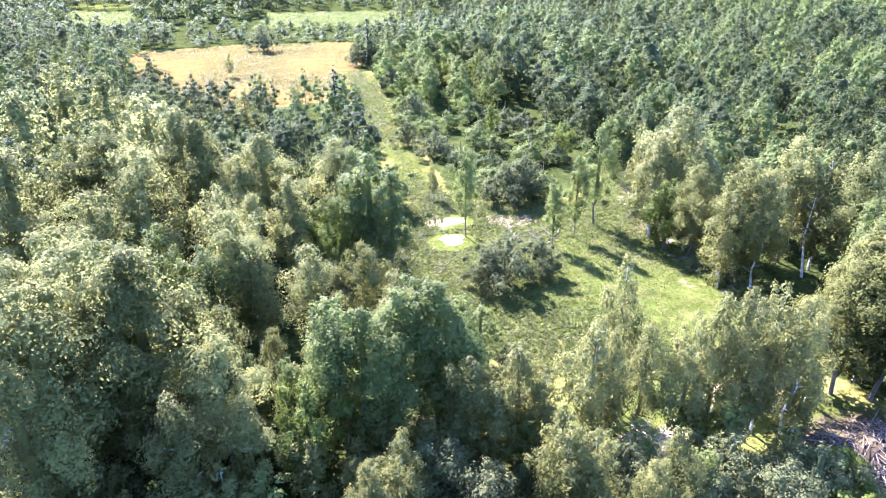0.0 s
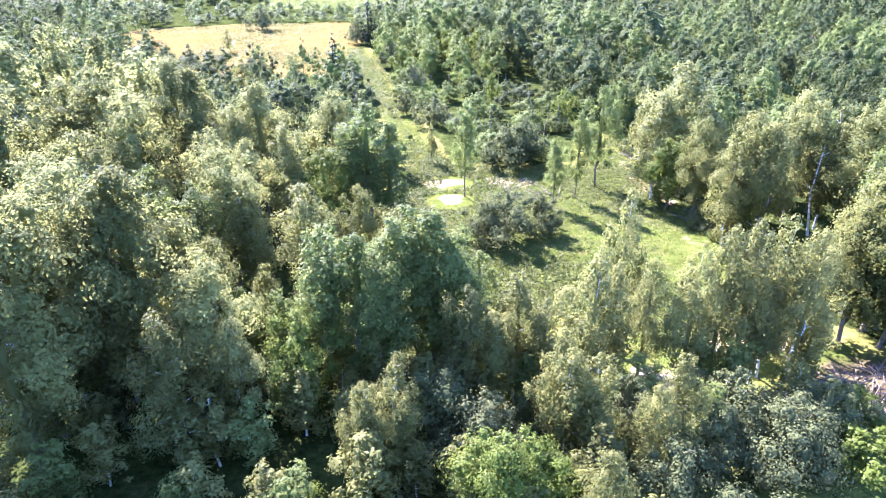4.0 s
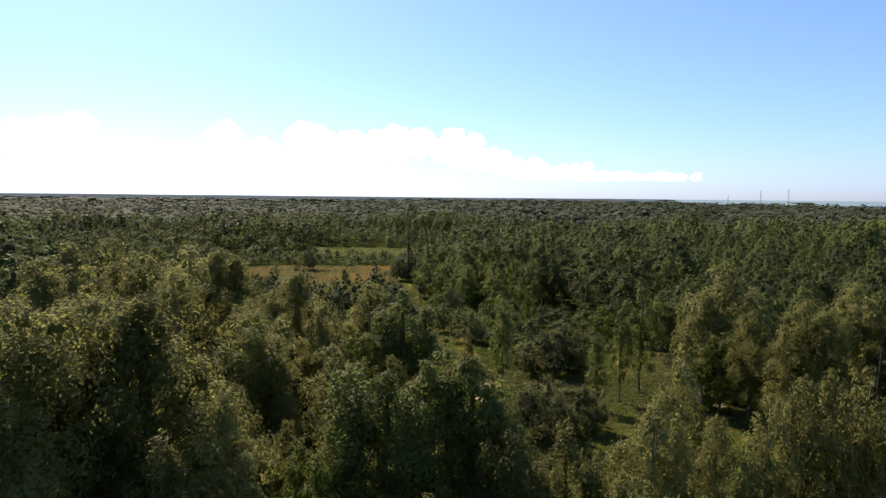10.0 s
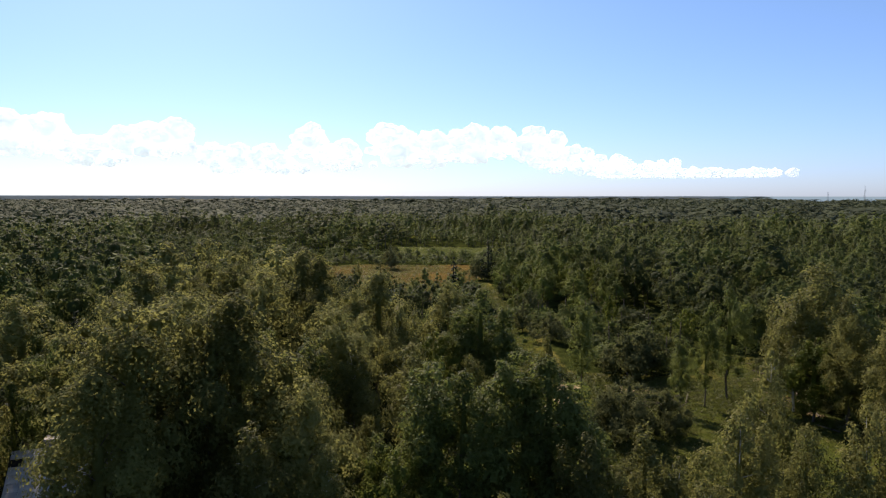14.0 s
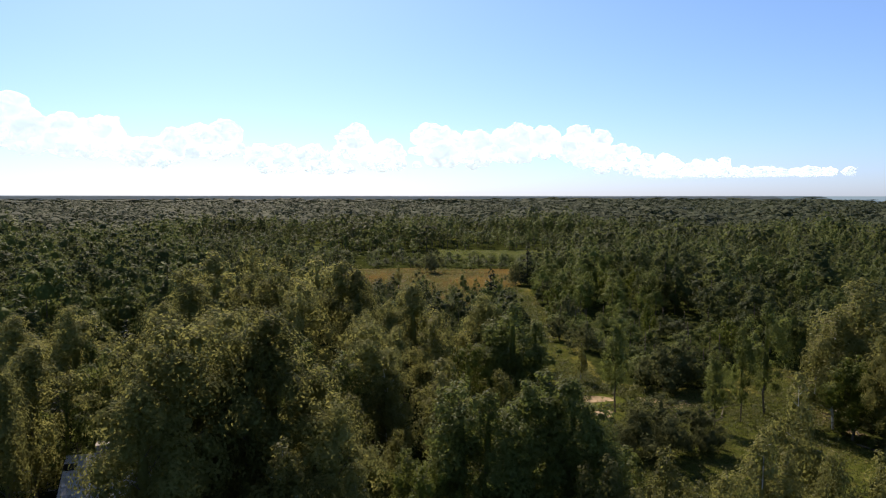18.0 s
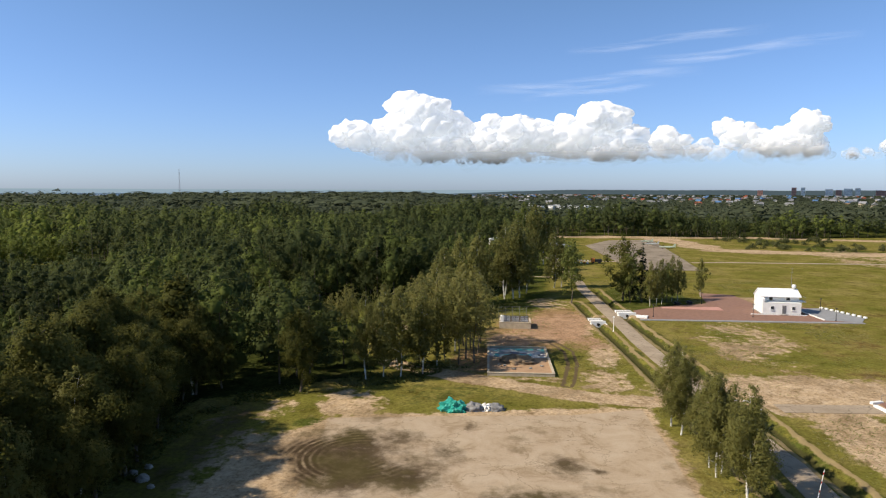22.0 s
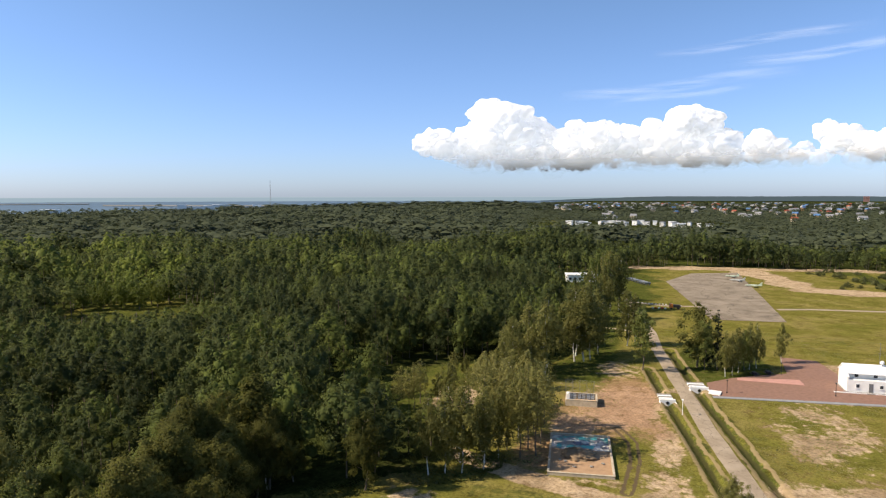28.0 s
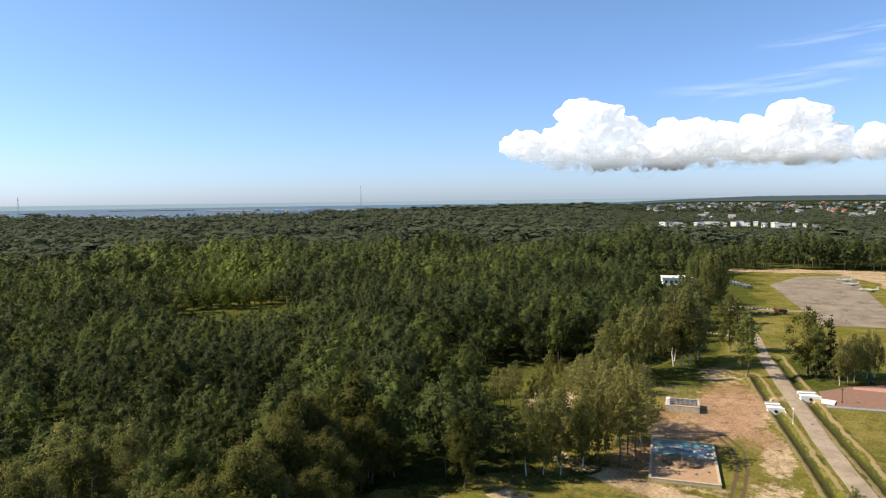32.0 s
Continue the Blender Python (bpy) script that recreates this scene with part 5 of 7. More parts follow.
for y in (1.2, 5.6):
    window(house, -0.0, y, 1.0, 0.75, 0.85)
window(house, 1.7, 5.4, 2.85, 0.9, 0.9)
window(house, 1.7, 1.8, 2.85, 0.9, 0.9)
door = part("door", boxed(-0.06, 3.1, 0, 0.02, 3.9, 2.0, bevel=0.02), M["steel"], house, "grey metal entrance door")
part("handle", boxed(-0.12, 3.76, 0.95, -0.06, 3.82, 1.1), M["dark"], door)
part("step", boxed(-1.0, 2.9, 0, -0.06, 4.5, 0.16, bevel=0.02), M["concrete"], house)
part("plinth", boxed(-0.35, -0.3, 0, D_ + 0.3, W_ + 0.3, 0.1), M["concrete"], house, "pale concrete plinth")
stair = part("balcony", boxed(1.5, -1.4, 2.6, 4.4, 0, 2.78), M["white"], house, "white side balcony with stair")
for i in range(9):
    part("stair_tread", boxed(4.4 + i * 0.27, -1.3, 2.45 - i * 0.27, 4.7 + i * 0.27, -0.05, 2.52 - i * 0.27), M["white"], stair)
for x in (1.6, 2.5, 3.4, 4.3):
    part("baluster", pole(bmesh.new(), (x, -1.36, 2.78), (x, -1.36, 3.7), 0.025, 0.025, 6), M["steel"], stair)
part("handrail", boxed(1.5, -1.4, 3.68, 4.4, -1.33, 3.74), M["steel"], stair)
dish = bmesh.new()
bmesh.ops.create_uvsphere(dish, u_segments=14, v_segments=8, radius=0.45, matrix=Matrix.Translation((3.4, 0.6, 5.9)))
part("radar_dome", dish, M["white"], house, "round white radar dome", smooth_shade=True)
part("dome_post", pole(bmesh.new(), (3.4, 0.6, 4.9), (3.4, 0.6, 5.6), 0.07, 0.07), M["steel"], house)
aerial = part("aerial", pole(bmesh.new(), (4.8, 0.7, 4.6), (4.8, 0.7, 10.0), 0.05, 0.025, 6), M["steel"], house, "thin roof aerial mast")
for z in (7.6, 8.8, 9.7):
    part("crossbar", pole(bmesh.new(), (4.8, 0.35, z), (4.8, 1.05, z), 0.02, 0.02, 5), M["steel"], aerial)

# ---- lamp posts and signs ----


def lamp_post(x, y, tall, colour="white"):
    ob = thing("street_lamp", (x, y, 0), "slim %s lamp post with a small square head" % ("white" if colour == "white" else "dark grey"), "street lamp", "lamp posts")
    part("post", pole(bmesh.new(), (0, 0, -0.1), (0, 0, tall), 0.07, 0.045), M[colour], ob)
    part("base", pole(bmesh.new(), (0, 0, -0.05), (0, 0, 0.35), 0.13, 0.11), M[colour], ob)
    head = part("head", boxed(-0.28, -0.18, tall, 0.28, 0.18, tall + 0.16, bevel=0.04), M[colour], ob)
    part("lens", boxed(-0.2, -0.12, tall - 0.02, 0.2, 0.12, tall), M["roof"], head)


lamp_post(133.7, -6.4, 2.9)
for x, y in ((151.4, -16.2), (155.0, -37.5), (153.2, -53.4), (166.2, -55.0), (170.5, -30.0)):
    lamp_post(x, y, 2.7, "dark")


def sign_post(x, y, label, tall=2.1):
    ob = thing("road_sign", (x, y, 0), label, "sign")
    part("post", pole(bmesh.new(), (0.03, 0, -0.1), (0.03, 0, tall + 0.6), 0.035, 0.035), M["steel"], ob)
    return ob


park = sign_post(58.8, -15.5, "square blue and white parking sign on a steel post", 1.5)
plate = part("plate", boxed(-0.04, -0.3, 1.6, 0.0, 0.3, 2.2, bevel=0.015), M["blue"], park, "blue sign plate")
part("lower_plate", boxed(-0.038, -0.29, 1.38, 0.0, 0.29, 1.58), M["white"], park, "white sign plate below")
text = bpy.data.curves.new("letter", "FONT")
text.body, text.size, text.extrude, text.align_x = "P", 0.56, 0.004, "CENTER"
text.materials.append(M["white"])
letter = new("letter", text)
letter.parent = plate
letter.matrix_local = pose(-0.046, 0, 1.71, 90, 0, -90)
stop = sign_post(59.0, -20.3, "round red no-entry sign with a white bar on a post", 1.4)
disc = part("disc", pole(bmesh.new(), (-0.05, 0, 1.8), (0.0, 0, 1.8), 0.27, 0.27, 24), M["red"], stop, "red enamel disc")
part("bar", boxed(-0.062, -0.2, 1.75, -0.052, 0.2, 1.85), M["white"], disc, "white bar")
barrier = thing("barrier_pole", (62.2, -17.5, 0), "raised white barrier pole with red bands", "barrier")
part("stand", boxed(-0.12, -0.12, -0.05, 0.12, 0.12, 0.55, bevel=0.03), M["dark"], barrier)
for i in range(15):
    part("band", pole(bmesh.new(), (0, 0.01 - 0.03 * i, 0.5 + 0.2 * i), (0, -0.02 - 0.03 * i, 0.7 + 0.2 * i), 0.042, 0.04, 7), M["red" if i % 4 == 1 else "white"], barrier)

# ---- culvert heads over the ditches ----


def culvert(x, y, rz, length, label):
    ob = thing("culvert", (x, y, 0), label, "culvert", "culverts", rz=rz)
    for i in range(5):
        part("slab", boxed(-length / 2, -2.2 + i * 0.9, 0.1, length / 2, -1.46 + i * 0.9, 0.5, bevel=0.03), M["white"] if i % 2 else M["concrete"], ob)
    head = part("headwall", boxed(-length / 2 - 0.2, -2.75, -0.75, length / 2 + 0.2, -2.3, 0.72, bevel=0.03), M["white"], ob, "white concrete headwall")
    part("pipe", pole(bmesh.new(), (0, -2.8, 0.0), (0, 2.0, 0.0), 0.32, 0.32, 16), M["dark"], head, "dark pipe mouth")
    for s in (-1, 1):
        part("wing", boxed(s * (length / 2 + 0.2) - 0.12, -3.7, -0.7, s * (length / 2 + 0.2) + 0.12, -2.3, 0.25, bevel=0.03), M["white"], ob)


culvert(143.6, -3.6, -82, 2.7, "small culvert with white concrete slabs over the ditch")
culvert(154.5, -10.4, -82, 3.5, "culvert with white slabs and splayed walls at the plaza entrance")
apron_slab = thing("entrance_slab", (150.3, -13.6, 0), "white concrete slab beside the culvert", "slab")
part("slab", prism([(-1.4, -1.0), (1.2, -1.6), (1.9, 0.8), (-0.8, 1.2)], 0, 0.3), M["white"], apron_slab)

# ---- walled beds on the sandy ground ----


def bed(x0, y0, x1, y1, rz, label, tall, mat):
    """A low-walled rectangular bed with a clay floor."""
    ob = thing("walled_bed", (x0, y0, 0), label, "foundation", rz=rz)
    w, d = y1 - y0, x1 - x0
    part("floor", boxed(0.2, 0.2, -0.1, d - 0.2, w - 0.2, 0.12), M["clay"], ob, "orange clay floor")
    for name, a in (("wall_front", (0, 0, -0.1, 0.28, w, tall)), ("wall_back", (d - 0.28, 0, -0.1, d, w, tall)), ("wall_side", (0.28, 0, -0.1, d - 0.28, 0.28, tall)), ("wall_side", (0.28, w - 0.28, -0.1, d - 0.28, w, tall))):
        wl_ = part(name, boxed(*a, bevel=0.02), mat, ob)
        part("coping", boxed(a[0] - 0.04, a[1] - 0.04, tall + 0.004, a[3] + 0.04, a[4] + 0.04, tall + 0.06), M["beige"], wl_, "pale coping")
    return ob


pit = bed(100.2, 4.7, 117.3, 14.6, 5.5, "large low-walled bed with clay floor and soil heap", 0.4, M["beige"])
heap_bm = bmesh.new()
bmesh.ops.create_icosphere(heap_bm, subdivisions=4, radius=1)
for v in heap_bm.verts:
    k = 1 + 0.35 * noise.noise(v.co * 2.2) + 0.12 * noise.noise(v.co * 7)
    v.co = Vector((v.co.x * 2.4 * k, v.co.y * 2.8 * k, max(v.co.z, -0.05) * 0.95 * k))
hp = tagged(part("soil_heap", heap_bm, M["soil"], smooth_shade=True), "low brown heap of dug soil on the clay bed", "heap")
hp.matrix_world = pose(107.6, 10.6, 0.12)
m_paint, n, l, b = material("sprayed_concrete", 0.85)
shapes = n.new("ShaderNodeTexVoronoi")
shapes.inputs["Scale"].default_value = 0.75
l.new(blend(n, l, 1.0, n.new("ShaderNodeTexCoord").outputs["Object"], blend(n, l, 1.0, noise_tex(n, l, 0.9, 4, 0.6).outputs[1], (1.6, 1.6, 1.6), "MULTIPLY"), "ADD"), shapes.inputs["Vector"])
hues = n.new("ShaderNodeSeparateColor")
l.new(shapes.outputs["Color"], hues.inputs[0])
c = ramp(n, l, hues.outputs[0], [(0.0, (0.62, 0.56, 0.48)), (0.32, (0.62, 0.6, 0.55)), (0.36, (0.06, 0.42, 0.4)), (0.58, (0.1, 0.5, 0.45)), (0.62, (0.7, 0.68, 0.62)), (0.8, (0.07, 0.09, 0.16)), (0.9, (0.5, 0.42, 0.33))])
c = blend(n, l, ramp(n, l, shapes.outputs["Distance"], [(0.4, (0, 0, 0)), (0.6, (0.6, 0.6, 0.6))]), c, (0.1, 0.1, 0.12))
c = blend(n, l, ramp(n, l, noise_tex(n, l, 2.2, 6, 0.7).outputs[0], [(0.5, (0, 0, 0)), (0.66, (0.6, 0.6, 0.6))]), c, (0.4, 0.32, 0.24))
l.new(c, b.inputs["Base Color"])
part("painted_slab", boxed(10.6, 0.3, 0.1, 16.75, 9.6, 0.17, bevel=0.02), m_paint, pit, "concrete slab with teal and white spray paint")
r = random.Random(8)
for k in range(9):
    bit = thing("rubble_piece", (102 + 14 * r.random(), 6.6 + 7 * r.random(), 0.14), "small broken piece of pale concrete on the clay bed", "rubble", "rubble in the bed", rz=r.uniform(0, 180))
    part("piece", boxed(-0.3, -0.2, 0, 0.25, 0.22, 0.16, bevel=0.05), M["concrete"], bit)
small = bed(134.0, 9.4, 139.2, 15.6, 4, "small walled bed with open steel frames on top", 1.2, M["beige"])
for i in range(4):
    y = 0.4 + i * 1.75
    if i:
        fr = part("frame", boxed(0.5, y - 1.65, 1.45, 0.6, y - 0.05, 1.51), M["dark"], small, "dark steel frame")
        for z in (1.8, 2.15, 2.45):
            part("rail", boxed(0.5, y - 1.65, z, 0.57, y - 0.05, z + 0.045), M["dark"], fr)
        for q in (y - 1.65, y - 0.85, y - 0.1):
            part("upright", boxed(0.5, q, 1.35, 0.57, q + 0.055, 2.5), M["dark"], fr)
        part("panel", boxed(0.575, y - 1.65, 1.3, 0.65, y - 0.05, 2.44), M["white"], fr)
part("block", boxed(0.35, 5.35, 1.2, 1.6, 6.0, 2.4, bevel=0.03), M["white"], small, "white block at the end of the frames")
cage = thing("mesh_fence", (142.2, 10.6, 0), "tall see-through wire mesh fence panel", "fence")
for i in range(5):
    part("post", pole(bmesh.new(), (0, i * 1.45, 0), (0, i * 1.45, 3.0), 0.035, 0.035, 6), M["steel"], cage)
for i in range(9):
    part("wire", pole(bmesh.new(), (0, 0, 0.35 + i * 0.33), (0, 5.8, 0.35 + i * 0.33), 0.012, 0.012, 4), M["steel"], cage)

# ---- tarp and gravel on the yard edge ----
def mound(name, x, y, sx, sy, sz, mat, seed, label, rough=0.35):
    bm = bmesh.new()
    bmesh.ops.create_icosphere(bm, subdivisions=4, radius=1)
    for v in bm.verts:
        q = v.co * 2.3 + Vector((seed, 0, 0))
        k = 1 + rough * noise.noise(q) + rough * 0.5 * noise.noise(q * 3)
        v.co = Vector((v.co.x * sx * k, v.co.y * sy * k, max(v.co.z, -0.08) * sz * k))
    ob = tagged(part(name, bm, mat, smooth_shade=name != "tarp_mound"), label, "heap")
    ob.matrix_world = pose(x, y, 0.0)
    return ob


mound("tarp_mound", 82.7, 17.2, 1.0, 1.7, 1.35, M["teal"], 1, "heap covered with a crumpled teal tarpaulin", 0.5)
mound("gravel_heap", 83.2, 14.6, 0.9, 1.2, 0.9, M["gravel"], 2, "small heap of grey gravel beside the tarpaulin")
mound("gravel_heap", 83.8, 12.2, 0.9, 1.4, 0.7, M["gravel"], 5, "low spread heap of grey gravel on the yard")
mound("tarp_mound", 83.3, 13.2, 0.5, 0.9, 0.75, M["white"], 9, "small heap under a white plastic sheet", 0.5)
for k, (x, y, s) in enumerate(((57.7, 42.9, 0.55), (58.8, 44.6, 0.4), (60.4, 44.0, 0.35), (56.4, 41.2, 0.3))):
    mound("boulder", x, y, s, s * 1.2, s, M["concrete"], 11 + k, "pale rounded boulder by the wood edge", 0.25)
for x, y, rz, ln in ((94.6, -36.1, -66, 1.75), (91.6, -35.55, 9, 3.1), (90.25, -36.6, -84, 1.7)):
    kerb = thing("terrace_kerb", (x, y, 0), "white painted low concrete kerb at the terrace", "kerb", "white kerbs by the terrace", rz=rz)
    part("block", boxed(-ln / 2, -0.25, -0.1, ln / 2, 0.25, 0.32, bevel=0.04), M["white"], kerb)
terrace = thing("sunken_terrace", (92.6, -38.0, 0), "paved terrace with red floor and steel rails", "terrace")
part("floor", boxed(-2.0, -5, 0.0, 2.4, 1.6, 0.1), M["brick"], terrace)
for i in range(5):
    part("rail_post", pole(bmesh.new(), (2.3, -4.8 + i * 1.5, 0.1), (2.3, -4.8 + i * 1.5, 1.1), 0.03, 0.03, 6), M["steel"], terrace)
part("rail", pole(bmesh.new(), (2.3, -4.8, 1.1), (2.3, 1.2, 1.1), 0.03, 0.03, 6), M["steel"], terrace)
for x, y in ((90.8, -17.9), (91.1, -19.5), (87.5, -19.7)):
    board = thing("road_block", (x, y, 0), "short white barrier board with dark stripes", "barrier", "barrier boards at the track", rz=4)
    plank = part("board", boxed(-0.04, -0.55, 0.3, 0.04, 0.55, 0.66, bevel=0.01), M["white"], board)
    for q in (-0.28, 0.22):
        part("stripe", boxed(-0.052, q - 0.12, 0.38, -0.041, q + 0.16, 0.58), M["soil"], plank, "dark stripe")
    for q in (-0.45, 0.45):
        part("leg", boxed(-0.05, q - 0.05, 0, 0.05, q + 0.05, 0.3), M["white"], board)

# ---- aircraft and vehicles by the apron ----


def hull(bm, stations, sides=12):
    """A body of round cross-sections: (x, z, half width, half height)."""
    rings = []
    for x, z, w, h in stations:
        rings.append([bm.verts.new((x, w * math.cos(a), z + h * math.sin(a))) for a in [2 * math.pi * i / sides for i in range(sides)]])
    for p, q in zip(rings, rings[1:]):
        for i in range(sides):
            bm.faces.new((p[i], p[(i + 1) % sides], q[(i + 1) % sides], q[i]))
    bm.faces.new(rings[0][::-1]), bm.faces.new(rings[-1])
    bmesh.ops.recalc_face_normals(bm, faces=bm.faces)
    return bm


def wing(outline, z, thick, tilt=0.0, upright=False):
    """A thin tapered slab from an outline of (x, y)."""
    bm = prism(outline, -thick / 2, thick / 2)
    for v in bm.verts:
        x, y, h = v.co
        v.co = Vector((x, h, y + z)) if upright else Vector((x, y, z + h + abs(y) * tilt))
    return bm


def jet(x, y, rz, mat, size, label):
    ob = thing("jet_aircraft", (x, y, 0.05), label, "aircraft", "parked aircraft", rz=rz)
    s = size
    part("fuselage", hull(bmesh.new(), [(-6.6 * s, 1.9 * s, 0.35 * s, 0.35 * s), (-5 * s, 1.85 * s, 0.6 * s, 0.65 * s), (0, 1.8 * s, 0.78 * s, 0.85 * s), (3.5 * s, 1.8 * s, 0.7 * s, 0.8 * s), (6 * s, 1.75 * s, 0.5 * s, 0.55 * s), (7.4 * s, 1.7 * s, 0.15 * s, 0.18 * s)]), mat, ob, smooth_shade=True)
    part("canopy", hull(bmesh.new(), [(2.2 * s, 2.4 * s, 0.2 * s, 0.2 * s), (3.2 * s, 2.6 * s, 0.38 * s, 0.42 * s), (4.6 * s, 2.35 * s, 0.2 * s, 0.2 * s)]), M["glass"], ob, "dark glazed canopy", smooth_shade=True)
    for k in (-1, 1):
        part("wing", wing([(1.8 * s, k * 0.5 * s), (-0.6 * s, k * 5.2 * s), (-2.0 * s, k * 5.2 * s), (-2.2 * s, k * 0.5 * s)], 1.7 * s, 0.16 * s, 0.02), mat, ob)
        part("tailplane", wing([(-4.4 * s, k * 0.3 * s), (-6.0 * s, k * 2.3 * s), (-6.8 * s, k * 2.3 * s), (-6.3 * s, k * 0.3 * s)], 2.0 * s, 0.1 * s), mat, ob)
        part("wheel", pole(bmesh.new(), (-0.6 * s, k * 1.3 * s - 0.1, 0.38 * s), (-0.6 * s, k * 1.3 * s + 0.1, 0.38 * s), 0.38 * s, 0.38 * s, 14), M["dark"], ob)
        part("wheel_leg", pole(bmesh.new(), (-0.6 * s, k * 1.3 * s, 0.38 * s), (-0.6 * s, k * 1.1 * s, 1.6 * s), 0.07, 0.07, 6), M["steel"], ob)
    part("fin", wing([(-3.6 * s, 0), (-5.8 * s, 2.4 * s), (-6.9 * s, 2.4 * s), (-6.5 * s, 0)], 2.3 * s, 0.14 * s, upright=True), mat, ob)
    part("nose_wheel", pole(bmesh.new(), (4.6 * s, -0.08, 0.3 * s), (4.6 * s, 0.08, 0.3 * s), 0.3 * s, 0.3 * s, 14), M["dark"], ob)
    part("nose_leg", pole(bmesh.new(), (4.6 * s, 0, 0.3 * s), (4.6 * s, 0, 1.5 * s), 0.06, 0.06, 6), M["steel"], ob)


jet(329.6, -47.2, 82, M["plane"], 0.52, "pale green jet aircraft parked on the grass")
jet(349.0, -43.0, 80, M["planegrey"], 0.48, "light grey jet aircraft with dark canopy")
jet(366.0, -42.6, 85, M["plane"], 0.46, "small pale green jet aircraft parked behind others")
lorry = thing("lorry", (259.0, -10.4, 0.0), "orange lorry with a dark flat bed", "lorry", rz=100)
lorry.scale = (0.72, 0.8, 0.85)
cab = part("cab", boxed(0.9, -1.1, 0.6, 2.6, 1.1, 2.4, bevel=0.12), M["orange"], lorry, "orange cab")
part("windscreen", boxed(2.58, -0.95, 1.5, 2.63, 0.95, 2.2), M["glass"], cab)
part("bed", boxed(-2.8, -1.15, 0.8, 0.8, 1.15, 1.9, bevel=0.04), M["dark"], lorry, "dark load bed")
for x in (-1.8, 1.7):
    for y in (-1.0, 1.0):
        part("wheel", pole(bmesh.new(), (x, y - 0.14, 0.45), (x, y + 0.14, 0.45), 0.45, 0.45, 14), M["dark"], lorry)
for k in range(5):
    cone = thing("barrier_block", (258.4 + 0.5 * (k % 2), -7.2 + 1.1 * k, 0.0), "%s plastic road barrier block" % ("red" if k % 2 else "white"), "barrier", "barrier blocks by the lorry", rz=90)
    part("block", boxed(-0.34, -0.2, 0, 0.34, 0.2, 0.55, bevel=0.06), M["red" if k % 2 else "white"], cone)
for k in range(14):
    stone = thing("edge_stone", (271 - 0.25 * k, 3.4 - 1.25 * k, 0.0), "white painted edge stone beside the drive", "kerb", "white edge stones", rz=8)
    part("block", boxed(-0.16, -0.3, 0, 0.16, 0.3, 0.28, bevel=0.04), M["white"], stone)
for k in range(7):
    gun = thing("engine_display", (341 - 2.7 * k, 6.6 - 1.35 * k, 0.0), "grey metal engine on a low display stand", "exhibit", "exhibits on the lawn", rz=118)
    part("drum", pole(bmesh.new(), (-1.3, 0, 1.05), (1.3, 0, 1.05), 0.5, 0.4, 14), M["planegrey" if k % 3 else "steel"], gun)
    part("nozzle", pole(bmesh.new(), (1.3, 0, 1.05), (1.9, 0, 1.05), 0.4, 0.55, 14), M["steel"], gun)
    for x in (-0.8, 0.8):
        part("stand", boxed(x - 0.12, -0.5, 0, x + 0.12, 0.5, 0.55), M["steel"], gun)
pav = thing("pavilion", (331.5, 29.4, 0), "low white pavilion with flat roof among trees", "building", rz=12)
part("wall", boxed(-4, -7, 0, 4, 7, 3.3), M["white"], pav)
part("roof", boxed(-4.5, -7.5, 3.3, 4.5, 7.5, 3.7, bevel=0.05), M["roof"], pav)
for i in range(6):
    win = part("window", boxed(-4.06, -6.6 + i * 2.3, 0.9, -3.98, -5.2 + i * 2.3, 2.4), M["white"], pav)
    part("pane", boxed(-4.09, -6.5 + i * 2.3, 1.0, -4.062, -5.3 + i * 2.3, 2.3), M["glass"], win)
# tables under the lawn trees
for x, y in ((168.4, -24.0), (170.2, -27.2)):
    tb = thing("picnic_table", (x, y, 0), "dark wooden picnic table on the lawn", "table", "picnic tables", rz=10)
    part("tabletop", boxed(-0.9, -0.4, 0.7, 0.9, 0.4, 0.77), M["dark"], tb)
    for q in (-0.75, 0.75):
        part("leg", boxed(q - 0.06, -0.35, 0, q + 0.06, 0.35, 0.7), M["dark"], tb)
        part("bench_board", boxed(-0.9, q * 1.0 - 0.15, 0.42, 0.9, q * 1.0 + 0.15, 0.47), M["dark"], tb)

# ---- grass tufts, weeds and dead wood ----


def tufts(name, x, y, size, tall, label, mat, seed):
    """Blades in small bunches; far too many to count."""
    r = np.random.default_rng(seed)
    k = 3
    x, y = np.repeat(x, k), np.repeat(y, k)
    a = r.uniform(0, 6.28, x.size)
    w = size * r.uniform(0.5, 1.3, x.size)
    h = tall * r.uniform(0.4, 1.3, x.size)
    px, py = x + r.normal(0, size * 0.8, x.size), y + r.normal(0, size * 0.8, x.size)
    z = np.zeros(x.size) - 0.05
    v = np.stack([np.stack([px - np.cos(a) * w, py - np.sin(a) * w, z], -1), np.stack([px + np.cos(a) * w, py + np.sin(a) * w, z], -1), np.stack([px + r.normal(0, 0.9, x.size) * h, py + r.normal(0, 0.9, x.size) * h, h * 0.6], -1)], 1).reshape(-1, 3)
    t = np.repeat(np.clip(0.5 + 0.35 * waves(x, y, seed, 14) + r.normal(0, 0.15, x.size), 0, 1), 3)
    return tagged(new(name, mesh_of(name, v, np.arange(len(v)).reshape(-1, 3), [mat], tint=t)), label, "grass", kind="stuff")


def spread(poly, count, seed, keep=None):
    p = np.array(poly)
    r = np.random.default_rng(seed)
    x, y = r.uniform(p[:, 0].min(), p[:, 0].max(), count), r.uniform(p[:, 1].min(), p[:, 1].max(), count)
    ok = inside(poly, x, y) > 0.3
    if keep is not None:
        ok &= keep(x, y)
    return x[ok], y[ok]


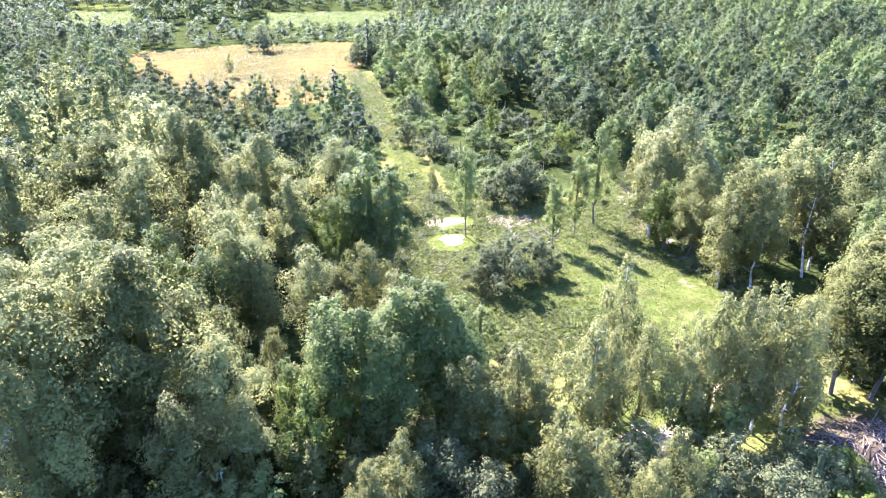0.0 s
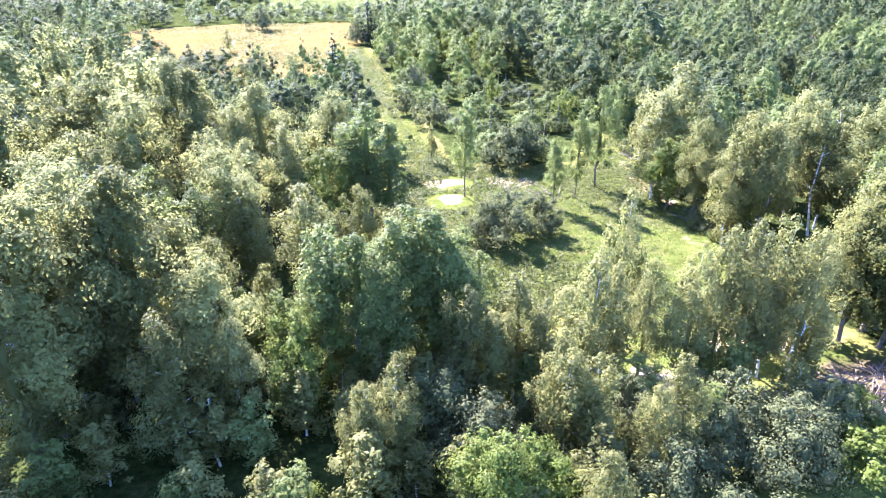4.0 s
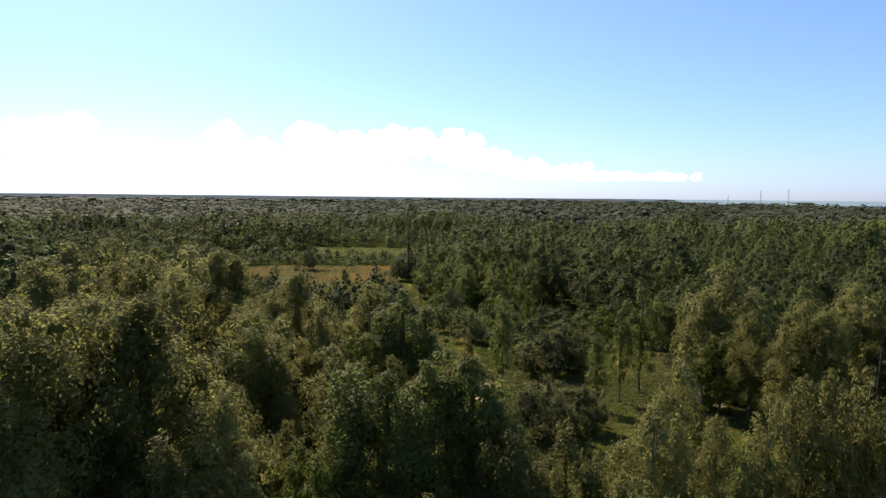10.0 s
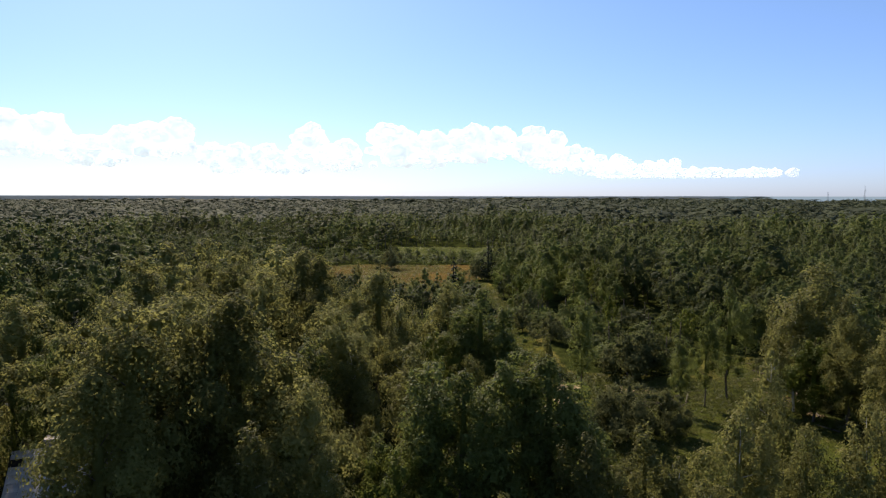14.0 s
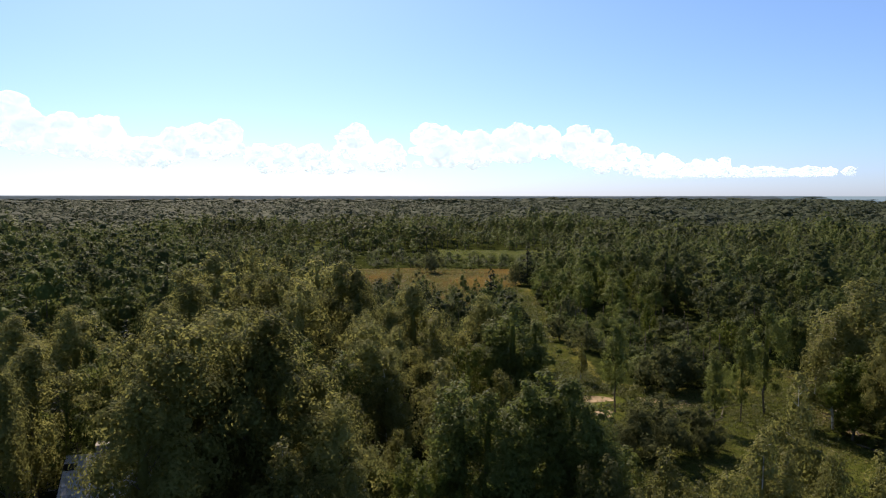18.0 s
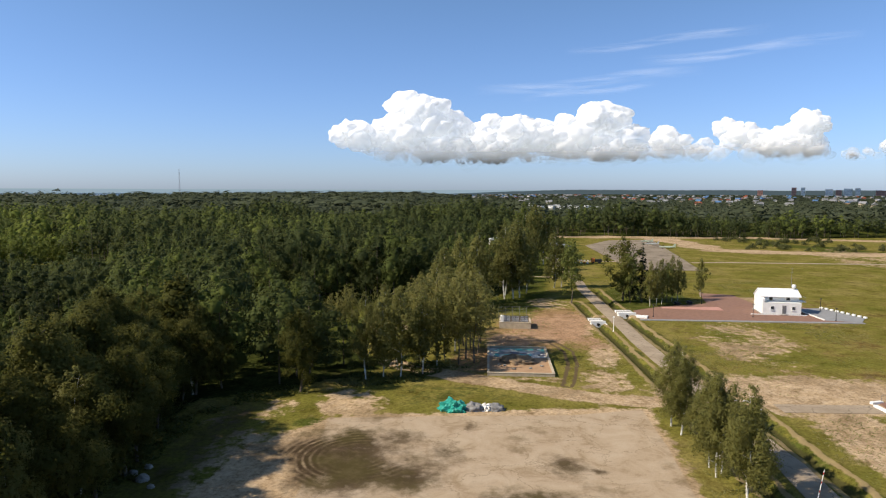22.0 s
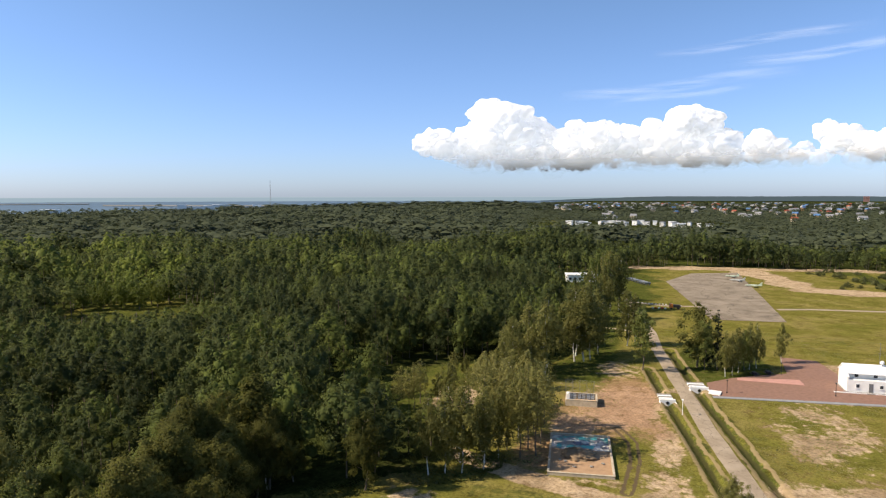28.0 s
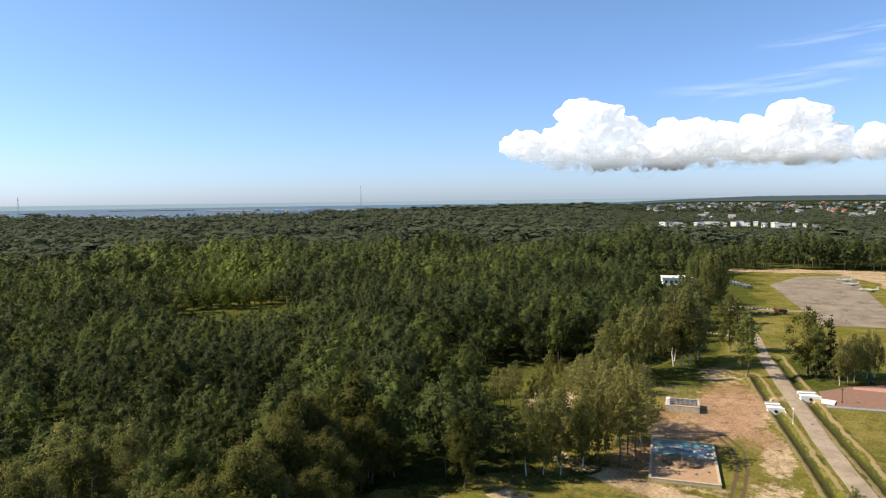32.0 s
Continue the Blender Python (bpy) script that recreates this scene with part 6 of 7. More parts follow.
m_grass = leafy("grass_blades", (0.05, 0.066, 0.012), (0.078, 0.094, 0.018), (0.14, 0.125, 0.04), by_tint=True, gloss=0.08, through=0.4, glow=(0.19, 0.215, 0.045))
m_straw = leafy("dry_grass_blades", (0.15, 0.17, 0.04), (0.22, 0.21, 0.06), (0.36, 0.3, 0.12), by_tint=True, gloss=0.2, through=0.5)
no_sand = lambda x, y: (np.hypot((x - 12.5) / 4.4, (y - 95) / 2.8) > 1) & (np.hypot((x - 12.2) / 3.4, (y - 88.3) / 3.0) > 1) & (waves(x, y, 77, 9) > -1.2)
x, y = spread(CLEARING, 42000, 3, no_sand)
tufts("meadow_grass", x, y, 0.085, 0.4, "rough green meadow grass and weeds in the clearing", m_grass, 4)
near_path = [(3, 80), (16, 100), (15, 122), (13, 170), (11, 206), (4, 206), (5, 170), (6, 122), (5, 100)]
x, y = spread(near_path, 14000, 5)
tufts("path_grass", x, y, 0.1, 0.32, "rough grass along the old track", m_grass, 6)
off_path = lambda x, y: (near_line(DITCH_L, x, y) > 2.2) & (near_line(DITCH_R, x, y) > 2.2) & (near_line(ROAD, x, y) > 2.0) & (inside(YARD, x, y) < 0) & (near_line(TRACK, x, y) > 2.6) & (inside(PLAZA, x, y) < -0.3) & ((waves(x, y, 71, 26) + 0.7 * waves(x, y, 72, 8)) > 0.0) & ((x < 99) | (x > 118.5) | (y < 4) | (y > 16.5))
MEAD = [(60, -9), (92, -9), (92, 3), (99, 22), (150, 26), (215, 10), (225, -40), (215, -62), (60, -50), (54, -28)]
x, y = spread(MEAD, 70000, 7, off_path)
tufts("airfield_grass", x, y, 0.1, 0.12, "short dry grass on the airfield", m_straw, 8)
m_field = leafy("ripe_grass_blades", (0.105, 0.078, 0.026), (0.155, 0.113, 0.042), (0.23, 0.17, 0.07), by_tint=True, gloss=0.04, through=0.4)
x, y = spread(FIELD, 26000, 41)
tufts("field_grass", x, y, 0.14, 0.4, "ripe orange-brown grass in the old field", m_field, 42)
x, y = spread(STRIP, 14000, 43)
x2, y2 = spread(STRIP_FAR, 9000, 45)
x, y = np.concatenate([x, x2]), np.concatenate([y, y2])
tufts("strip_grass", x, y, 0.2, 0.45, "fresh yellow-green grass in the far strip", leafy("fresh_grass_blades", (0.085, 0.105, 0.022), (0.13, 0.15, 0.034), (0.19, 0.195, 0.055), by_tint=True, gloss=0.04, through=0.4), 44)
edge = [(54, 45.5), (70, 52), (82, 52), (88, 42), (97, 33), (107, 25), (103, 17), (94, 24), (86, 37), (79, 45), (66, 45), (53, 42)]
x, y = spread(edge, 7000, 9, lambda x, y: waves(x, y, 73, 9) > -0.2)
tufts("wood_edge_grass", x, y, 0.2, 0.5, "tall grass along the wood edge", m_grass, 10)
dead = thing("dead_birch", (52.0, 69.8, 0), "leaning dead birch with bare white trunk", "tree")
bm = bmesh.new()
pole(bm, (0, 0, -0.2), (-0.3, 0.9, 5.2), 0.16, 0.1), pole(bm, (-0.3, 0.9, 5.2), (0.6, 1.6, 10.6), 0.1, 0.04)
part("trunk", bm, BARK["white"], dead)
for k in range(6):
    z = 4.5 + k
    part("branch", pole(bmesh.new(), (-0.2 + 0.1 * k, 0.8 + 0.12 * k, z), (-0.2 + 0.1 * k + math.cos(k * 2.4) * 0.9, 0.9 + 0.12 * k + math.sin(k * 2.4) * 0.9, z + 0.7), 0.035, 0.01, 5), BARK["white"], dead)
# weeds and felled brush along the edge of the clearing
r = random.Random(19)
for k in range(46):
    f = k / 45
    x, y = (47.5 - 8 * f, 106 - 50 * f) if f < 0.55 else (43.1 + 4.5 * (f - 0.55), 78.5 - 26 * (f - 0.55))
    tree("lime" if k % 3 else "willow", x - 2.2 + r.uniform(-2.4, 2.0), y + r.uniform(-2, 2), r.uniform(0.8, 1.7), 1.5, group="weeds along the clearing", label="low clump of bright green weeds", fine=False)
    if k % 3 == 0:
        log = thing("fallen_branch", (x - 2.6 + r.uniform(-1.2, 1.2), y + r.uniform(-1.5, 1.5), 0.12), "brown felled stem lying along the clearing edge", "branch", "felled stems by the clearing", rz=r.uniform(60, 130))
        part("wood", pole(bmesh.new(), (-2.0, 0, 0), (2.0, 0.15, r.uniform(0.05, 0.4)), 0.12, 0.05, 6), BARK["dark"], log)
# brushwood heap behind the bush, felled trunks by the sandy patch
r = random.Random(12)
for k in range(14):
    log = thing("fallen_branch", (24 + r.uniform(-3.5, 4), 88 + r.uniform(-3, 3), 0.12), "grey fallen branch lying in the grass", "branch", "fallen branches in the clearing", rz=r.uniform(0, 180))
    part("wood", pole(bmesh.new(), (-1.4, 0, 0), (1.4, 0.1, r.uniform(0.1, 0.6)), 0.09, 0.04, 6), BARK["dark"], log)
bm = bmesh.new()
for k in range(420):
    u, w = r.uniform(0, 6.28), r.random() ** 0.6
    x, y, a, ln = 39 + 7.2 * w * math.cos(u), 41.5 + 4.1 * w * math.sin(u), r.uniform(0, 3.14), r.uniform(0.4, 1.3)
    z = 2.0 * (1 - w) ** 1.3 + 0.12
    pole(bm, (x - math.cos(a) * ln, y - math.sin(a) * ln, z + r.uniform(-0.1, 0.12)), (x + math.cos(a) * ln, y + math.sin(a) * ln, z + r.uniform(-0.1, 0.3)), 0.05, 0.02, 3)
tagged(part("brushwood", bm, bark("dry_brushwood", (0.17, 0.125, 0.105), (0.085, 0.06, 0.05))), "pale dry brushwood strewn over the soil mound", "brushwood", kind="stuff")
for k in range(12):
    log = thing("fallen_branch", (39 + r.uniform(-6, 5), 41.5 + r.uniform(-3, 3), 0.9 + r.uniform(0, 0.5)), "grey brushwood lying on the soil mound", "branch", "brushwood on the mound", rz=r.uniform(0, 180))
    part("wood", pole(bmesh.new(), (-1.2, 0, -0.4), (1.2, 0.1, r.uniform(-0.1, 0.4)), 0.07, 0.03, 6), BARK["dark"], log)

# ---- the ruin among the poplars ----
ruin = thing("ruined_house", (-33.9, 58.5, 0), "ruined house with pale grey sheet roof and brick chimney", "house", rz=20)
part("wall", boxed(-3.6, -3.4, 0, 3.6, 3.4, 3.4), M["beige"], ruin)
M["slate"] = plain("weathered_slate", (0.56, 0.56, 0.57), 0.85, vary=0.4, scale=0.8, relief=0.5)
M["chimney"] = plain("old_chimney", (0.5, 0.44, 0.4), 0.9, vary=0.3, scale=2.0)
tile = boxed(-0.48, -0.41, 0, 0.48, 0.41, 0.05)
slate = bpy.data.meshes.new("slate")
tile.to_mesh(slate), tile.free()
slate.materials.append(M["slate"])
for s in (-1, 1):
    deck = bmesh.new()
    v = [deck.verts.new(p) for p in ((-4.0, s * 4.0, 3.15), (4.0, s * 4.0, 3.15), (4.0, 0, 5.55), (-4.0, 0, 5.55))]
    deck.faces.new(v)
    bmesh.ops.solidify(deck, geom=deck.faces[:], thickness=0.06)
    roof = part("roof", deck, M["dark"], ruin, "dark roof boards under grey slates")
    for i in range(8):
        for j in range(6):
            if (i * 7 + j * 3 + s) % 11 == 0:
                continue
            f = (j + 0.5) / 6
            o = new("slate", slate)
            o.parent = roof
            o.matrix_local = pose(-3.43 + i * 0.98, s * (4.0 - 4.0 * f), 3.2 + 2.4 * f + 0.02 * ((i + j) % 3), -s * 31, 0, 0)
for x in (-1.0,):
    ch = part("chimney", boxed(x - 0.5, -0.45, 4.4, x + 0.5, 0.45, 6.3, bevel=0.03), M["chimney"], ruin, "pale brick chimney stack")
    part("cap", boxed(x - 0.6, -0.55, 6.3, x + 0.6, 0.55, 6.5), M["chimney"], ch)
for y in (-3.43,):
    for x in (-2.3, 0, 2.2):
        win = part("window", boxed(x - 0.5, y - 0.04, 1.0, x + 0.5, y + 0.04, 2.4), M["dark"], ruin)
fence = thing("concrete_fence", (-46.0, 62.0, 0), "dark weathered concrete slab fence", "fence", rz=12)
for i in range(6):
    part("panel", boxed(i * 3.0, -0.08, 0, i * 3.0 + 2.9, 0.08, 2.4, bevel=0.02), M["concrete"], fence)

# scrub beyond the apron
r = random.Random(31)
for k in range(44):
    tree("willow", r.uniform(325, 405), r.uniform(-150, -82), r.uniform(1.6, 3.4), r.uniform(0.9, 1.5), group="scrub beyond the apron", label="low olive-brown willow scrub beyond the apron", fine=False)

# ---- the far town, masts and harbour ----


def polar(bearing, far):
    return far * math.sin(radians(bearing)), far * math.cos(radians(bearing))


M["redroof"] = plain("red_tin_roof", (0.36, 0.1, 0.06), 0.7, vary=0.2)
M["greyroof"] = plain("grey_tin_roof", (0.3, 0.31, 0.33), 0.6, vary=0.2)
M["shed"] = plain("pale_shed_sheet", (0.7, 0.7, 0.68), 0.6, vary=0.15, scale=0.3)
M["bluetin"] = plain("blue_tin_roof", (0.1, 0.22, 0.42), 0.6, vary=0.2)


def cottage_parts(roof, w, d, h, wall):
    ob = thing("town_house", (0, 0, -50), "small far house with pitched tin roof among trees", "house", "far town houses")
    part("wall", boxed(-w / 2, -d / 2, -1, w / 2, d / 2, h), M[wall], ob)
    bm = bmesh.new()
    a = [bm.verts.new(p) for p in ((-w / 2 - 0.4, -d / 2 - 0.4, h), (-w / 2 - 0.4, d / 2 + 0.4, h), (-w / 2 - 0.4, 0, h + d * 0.42), (w / 2 + 0.4, -d / 2 - 0.4, h), (w / 2 + 0.4, d / 2 + 0.4, h), (w / 2 + 0.4, 0, h + d * 0.42))]
    for q in ((0, 1, 2), (3, 5, 4), (0, 2, 5, 3), (1, 4, 5, 2), (0, 3, 4, 1)):
        bm.faces.new([a[i] for i in q])
    bmesh.ops.recalc_face_normals(bm, faces=bm.faces)
    part("roof", bm, M[roof], ob)
    return ob


r = random.Random(21)
kinds = [cottage_parts("redroof", 9, 7.5, 5.6, "beige"), cottage_parts("greyroof", 10, 8, 6.0, "beige"), cottage_parts("greyroof", 12, 8, 5.2, "shed"), cottage_parts("bluetin", 9, 8, 5.6, "clay")]
first = [True] * 4
for i in range(260):
    b, far = r.uniform(83, 114), 1080 + 2100 * r.random() ** 0.8
    if b < 84.5:
        far = r.uniform(1300, 2600)
    x, y = polar(b, far)
    k = r.choice((0, 1, 1, 2, 2, 3))
    m = pose(x, y, 0.6 + r.uniform(0, 1.5), 0, 0, r.uniform(0, 360))
    if first[k]:
        kinds[k].matrix_world, first[k] = m, False
    else:
        copy_thing(kinds[k], m)
for i in range(20):
    x, y = polar(84.2 + i * 0.56 + r.uniform(-0.2, 0.2), r.uniform(900, 985))
    hall = thing("warehouse", (x, y, 0), "low pale warehouse at the town edge", "warehouse", "warehouses", rz=r.uniform(-20, 10))
    w, d, h = r.uniform(2.2, 4.5), r.uniform(2, 6), r.uniform(4.5, 6.6)
    part("wall", boxed(-w, -d, 0, w, d, h), M["shed"] if i % 3 else M["white"], hall)
    part("roof", boxed(-w - 0.4, -d - 0.4, h, w + 0.4, d + 0.4, h + 0.6), M["greyroof"] if i % 2 else M["roof"], hall)
for i, (b, w, h) in enumerate(((107.9, 26, 46), (108.5, 22, 46), (110.2, 40, 36), (110.8, 30, 32), (111.4, 44, 40), (112.0, 26, 42), (113.4, 50, 30), (114.0, 30, 34), (115.2, 24, 58), (105.6, 30, 30))):
    x, y = polar(b, 4550)
    block = thing("tower_block", (x, y, 0), "far pale high-rise block on the sky line", "building", "far high-rise blocks", rz=-b)
    part("wall", boxed(-w / 2, -8, 0, w / 2, 8, h), M["white"] if i % 3 else M["pink"], block)
    part("roof", boxed(-w / 2, -8, h, w / 2, 8, h + 1.5), M["greyroof"], block)
    for f in range(4):
        part("window_row", boxed(-w / 2 + 1, -8.1, 8 + f * h / 5.2, w / 2 - 1, -7.98, 9.6 + f * h / 5.2), M["glass"], block)


def mast(bearing, far, tall, width, name, label):
    x, y = polar(bearing, far)
    ob = thing(name, (x, y, 0), label, "mast", "far masts")
    for sx, sy in ((-1, -1), (1, -1), (1, 1), (-1, 1)):
        part("leg", pole(bmesh.new(), (sx * width, sy * width, 0), (sx * width * 0.25, sy * width * 0.25, tall), 0.26, 0.18, 4), M["greyroof"], ob)
    for k in range(8):
        z, w = tall * (k + 1) / 9, width * (1 - 0.75 * (k + 1) / 9)
        part("brace", pole(bmesh.new(), (-w, -w, z), (w, w, z + 2), 0.14, 0.14, 4), M["greyroof"], ob)
    return ob


mast(59.3, 2400, 92, 2.2, "radio_mast", "tall thin lattice radio mast")
for b, t in ((32.2, 62), (34.1, 66), (29.9, 44)):
    mast(b, 2600, t, 2.6, "harbour_crane", "far grey harbour tower")
for k, b in enumerate((24.5, 31.5, 35, 40, 43.5, 52.5, 53.5, 54.6, 55.6, 57, 58.2)):
    x, y = polar(b, 2050 if k > 4 else 1650)
    shed = thing("harbour_shed", (x, y, 0), "far pale harbour building by the water", "building", "harbour buildings", rz=-b)
    w = (12, 26, 18, 30, 20)[k % 5]
    part("wall", boxed(-w, -8, 0, w, 8, 9 + 3 * (k % 3)), M["shed"], shed)
    part("roof", boxed(-w - 0.5, -8.5, 9 + 3 * (k % 3), w + 0.5, 8.5, 10 + 3 * (k % 3)), M["roof"], shed)
for a0, a1, f0, f1 in ((47.0, 60.5, 3000, 2550), (40.0, 46.0, 3600, 3500)):
    (xa, ya), (xb, yb) = polar(a0, f0), polar(a1, f1)
    pier = thing("breakwater", ((xa + xb) / 2, (ya + yb) / 2, 0), "long pale breakwater in the sea", "breakwater", rz=math.degrees(math.atan2(yb - ya, xb - xa)))
    ln = math.hypot(xb - xa, yb - ya) / 2
    part("bank", boxed(-ln, -9, 0, ln, 9, 5, bevel=1.5), M["concrete"], pier)

# ---- sea, far shore and sky line ----
m_sea = plain("sea_water", (0.1, 0.17, 0.24), 0.6, vary=0.12, scale=0.004, relief=0.05)
az = np.radians(np.arange(-10, 126, 1.5))
near_shore = np.interp(np.degrees(az), [-10, 8, 20, 30, 36, 44, 51, 61, 69, 79, 86, 126], [4800, 4300, 3200, 1950, 1560, 1330, 1430, 1900, 2420, 2850, 4800, 4800])
inner, outer = np.stack([np.sin(az) * near_shore, np.cos(az) * near_shore, 0 * az + 0.5], -1), np.stack([np.sin(az) * 4845, np.cos(az) * 4845, 0 * az + 0.5], -1)
k = np.arange(len(az) - 1)
water = new("water", mesh_of("water", np.concatenate([inner, outer]), np.stack([k, k + 1, k + 1 + len(az), k + len(az)], -1)[:, ::-1], [m_sea]))
tagged(water, "blue sea beyond the forest", "water", kind="structure")


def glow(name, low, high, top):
    """A glowing backdrop, paler upwards; the haze of distance is put into its colours."""
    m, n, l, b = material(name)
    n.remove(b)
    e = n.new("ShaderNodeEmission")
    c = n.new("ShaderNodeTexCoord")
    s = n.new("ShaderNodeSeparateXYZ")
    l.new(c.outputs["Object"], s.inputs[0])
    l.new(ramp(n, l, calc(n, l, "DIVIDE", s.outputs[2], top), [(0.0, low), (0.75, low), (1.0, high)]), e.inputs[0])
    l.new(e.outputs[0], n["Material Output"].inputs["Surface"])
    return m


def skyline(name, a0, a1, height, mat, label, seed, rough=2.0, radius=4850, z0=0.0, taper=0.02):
    """An upright backdrop band for far land or sea along the horizon, between two bearings to the right of +y."""
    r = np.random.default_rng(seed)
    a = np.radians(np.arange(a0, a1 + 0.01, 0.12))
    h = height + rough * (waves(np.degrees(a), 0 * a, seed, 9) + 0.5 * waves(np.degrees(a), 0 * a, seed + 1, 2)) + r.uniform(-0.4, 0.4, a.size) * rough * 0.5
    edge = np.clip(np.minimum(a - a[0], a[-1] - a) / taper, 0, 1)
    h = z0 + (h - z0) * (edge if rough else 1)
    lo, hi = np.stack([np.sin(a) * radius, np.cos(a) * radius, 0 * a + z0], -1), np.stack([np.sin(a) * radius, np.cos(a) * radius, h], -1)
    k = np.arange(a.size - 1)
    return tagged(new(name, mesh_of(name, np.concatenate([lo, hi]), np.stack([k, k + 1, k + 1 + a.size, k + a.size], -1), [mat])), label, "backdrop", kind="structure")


# bands glow in hazed colours, standing in for land and sea in haze
skyline("backdrop_sea", -115, 245, 30, glow("far_sea", (0.203, 0.300, 0.398), (0.375, 0.465, 0.540), 34), "glowing backdrop of far sea with haze in its colour", 5, rough=0.0)
skyline("backdrop_forest_ridge", -60, 24, 27, glow("far_ridge", (0.075, 0.101, 0.128), (0.128, 0.161, 0.195), 31), "glowing backdrop of a wooded ridge with haze in its colour", 8, rough=1.2, radius=4790)
skyline("backdrop_low_ridge", 12, 27, 29, glow("far_low_ridge", (0.098, 0.150, 0.195), (0.150, 0.217, 0.270), 36), "glowing backdrop of a wooded rise with haze in its colour", 12, rough=1.5, radius=4800)
skyline("backdrop_coast", 81, 125, 31, glow("far_coast", (0.056, 0.086, 0.109), (0.098, 0.131, 0.158), 34), "glowing backdrop of a wooded coast with haze in its colour", 14, rough=1.6, radius=4795, taper=0.16)

# ---- clouds ----


def vapour(name, glow_strength, hue=(0.78, 0.86, 1.0), sheer=0.4):
    """Bright, soft cloud; a tinted glow of its own stands in for light scattered inside it."""
    m, n, l, b = material(name, 1.0)
    b.inputs["Base Color"].default_value, b.inputs["Specular IOR Level"].default_value = (0.82, 0.82, 0.82, 1), 0.0
    b.inputs["Emission Color"].default_value, b.inputs["Emission Strength"].default_value = (*hue, 1), glow_strength
    soft = n.new("ShaderNodeBsdfTranslucent")
    soft.inputs["Color"].default_value = (0.84, 0.84, 0.86, 1)
    body = n.new("ShaderNodeMixShader")
    body.inputs[0].default_value = sheer
    l.new(b.outputs[0], body.inputs[1]), l.new(soft.outputs[0], body.inputs[2])
    dense, clear_air, thin = n.new("ShaderNodeAttribute"), n.new("ShaderNodeBsdfTransparent"), n.new("ShaderNodeMixShader")
    dense.attribute_name = "dense"                   # fades out at the foot of the cloud, in place of haze
    l.new(calc(n, l, "MULTIPLY", dense.outputs["Fac"], ramp(n, l, noise_tex(n, l, 0.008, 4, 0.6).outputs[0], [(0.3, (0.6, 0.6, 0.6)), (0.5, (1, 1, 1))])), thin.inputs[0])
    l.new(clear_air.outputs[0], thin.inputs[1]), l.new(body.outputs[0], thin.inputs[2])
    l.new(thin.outputs[0], n["Material Output"].inputs["Surface"])
    fine = noise_tex(n, l, 0.02, 5, 0.6)
    bump(n, l, b, fine.outputs[0], 0.5, 12.0)
    return m


# the bank's stronger, bluer glow puts its backlit shade into the colour
m_cloud, m_bank = vapour("cloud_white", 0.36, (0.76, 0.87, 1.0), 0.45), vapour("cloud_backlit", 0.6, (0.68, 0.87, 1.0), 0.24)


BIG, SMALL = icoball(4), icoball(3)


def cloud(name, lobes, seed, flat, label, mat, group="", fade=3.4):
    """A heap of billows: lobes of (bearing, lift, half width, half height) in degrees, seen from the middle, 4.3 km off."""
    r = np.random.default_rng(seed)
    far = 4300.0
    unit_m = far * math.pi / 180
    ob = tagged(new(name), label, "cloud", group)
    for a, e, w, h in lobes:
        n_big = 3 + int(1.4 * max(w, h)) + min(int(1.2 * w / h), 9)
        for i in range(n_big + 4):
            big = i < n_big
            u, v = r.normal(0, 0.38 if big else 0.5), r.normal(0, 0.3 if big else 0.45)
            reach = math.hypot(u, v)
            most = 0.75 if big else 0.62
            if reach > most:
                u, v = u * most / reach, v * most / reach
            size = min(w, h) * (r.uniform(0.5, 0.78) if big else r.uniform(0.22, 0.4)) + 0.04
            ball, faces = BIG if big else SMALL
            shift = Vector(r.uniform(0, 50, 3))
            swell = np.array([noise.turbulence(Vector(p) * 1.3 + shift, 5 if big else 3, False) for p in ball])
            q = ball * (0.86 + 0.36 * swell)[:, None]
            b, lift = radians(a + u * w), max(e + v * h, flat + size * 0.5)
            d = far + r.uniform(-1, 1) * w * unit_m * 0.25 - (0 if big else size * unit_m * 0.7)
            c = np.array([math.sin(b) * d, math.cos(b) * d, 27 + math.tan(radians(lift)) * d])
            q = c + q * size * unit_m * (1.2, 1.2, 0.9)
            up = np.degrees(np.arctan2(q[:, 2] - 27, np.hypot(q[:, 0], q[:, 1])))
            o = new("billow", mesh_of("billow", q, faces, [mat], smooth_shade=True, attrs=[("dense", np.clip((up - flat + 0.3) / fade, 0.05, 1) ** 1.3)]))
            o.parent = ob
    return ob


CLOUD_A = [(72.8, 4.4, 2.3, 1.3), (75.2, 4.0, 2.4, 1.7), (78.2, 5.2, 2.5, 2.3), (79.7, 4.5, 2.9, 2.6), (83.7, 4.3, 3.6, 2.2), (85.6, 3.9, 2.9, 2.0), (88.4, 3.9, 3.3, 1.8), (91.2, 4.3, 2.6, 2.0), (93.5, 5.2, 2.0, 2.3), (94.4, 4.0, 2.4, 2.1), (78.5, 2.9, 3.8, 1.1), (91.7, 2.7, 5.7, 0.8), (85.1, 2.4, 5.7, 0.7), (96.6, 3.1, 1.6, 1.2)]
CLOUD_B = [(99.0, 3.6, 1.7, 1.4), (101.2, 2.9, 2.3, 1.0), (104.0, 3.9, 1.8, 1.4), (105.9, 3.2, 2.2, 1.3), (107.6, 3.8, 1.7, 1.4), (108.9, 4.4, 1.4, 1.4), (108.6, 3.0, 2.6, 1.1), (111.5, 2.5, 2.1, 0.5), (114.3, 3.2, 1.2, 1.0)]
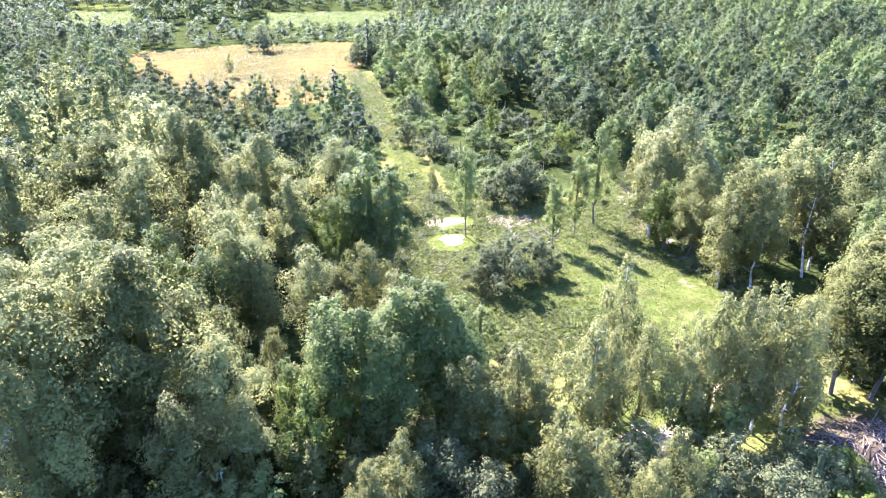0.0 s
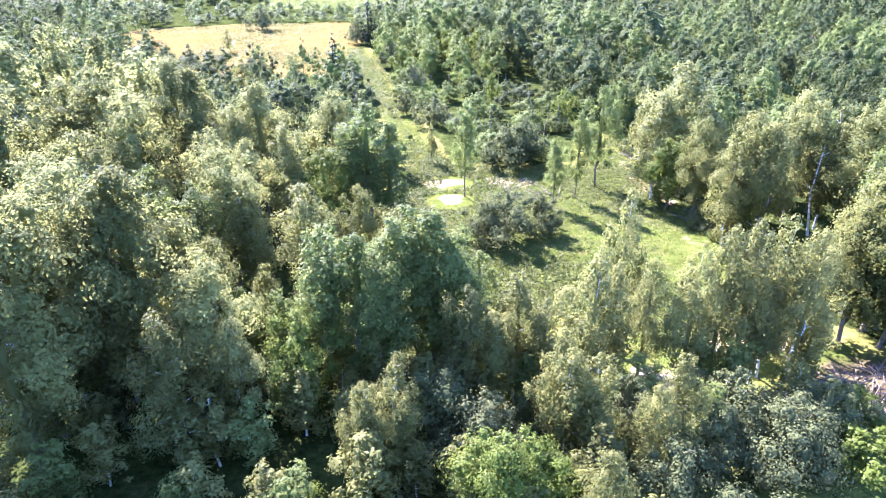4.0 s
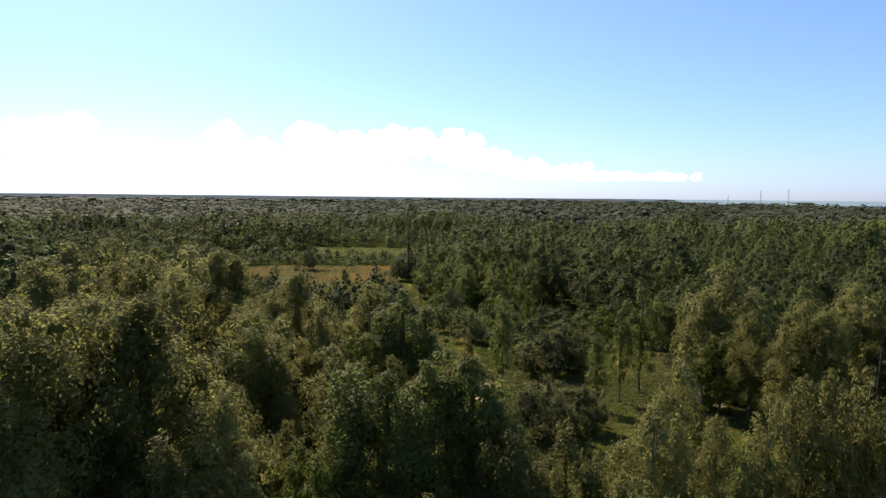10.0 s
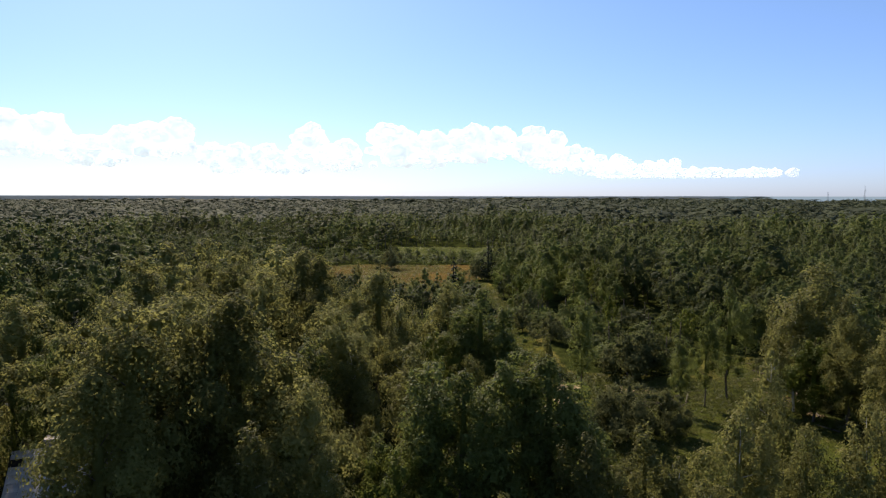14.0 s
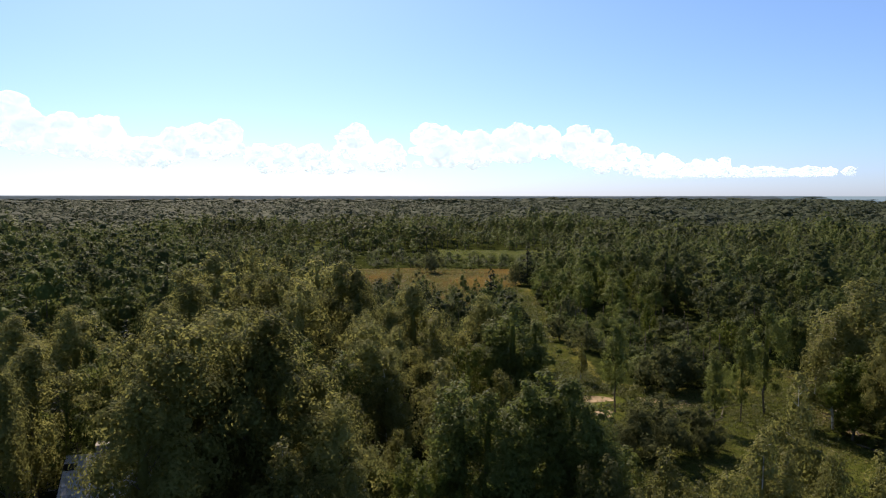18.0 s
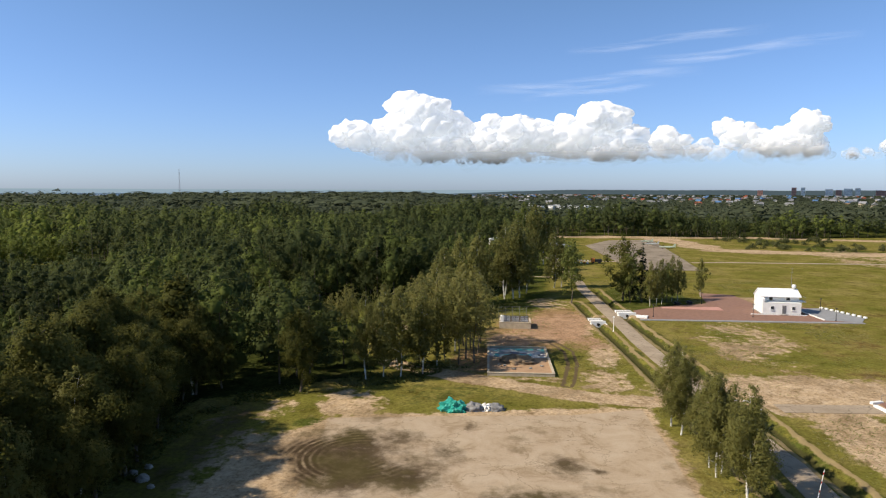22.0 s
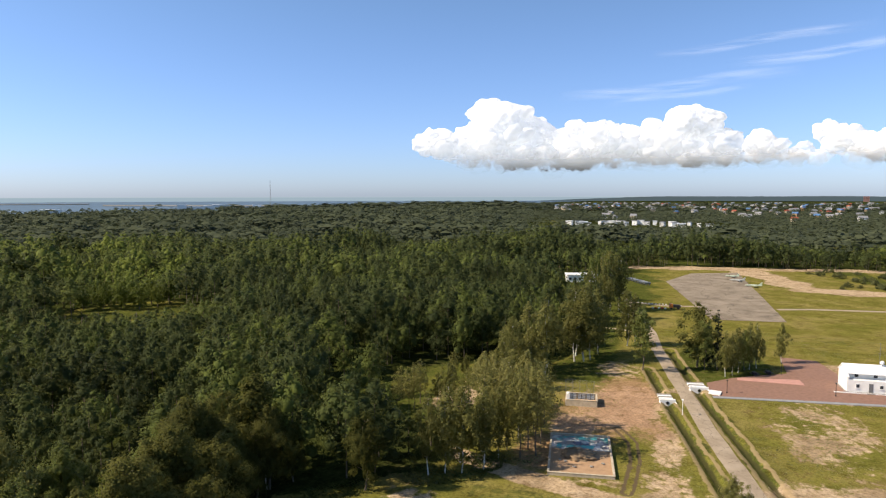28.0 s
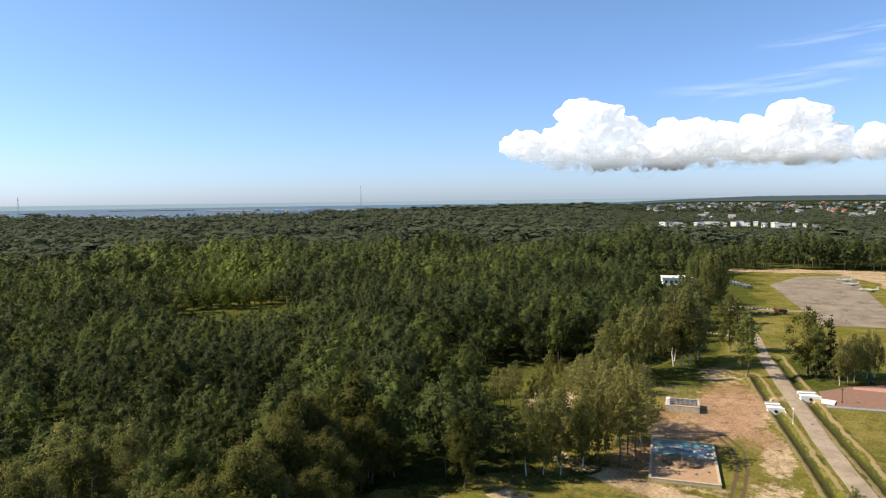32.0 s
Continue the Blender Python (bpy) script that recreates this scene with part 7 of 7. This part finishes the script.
CLOUD_C = [(-34.9, 4.8, 2.9, 1.6), (-30.9, 4.4, 2.1, 1.3), (-27.5, 3.7, 2.2, 1.0), (-23.8, 4.4, 2.0, 1.3), (-20.9, 4.5, 1.8, 1.3), (-17.4, 3.2, 2.3, 0.8), (-13.8, 3.3, 1.9, 0.8), (-11.0, 4.5, 1.8, 1.3), (-8.2, 3.5, 1.9, 1.0), (-4.4, 4.5, 1.9, 1.4), (-1.5, 4.0, 1.7, 1.4), (1.3, 4.2, 1.3, 1.2), (3.7, 4.5, 1.8, 1.4), (8.3, 4.4, 2.0, 1.4), (11.0, 3.2, 1.9, 0.8), (14.1, 2.7, 2.3, 0.6), (17.5, 2.4, 2.7, 0.5), (21.2, 2.0, 2.2, 0.3), (24.6, 1.8, 2.1, 0.2)]
higher = lambda lobes: [(a, e * 1.03, w, h * 1.04) for a, e, w, h in lobes]
cloud("cumulus_cloud", higher(CLOUD_A), 3, 2.2, "large white cumulus cloud with flat grey base", m_cloud)
cloud("cumulus_cloud", higher(CLOUD_B), 5, 2.3, "smaller white cumulus cloud beside the large one", m_cloud)
for k, lobe in enumerate(CLOUD_C):
    cloud("cloud_heap", [(lobe[0], lobe[1], lobe[2] * 1.12, lobe[3] * 1.25), (lobe[0] + 0.6, lobe[1] - 0.9, lobe[2] * 1.5, 0.55), (lobe[0], lobe[1] - 0.5 * lobe[3], lobe[2], 0.5)], 7 + k, 1.6, "white backlit cumulus heap low over the forest", m_bank, "cloud bank over the forest", 0.6)

# ---- thin high wisps ----
m_wisp, n, l, b = material("wispy_cloud", 1.0)
b.inputs["Base Color"].default_value = (0.68, 0.69, 0.71, 1)
# a faint bluish glow in the wisps replaces sunlight scattered by them
b.inputs["Emission Color"].default_value, b.inputs["Emission Strength"].default_value = (0.85, 0.92, 1.0, 1), 0.3
veil = n.new("ShaderNodeAttribute")
veil.attribute_name = "veil"
streak = noise_tex(n, l, 1.0, 5, 0.6)
stretch = n.new("ShaderNodeMapping")
stretch.inputs["Scale"].default_value = (0.006, 0.0025, 0.03)
l.new(n["Texture Coordinate"].outputs["Object"], stretch.inputs[0]), l.new(stretch.outputs[0], streak.inputs["Vector"])
air_, thin = n.new("ShaderNodeBsdfTransparent"), n.new("ShaderNodeMixShader")
l.new(calc(n, l, "MULTIPLY", ramp(n, l, streak.outputs[0], [(0.35, (0, 0, 0)), (0.8, (0.2, 0.2, 0.2))]), veil.outputs["Fac"]), thin.inputs[0])
l.new(air_.outputs[0], thin.inputs[1]), l.new(b.outputs[0], thin.inputs[2]), l.new(thin.outputs[0], n["Material Output"].inputs["Surface"])
for a0, e0, a1, e1, half in ((83.0, 8.0, 101.5, 9.4, 0.5), (90.5, 11.1, 106.0, 12.1, 0.4), (87.0, 7.5, 98.0, 8.3, 0.3), (96.0, 10.0, 112.0, 11.0, 0.45)):
    u, w = np.meshgrid(np.linspace(0, 1, 50), np.linspace(-1, 1, 7))
    a = np.radians(a0 + (a1 - a0) * u)
    e = np.radians(e0 + (e1 - e0) * u + 0.12 * np.sin(u * 9 + a0) + half * w)
    d = 4250 + 40 * w
    v = np.stack([np.sin(a) * d, np.cos(a) * d, 30 + np.tan(e) * d], -1).reshape(-1, 3)
    i = np.arange(350).reshape(7, 50)
    f = np.stack([i[:-1, :-1], i[:-1, 1:], i[1:, 1:], i[1:, :-1]], -1).reshape(-1, 4)
    fade = ((1 - w ** 2) * np.clip(np.minimum(u, 1 - u) * 4, 0, 1)).ravel()
    tagged(new("cirrus_cloud", mesh_of("cirrus_cloud", v, f, [m_wisp], smooth_shade=True, attrs=[("veil", fade)])), "thin white wisp of high cloud", "cloud", "high wisps")
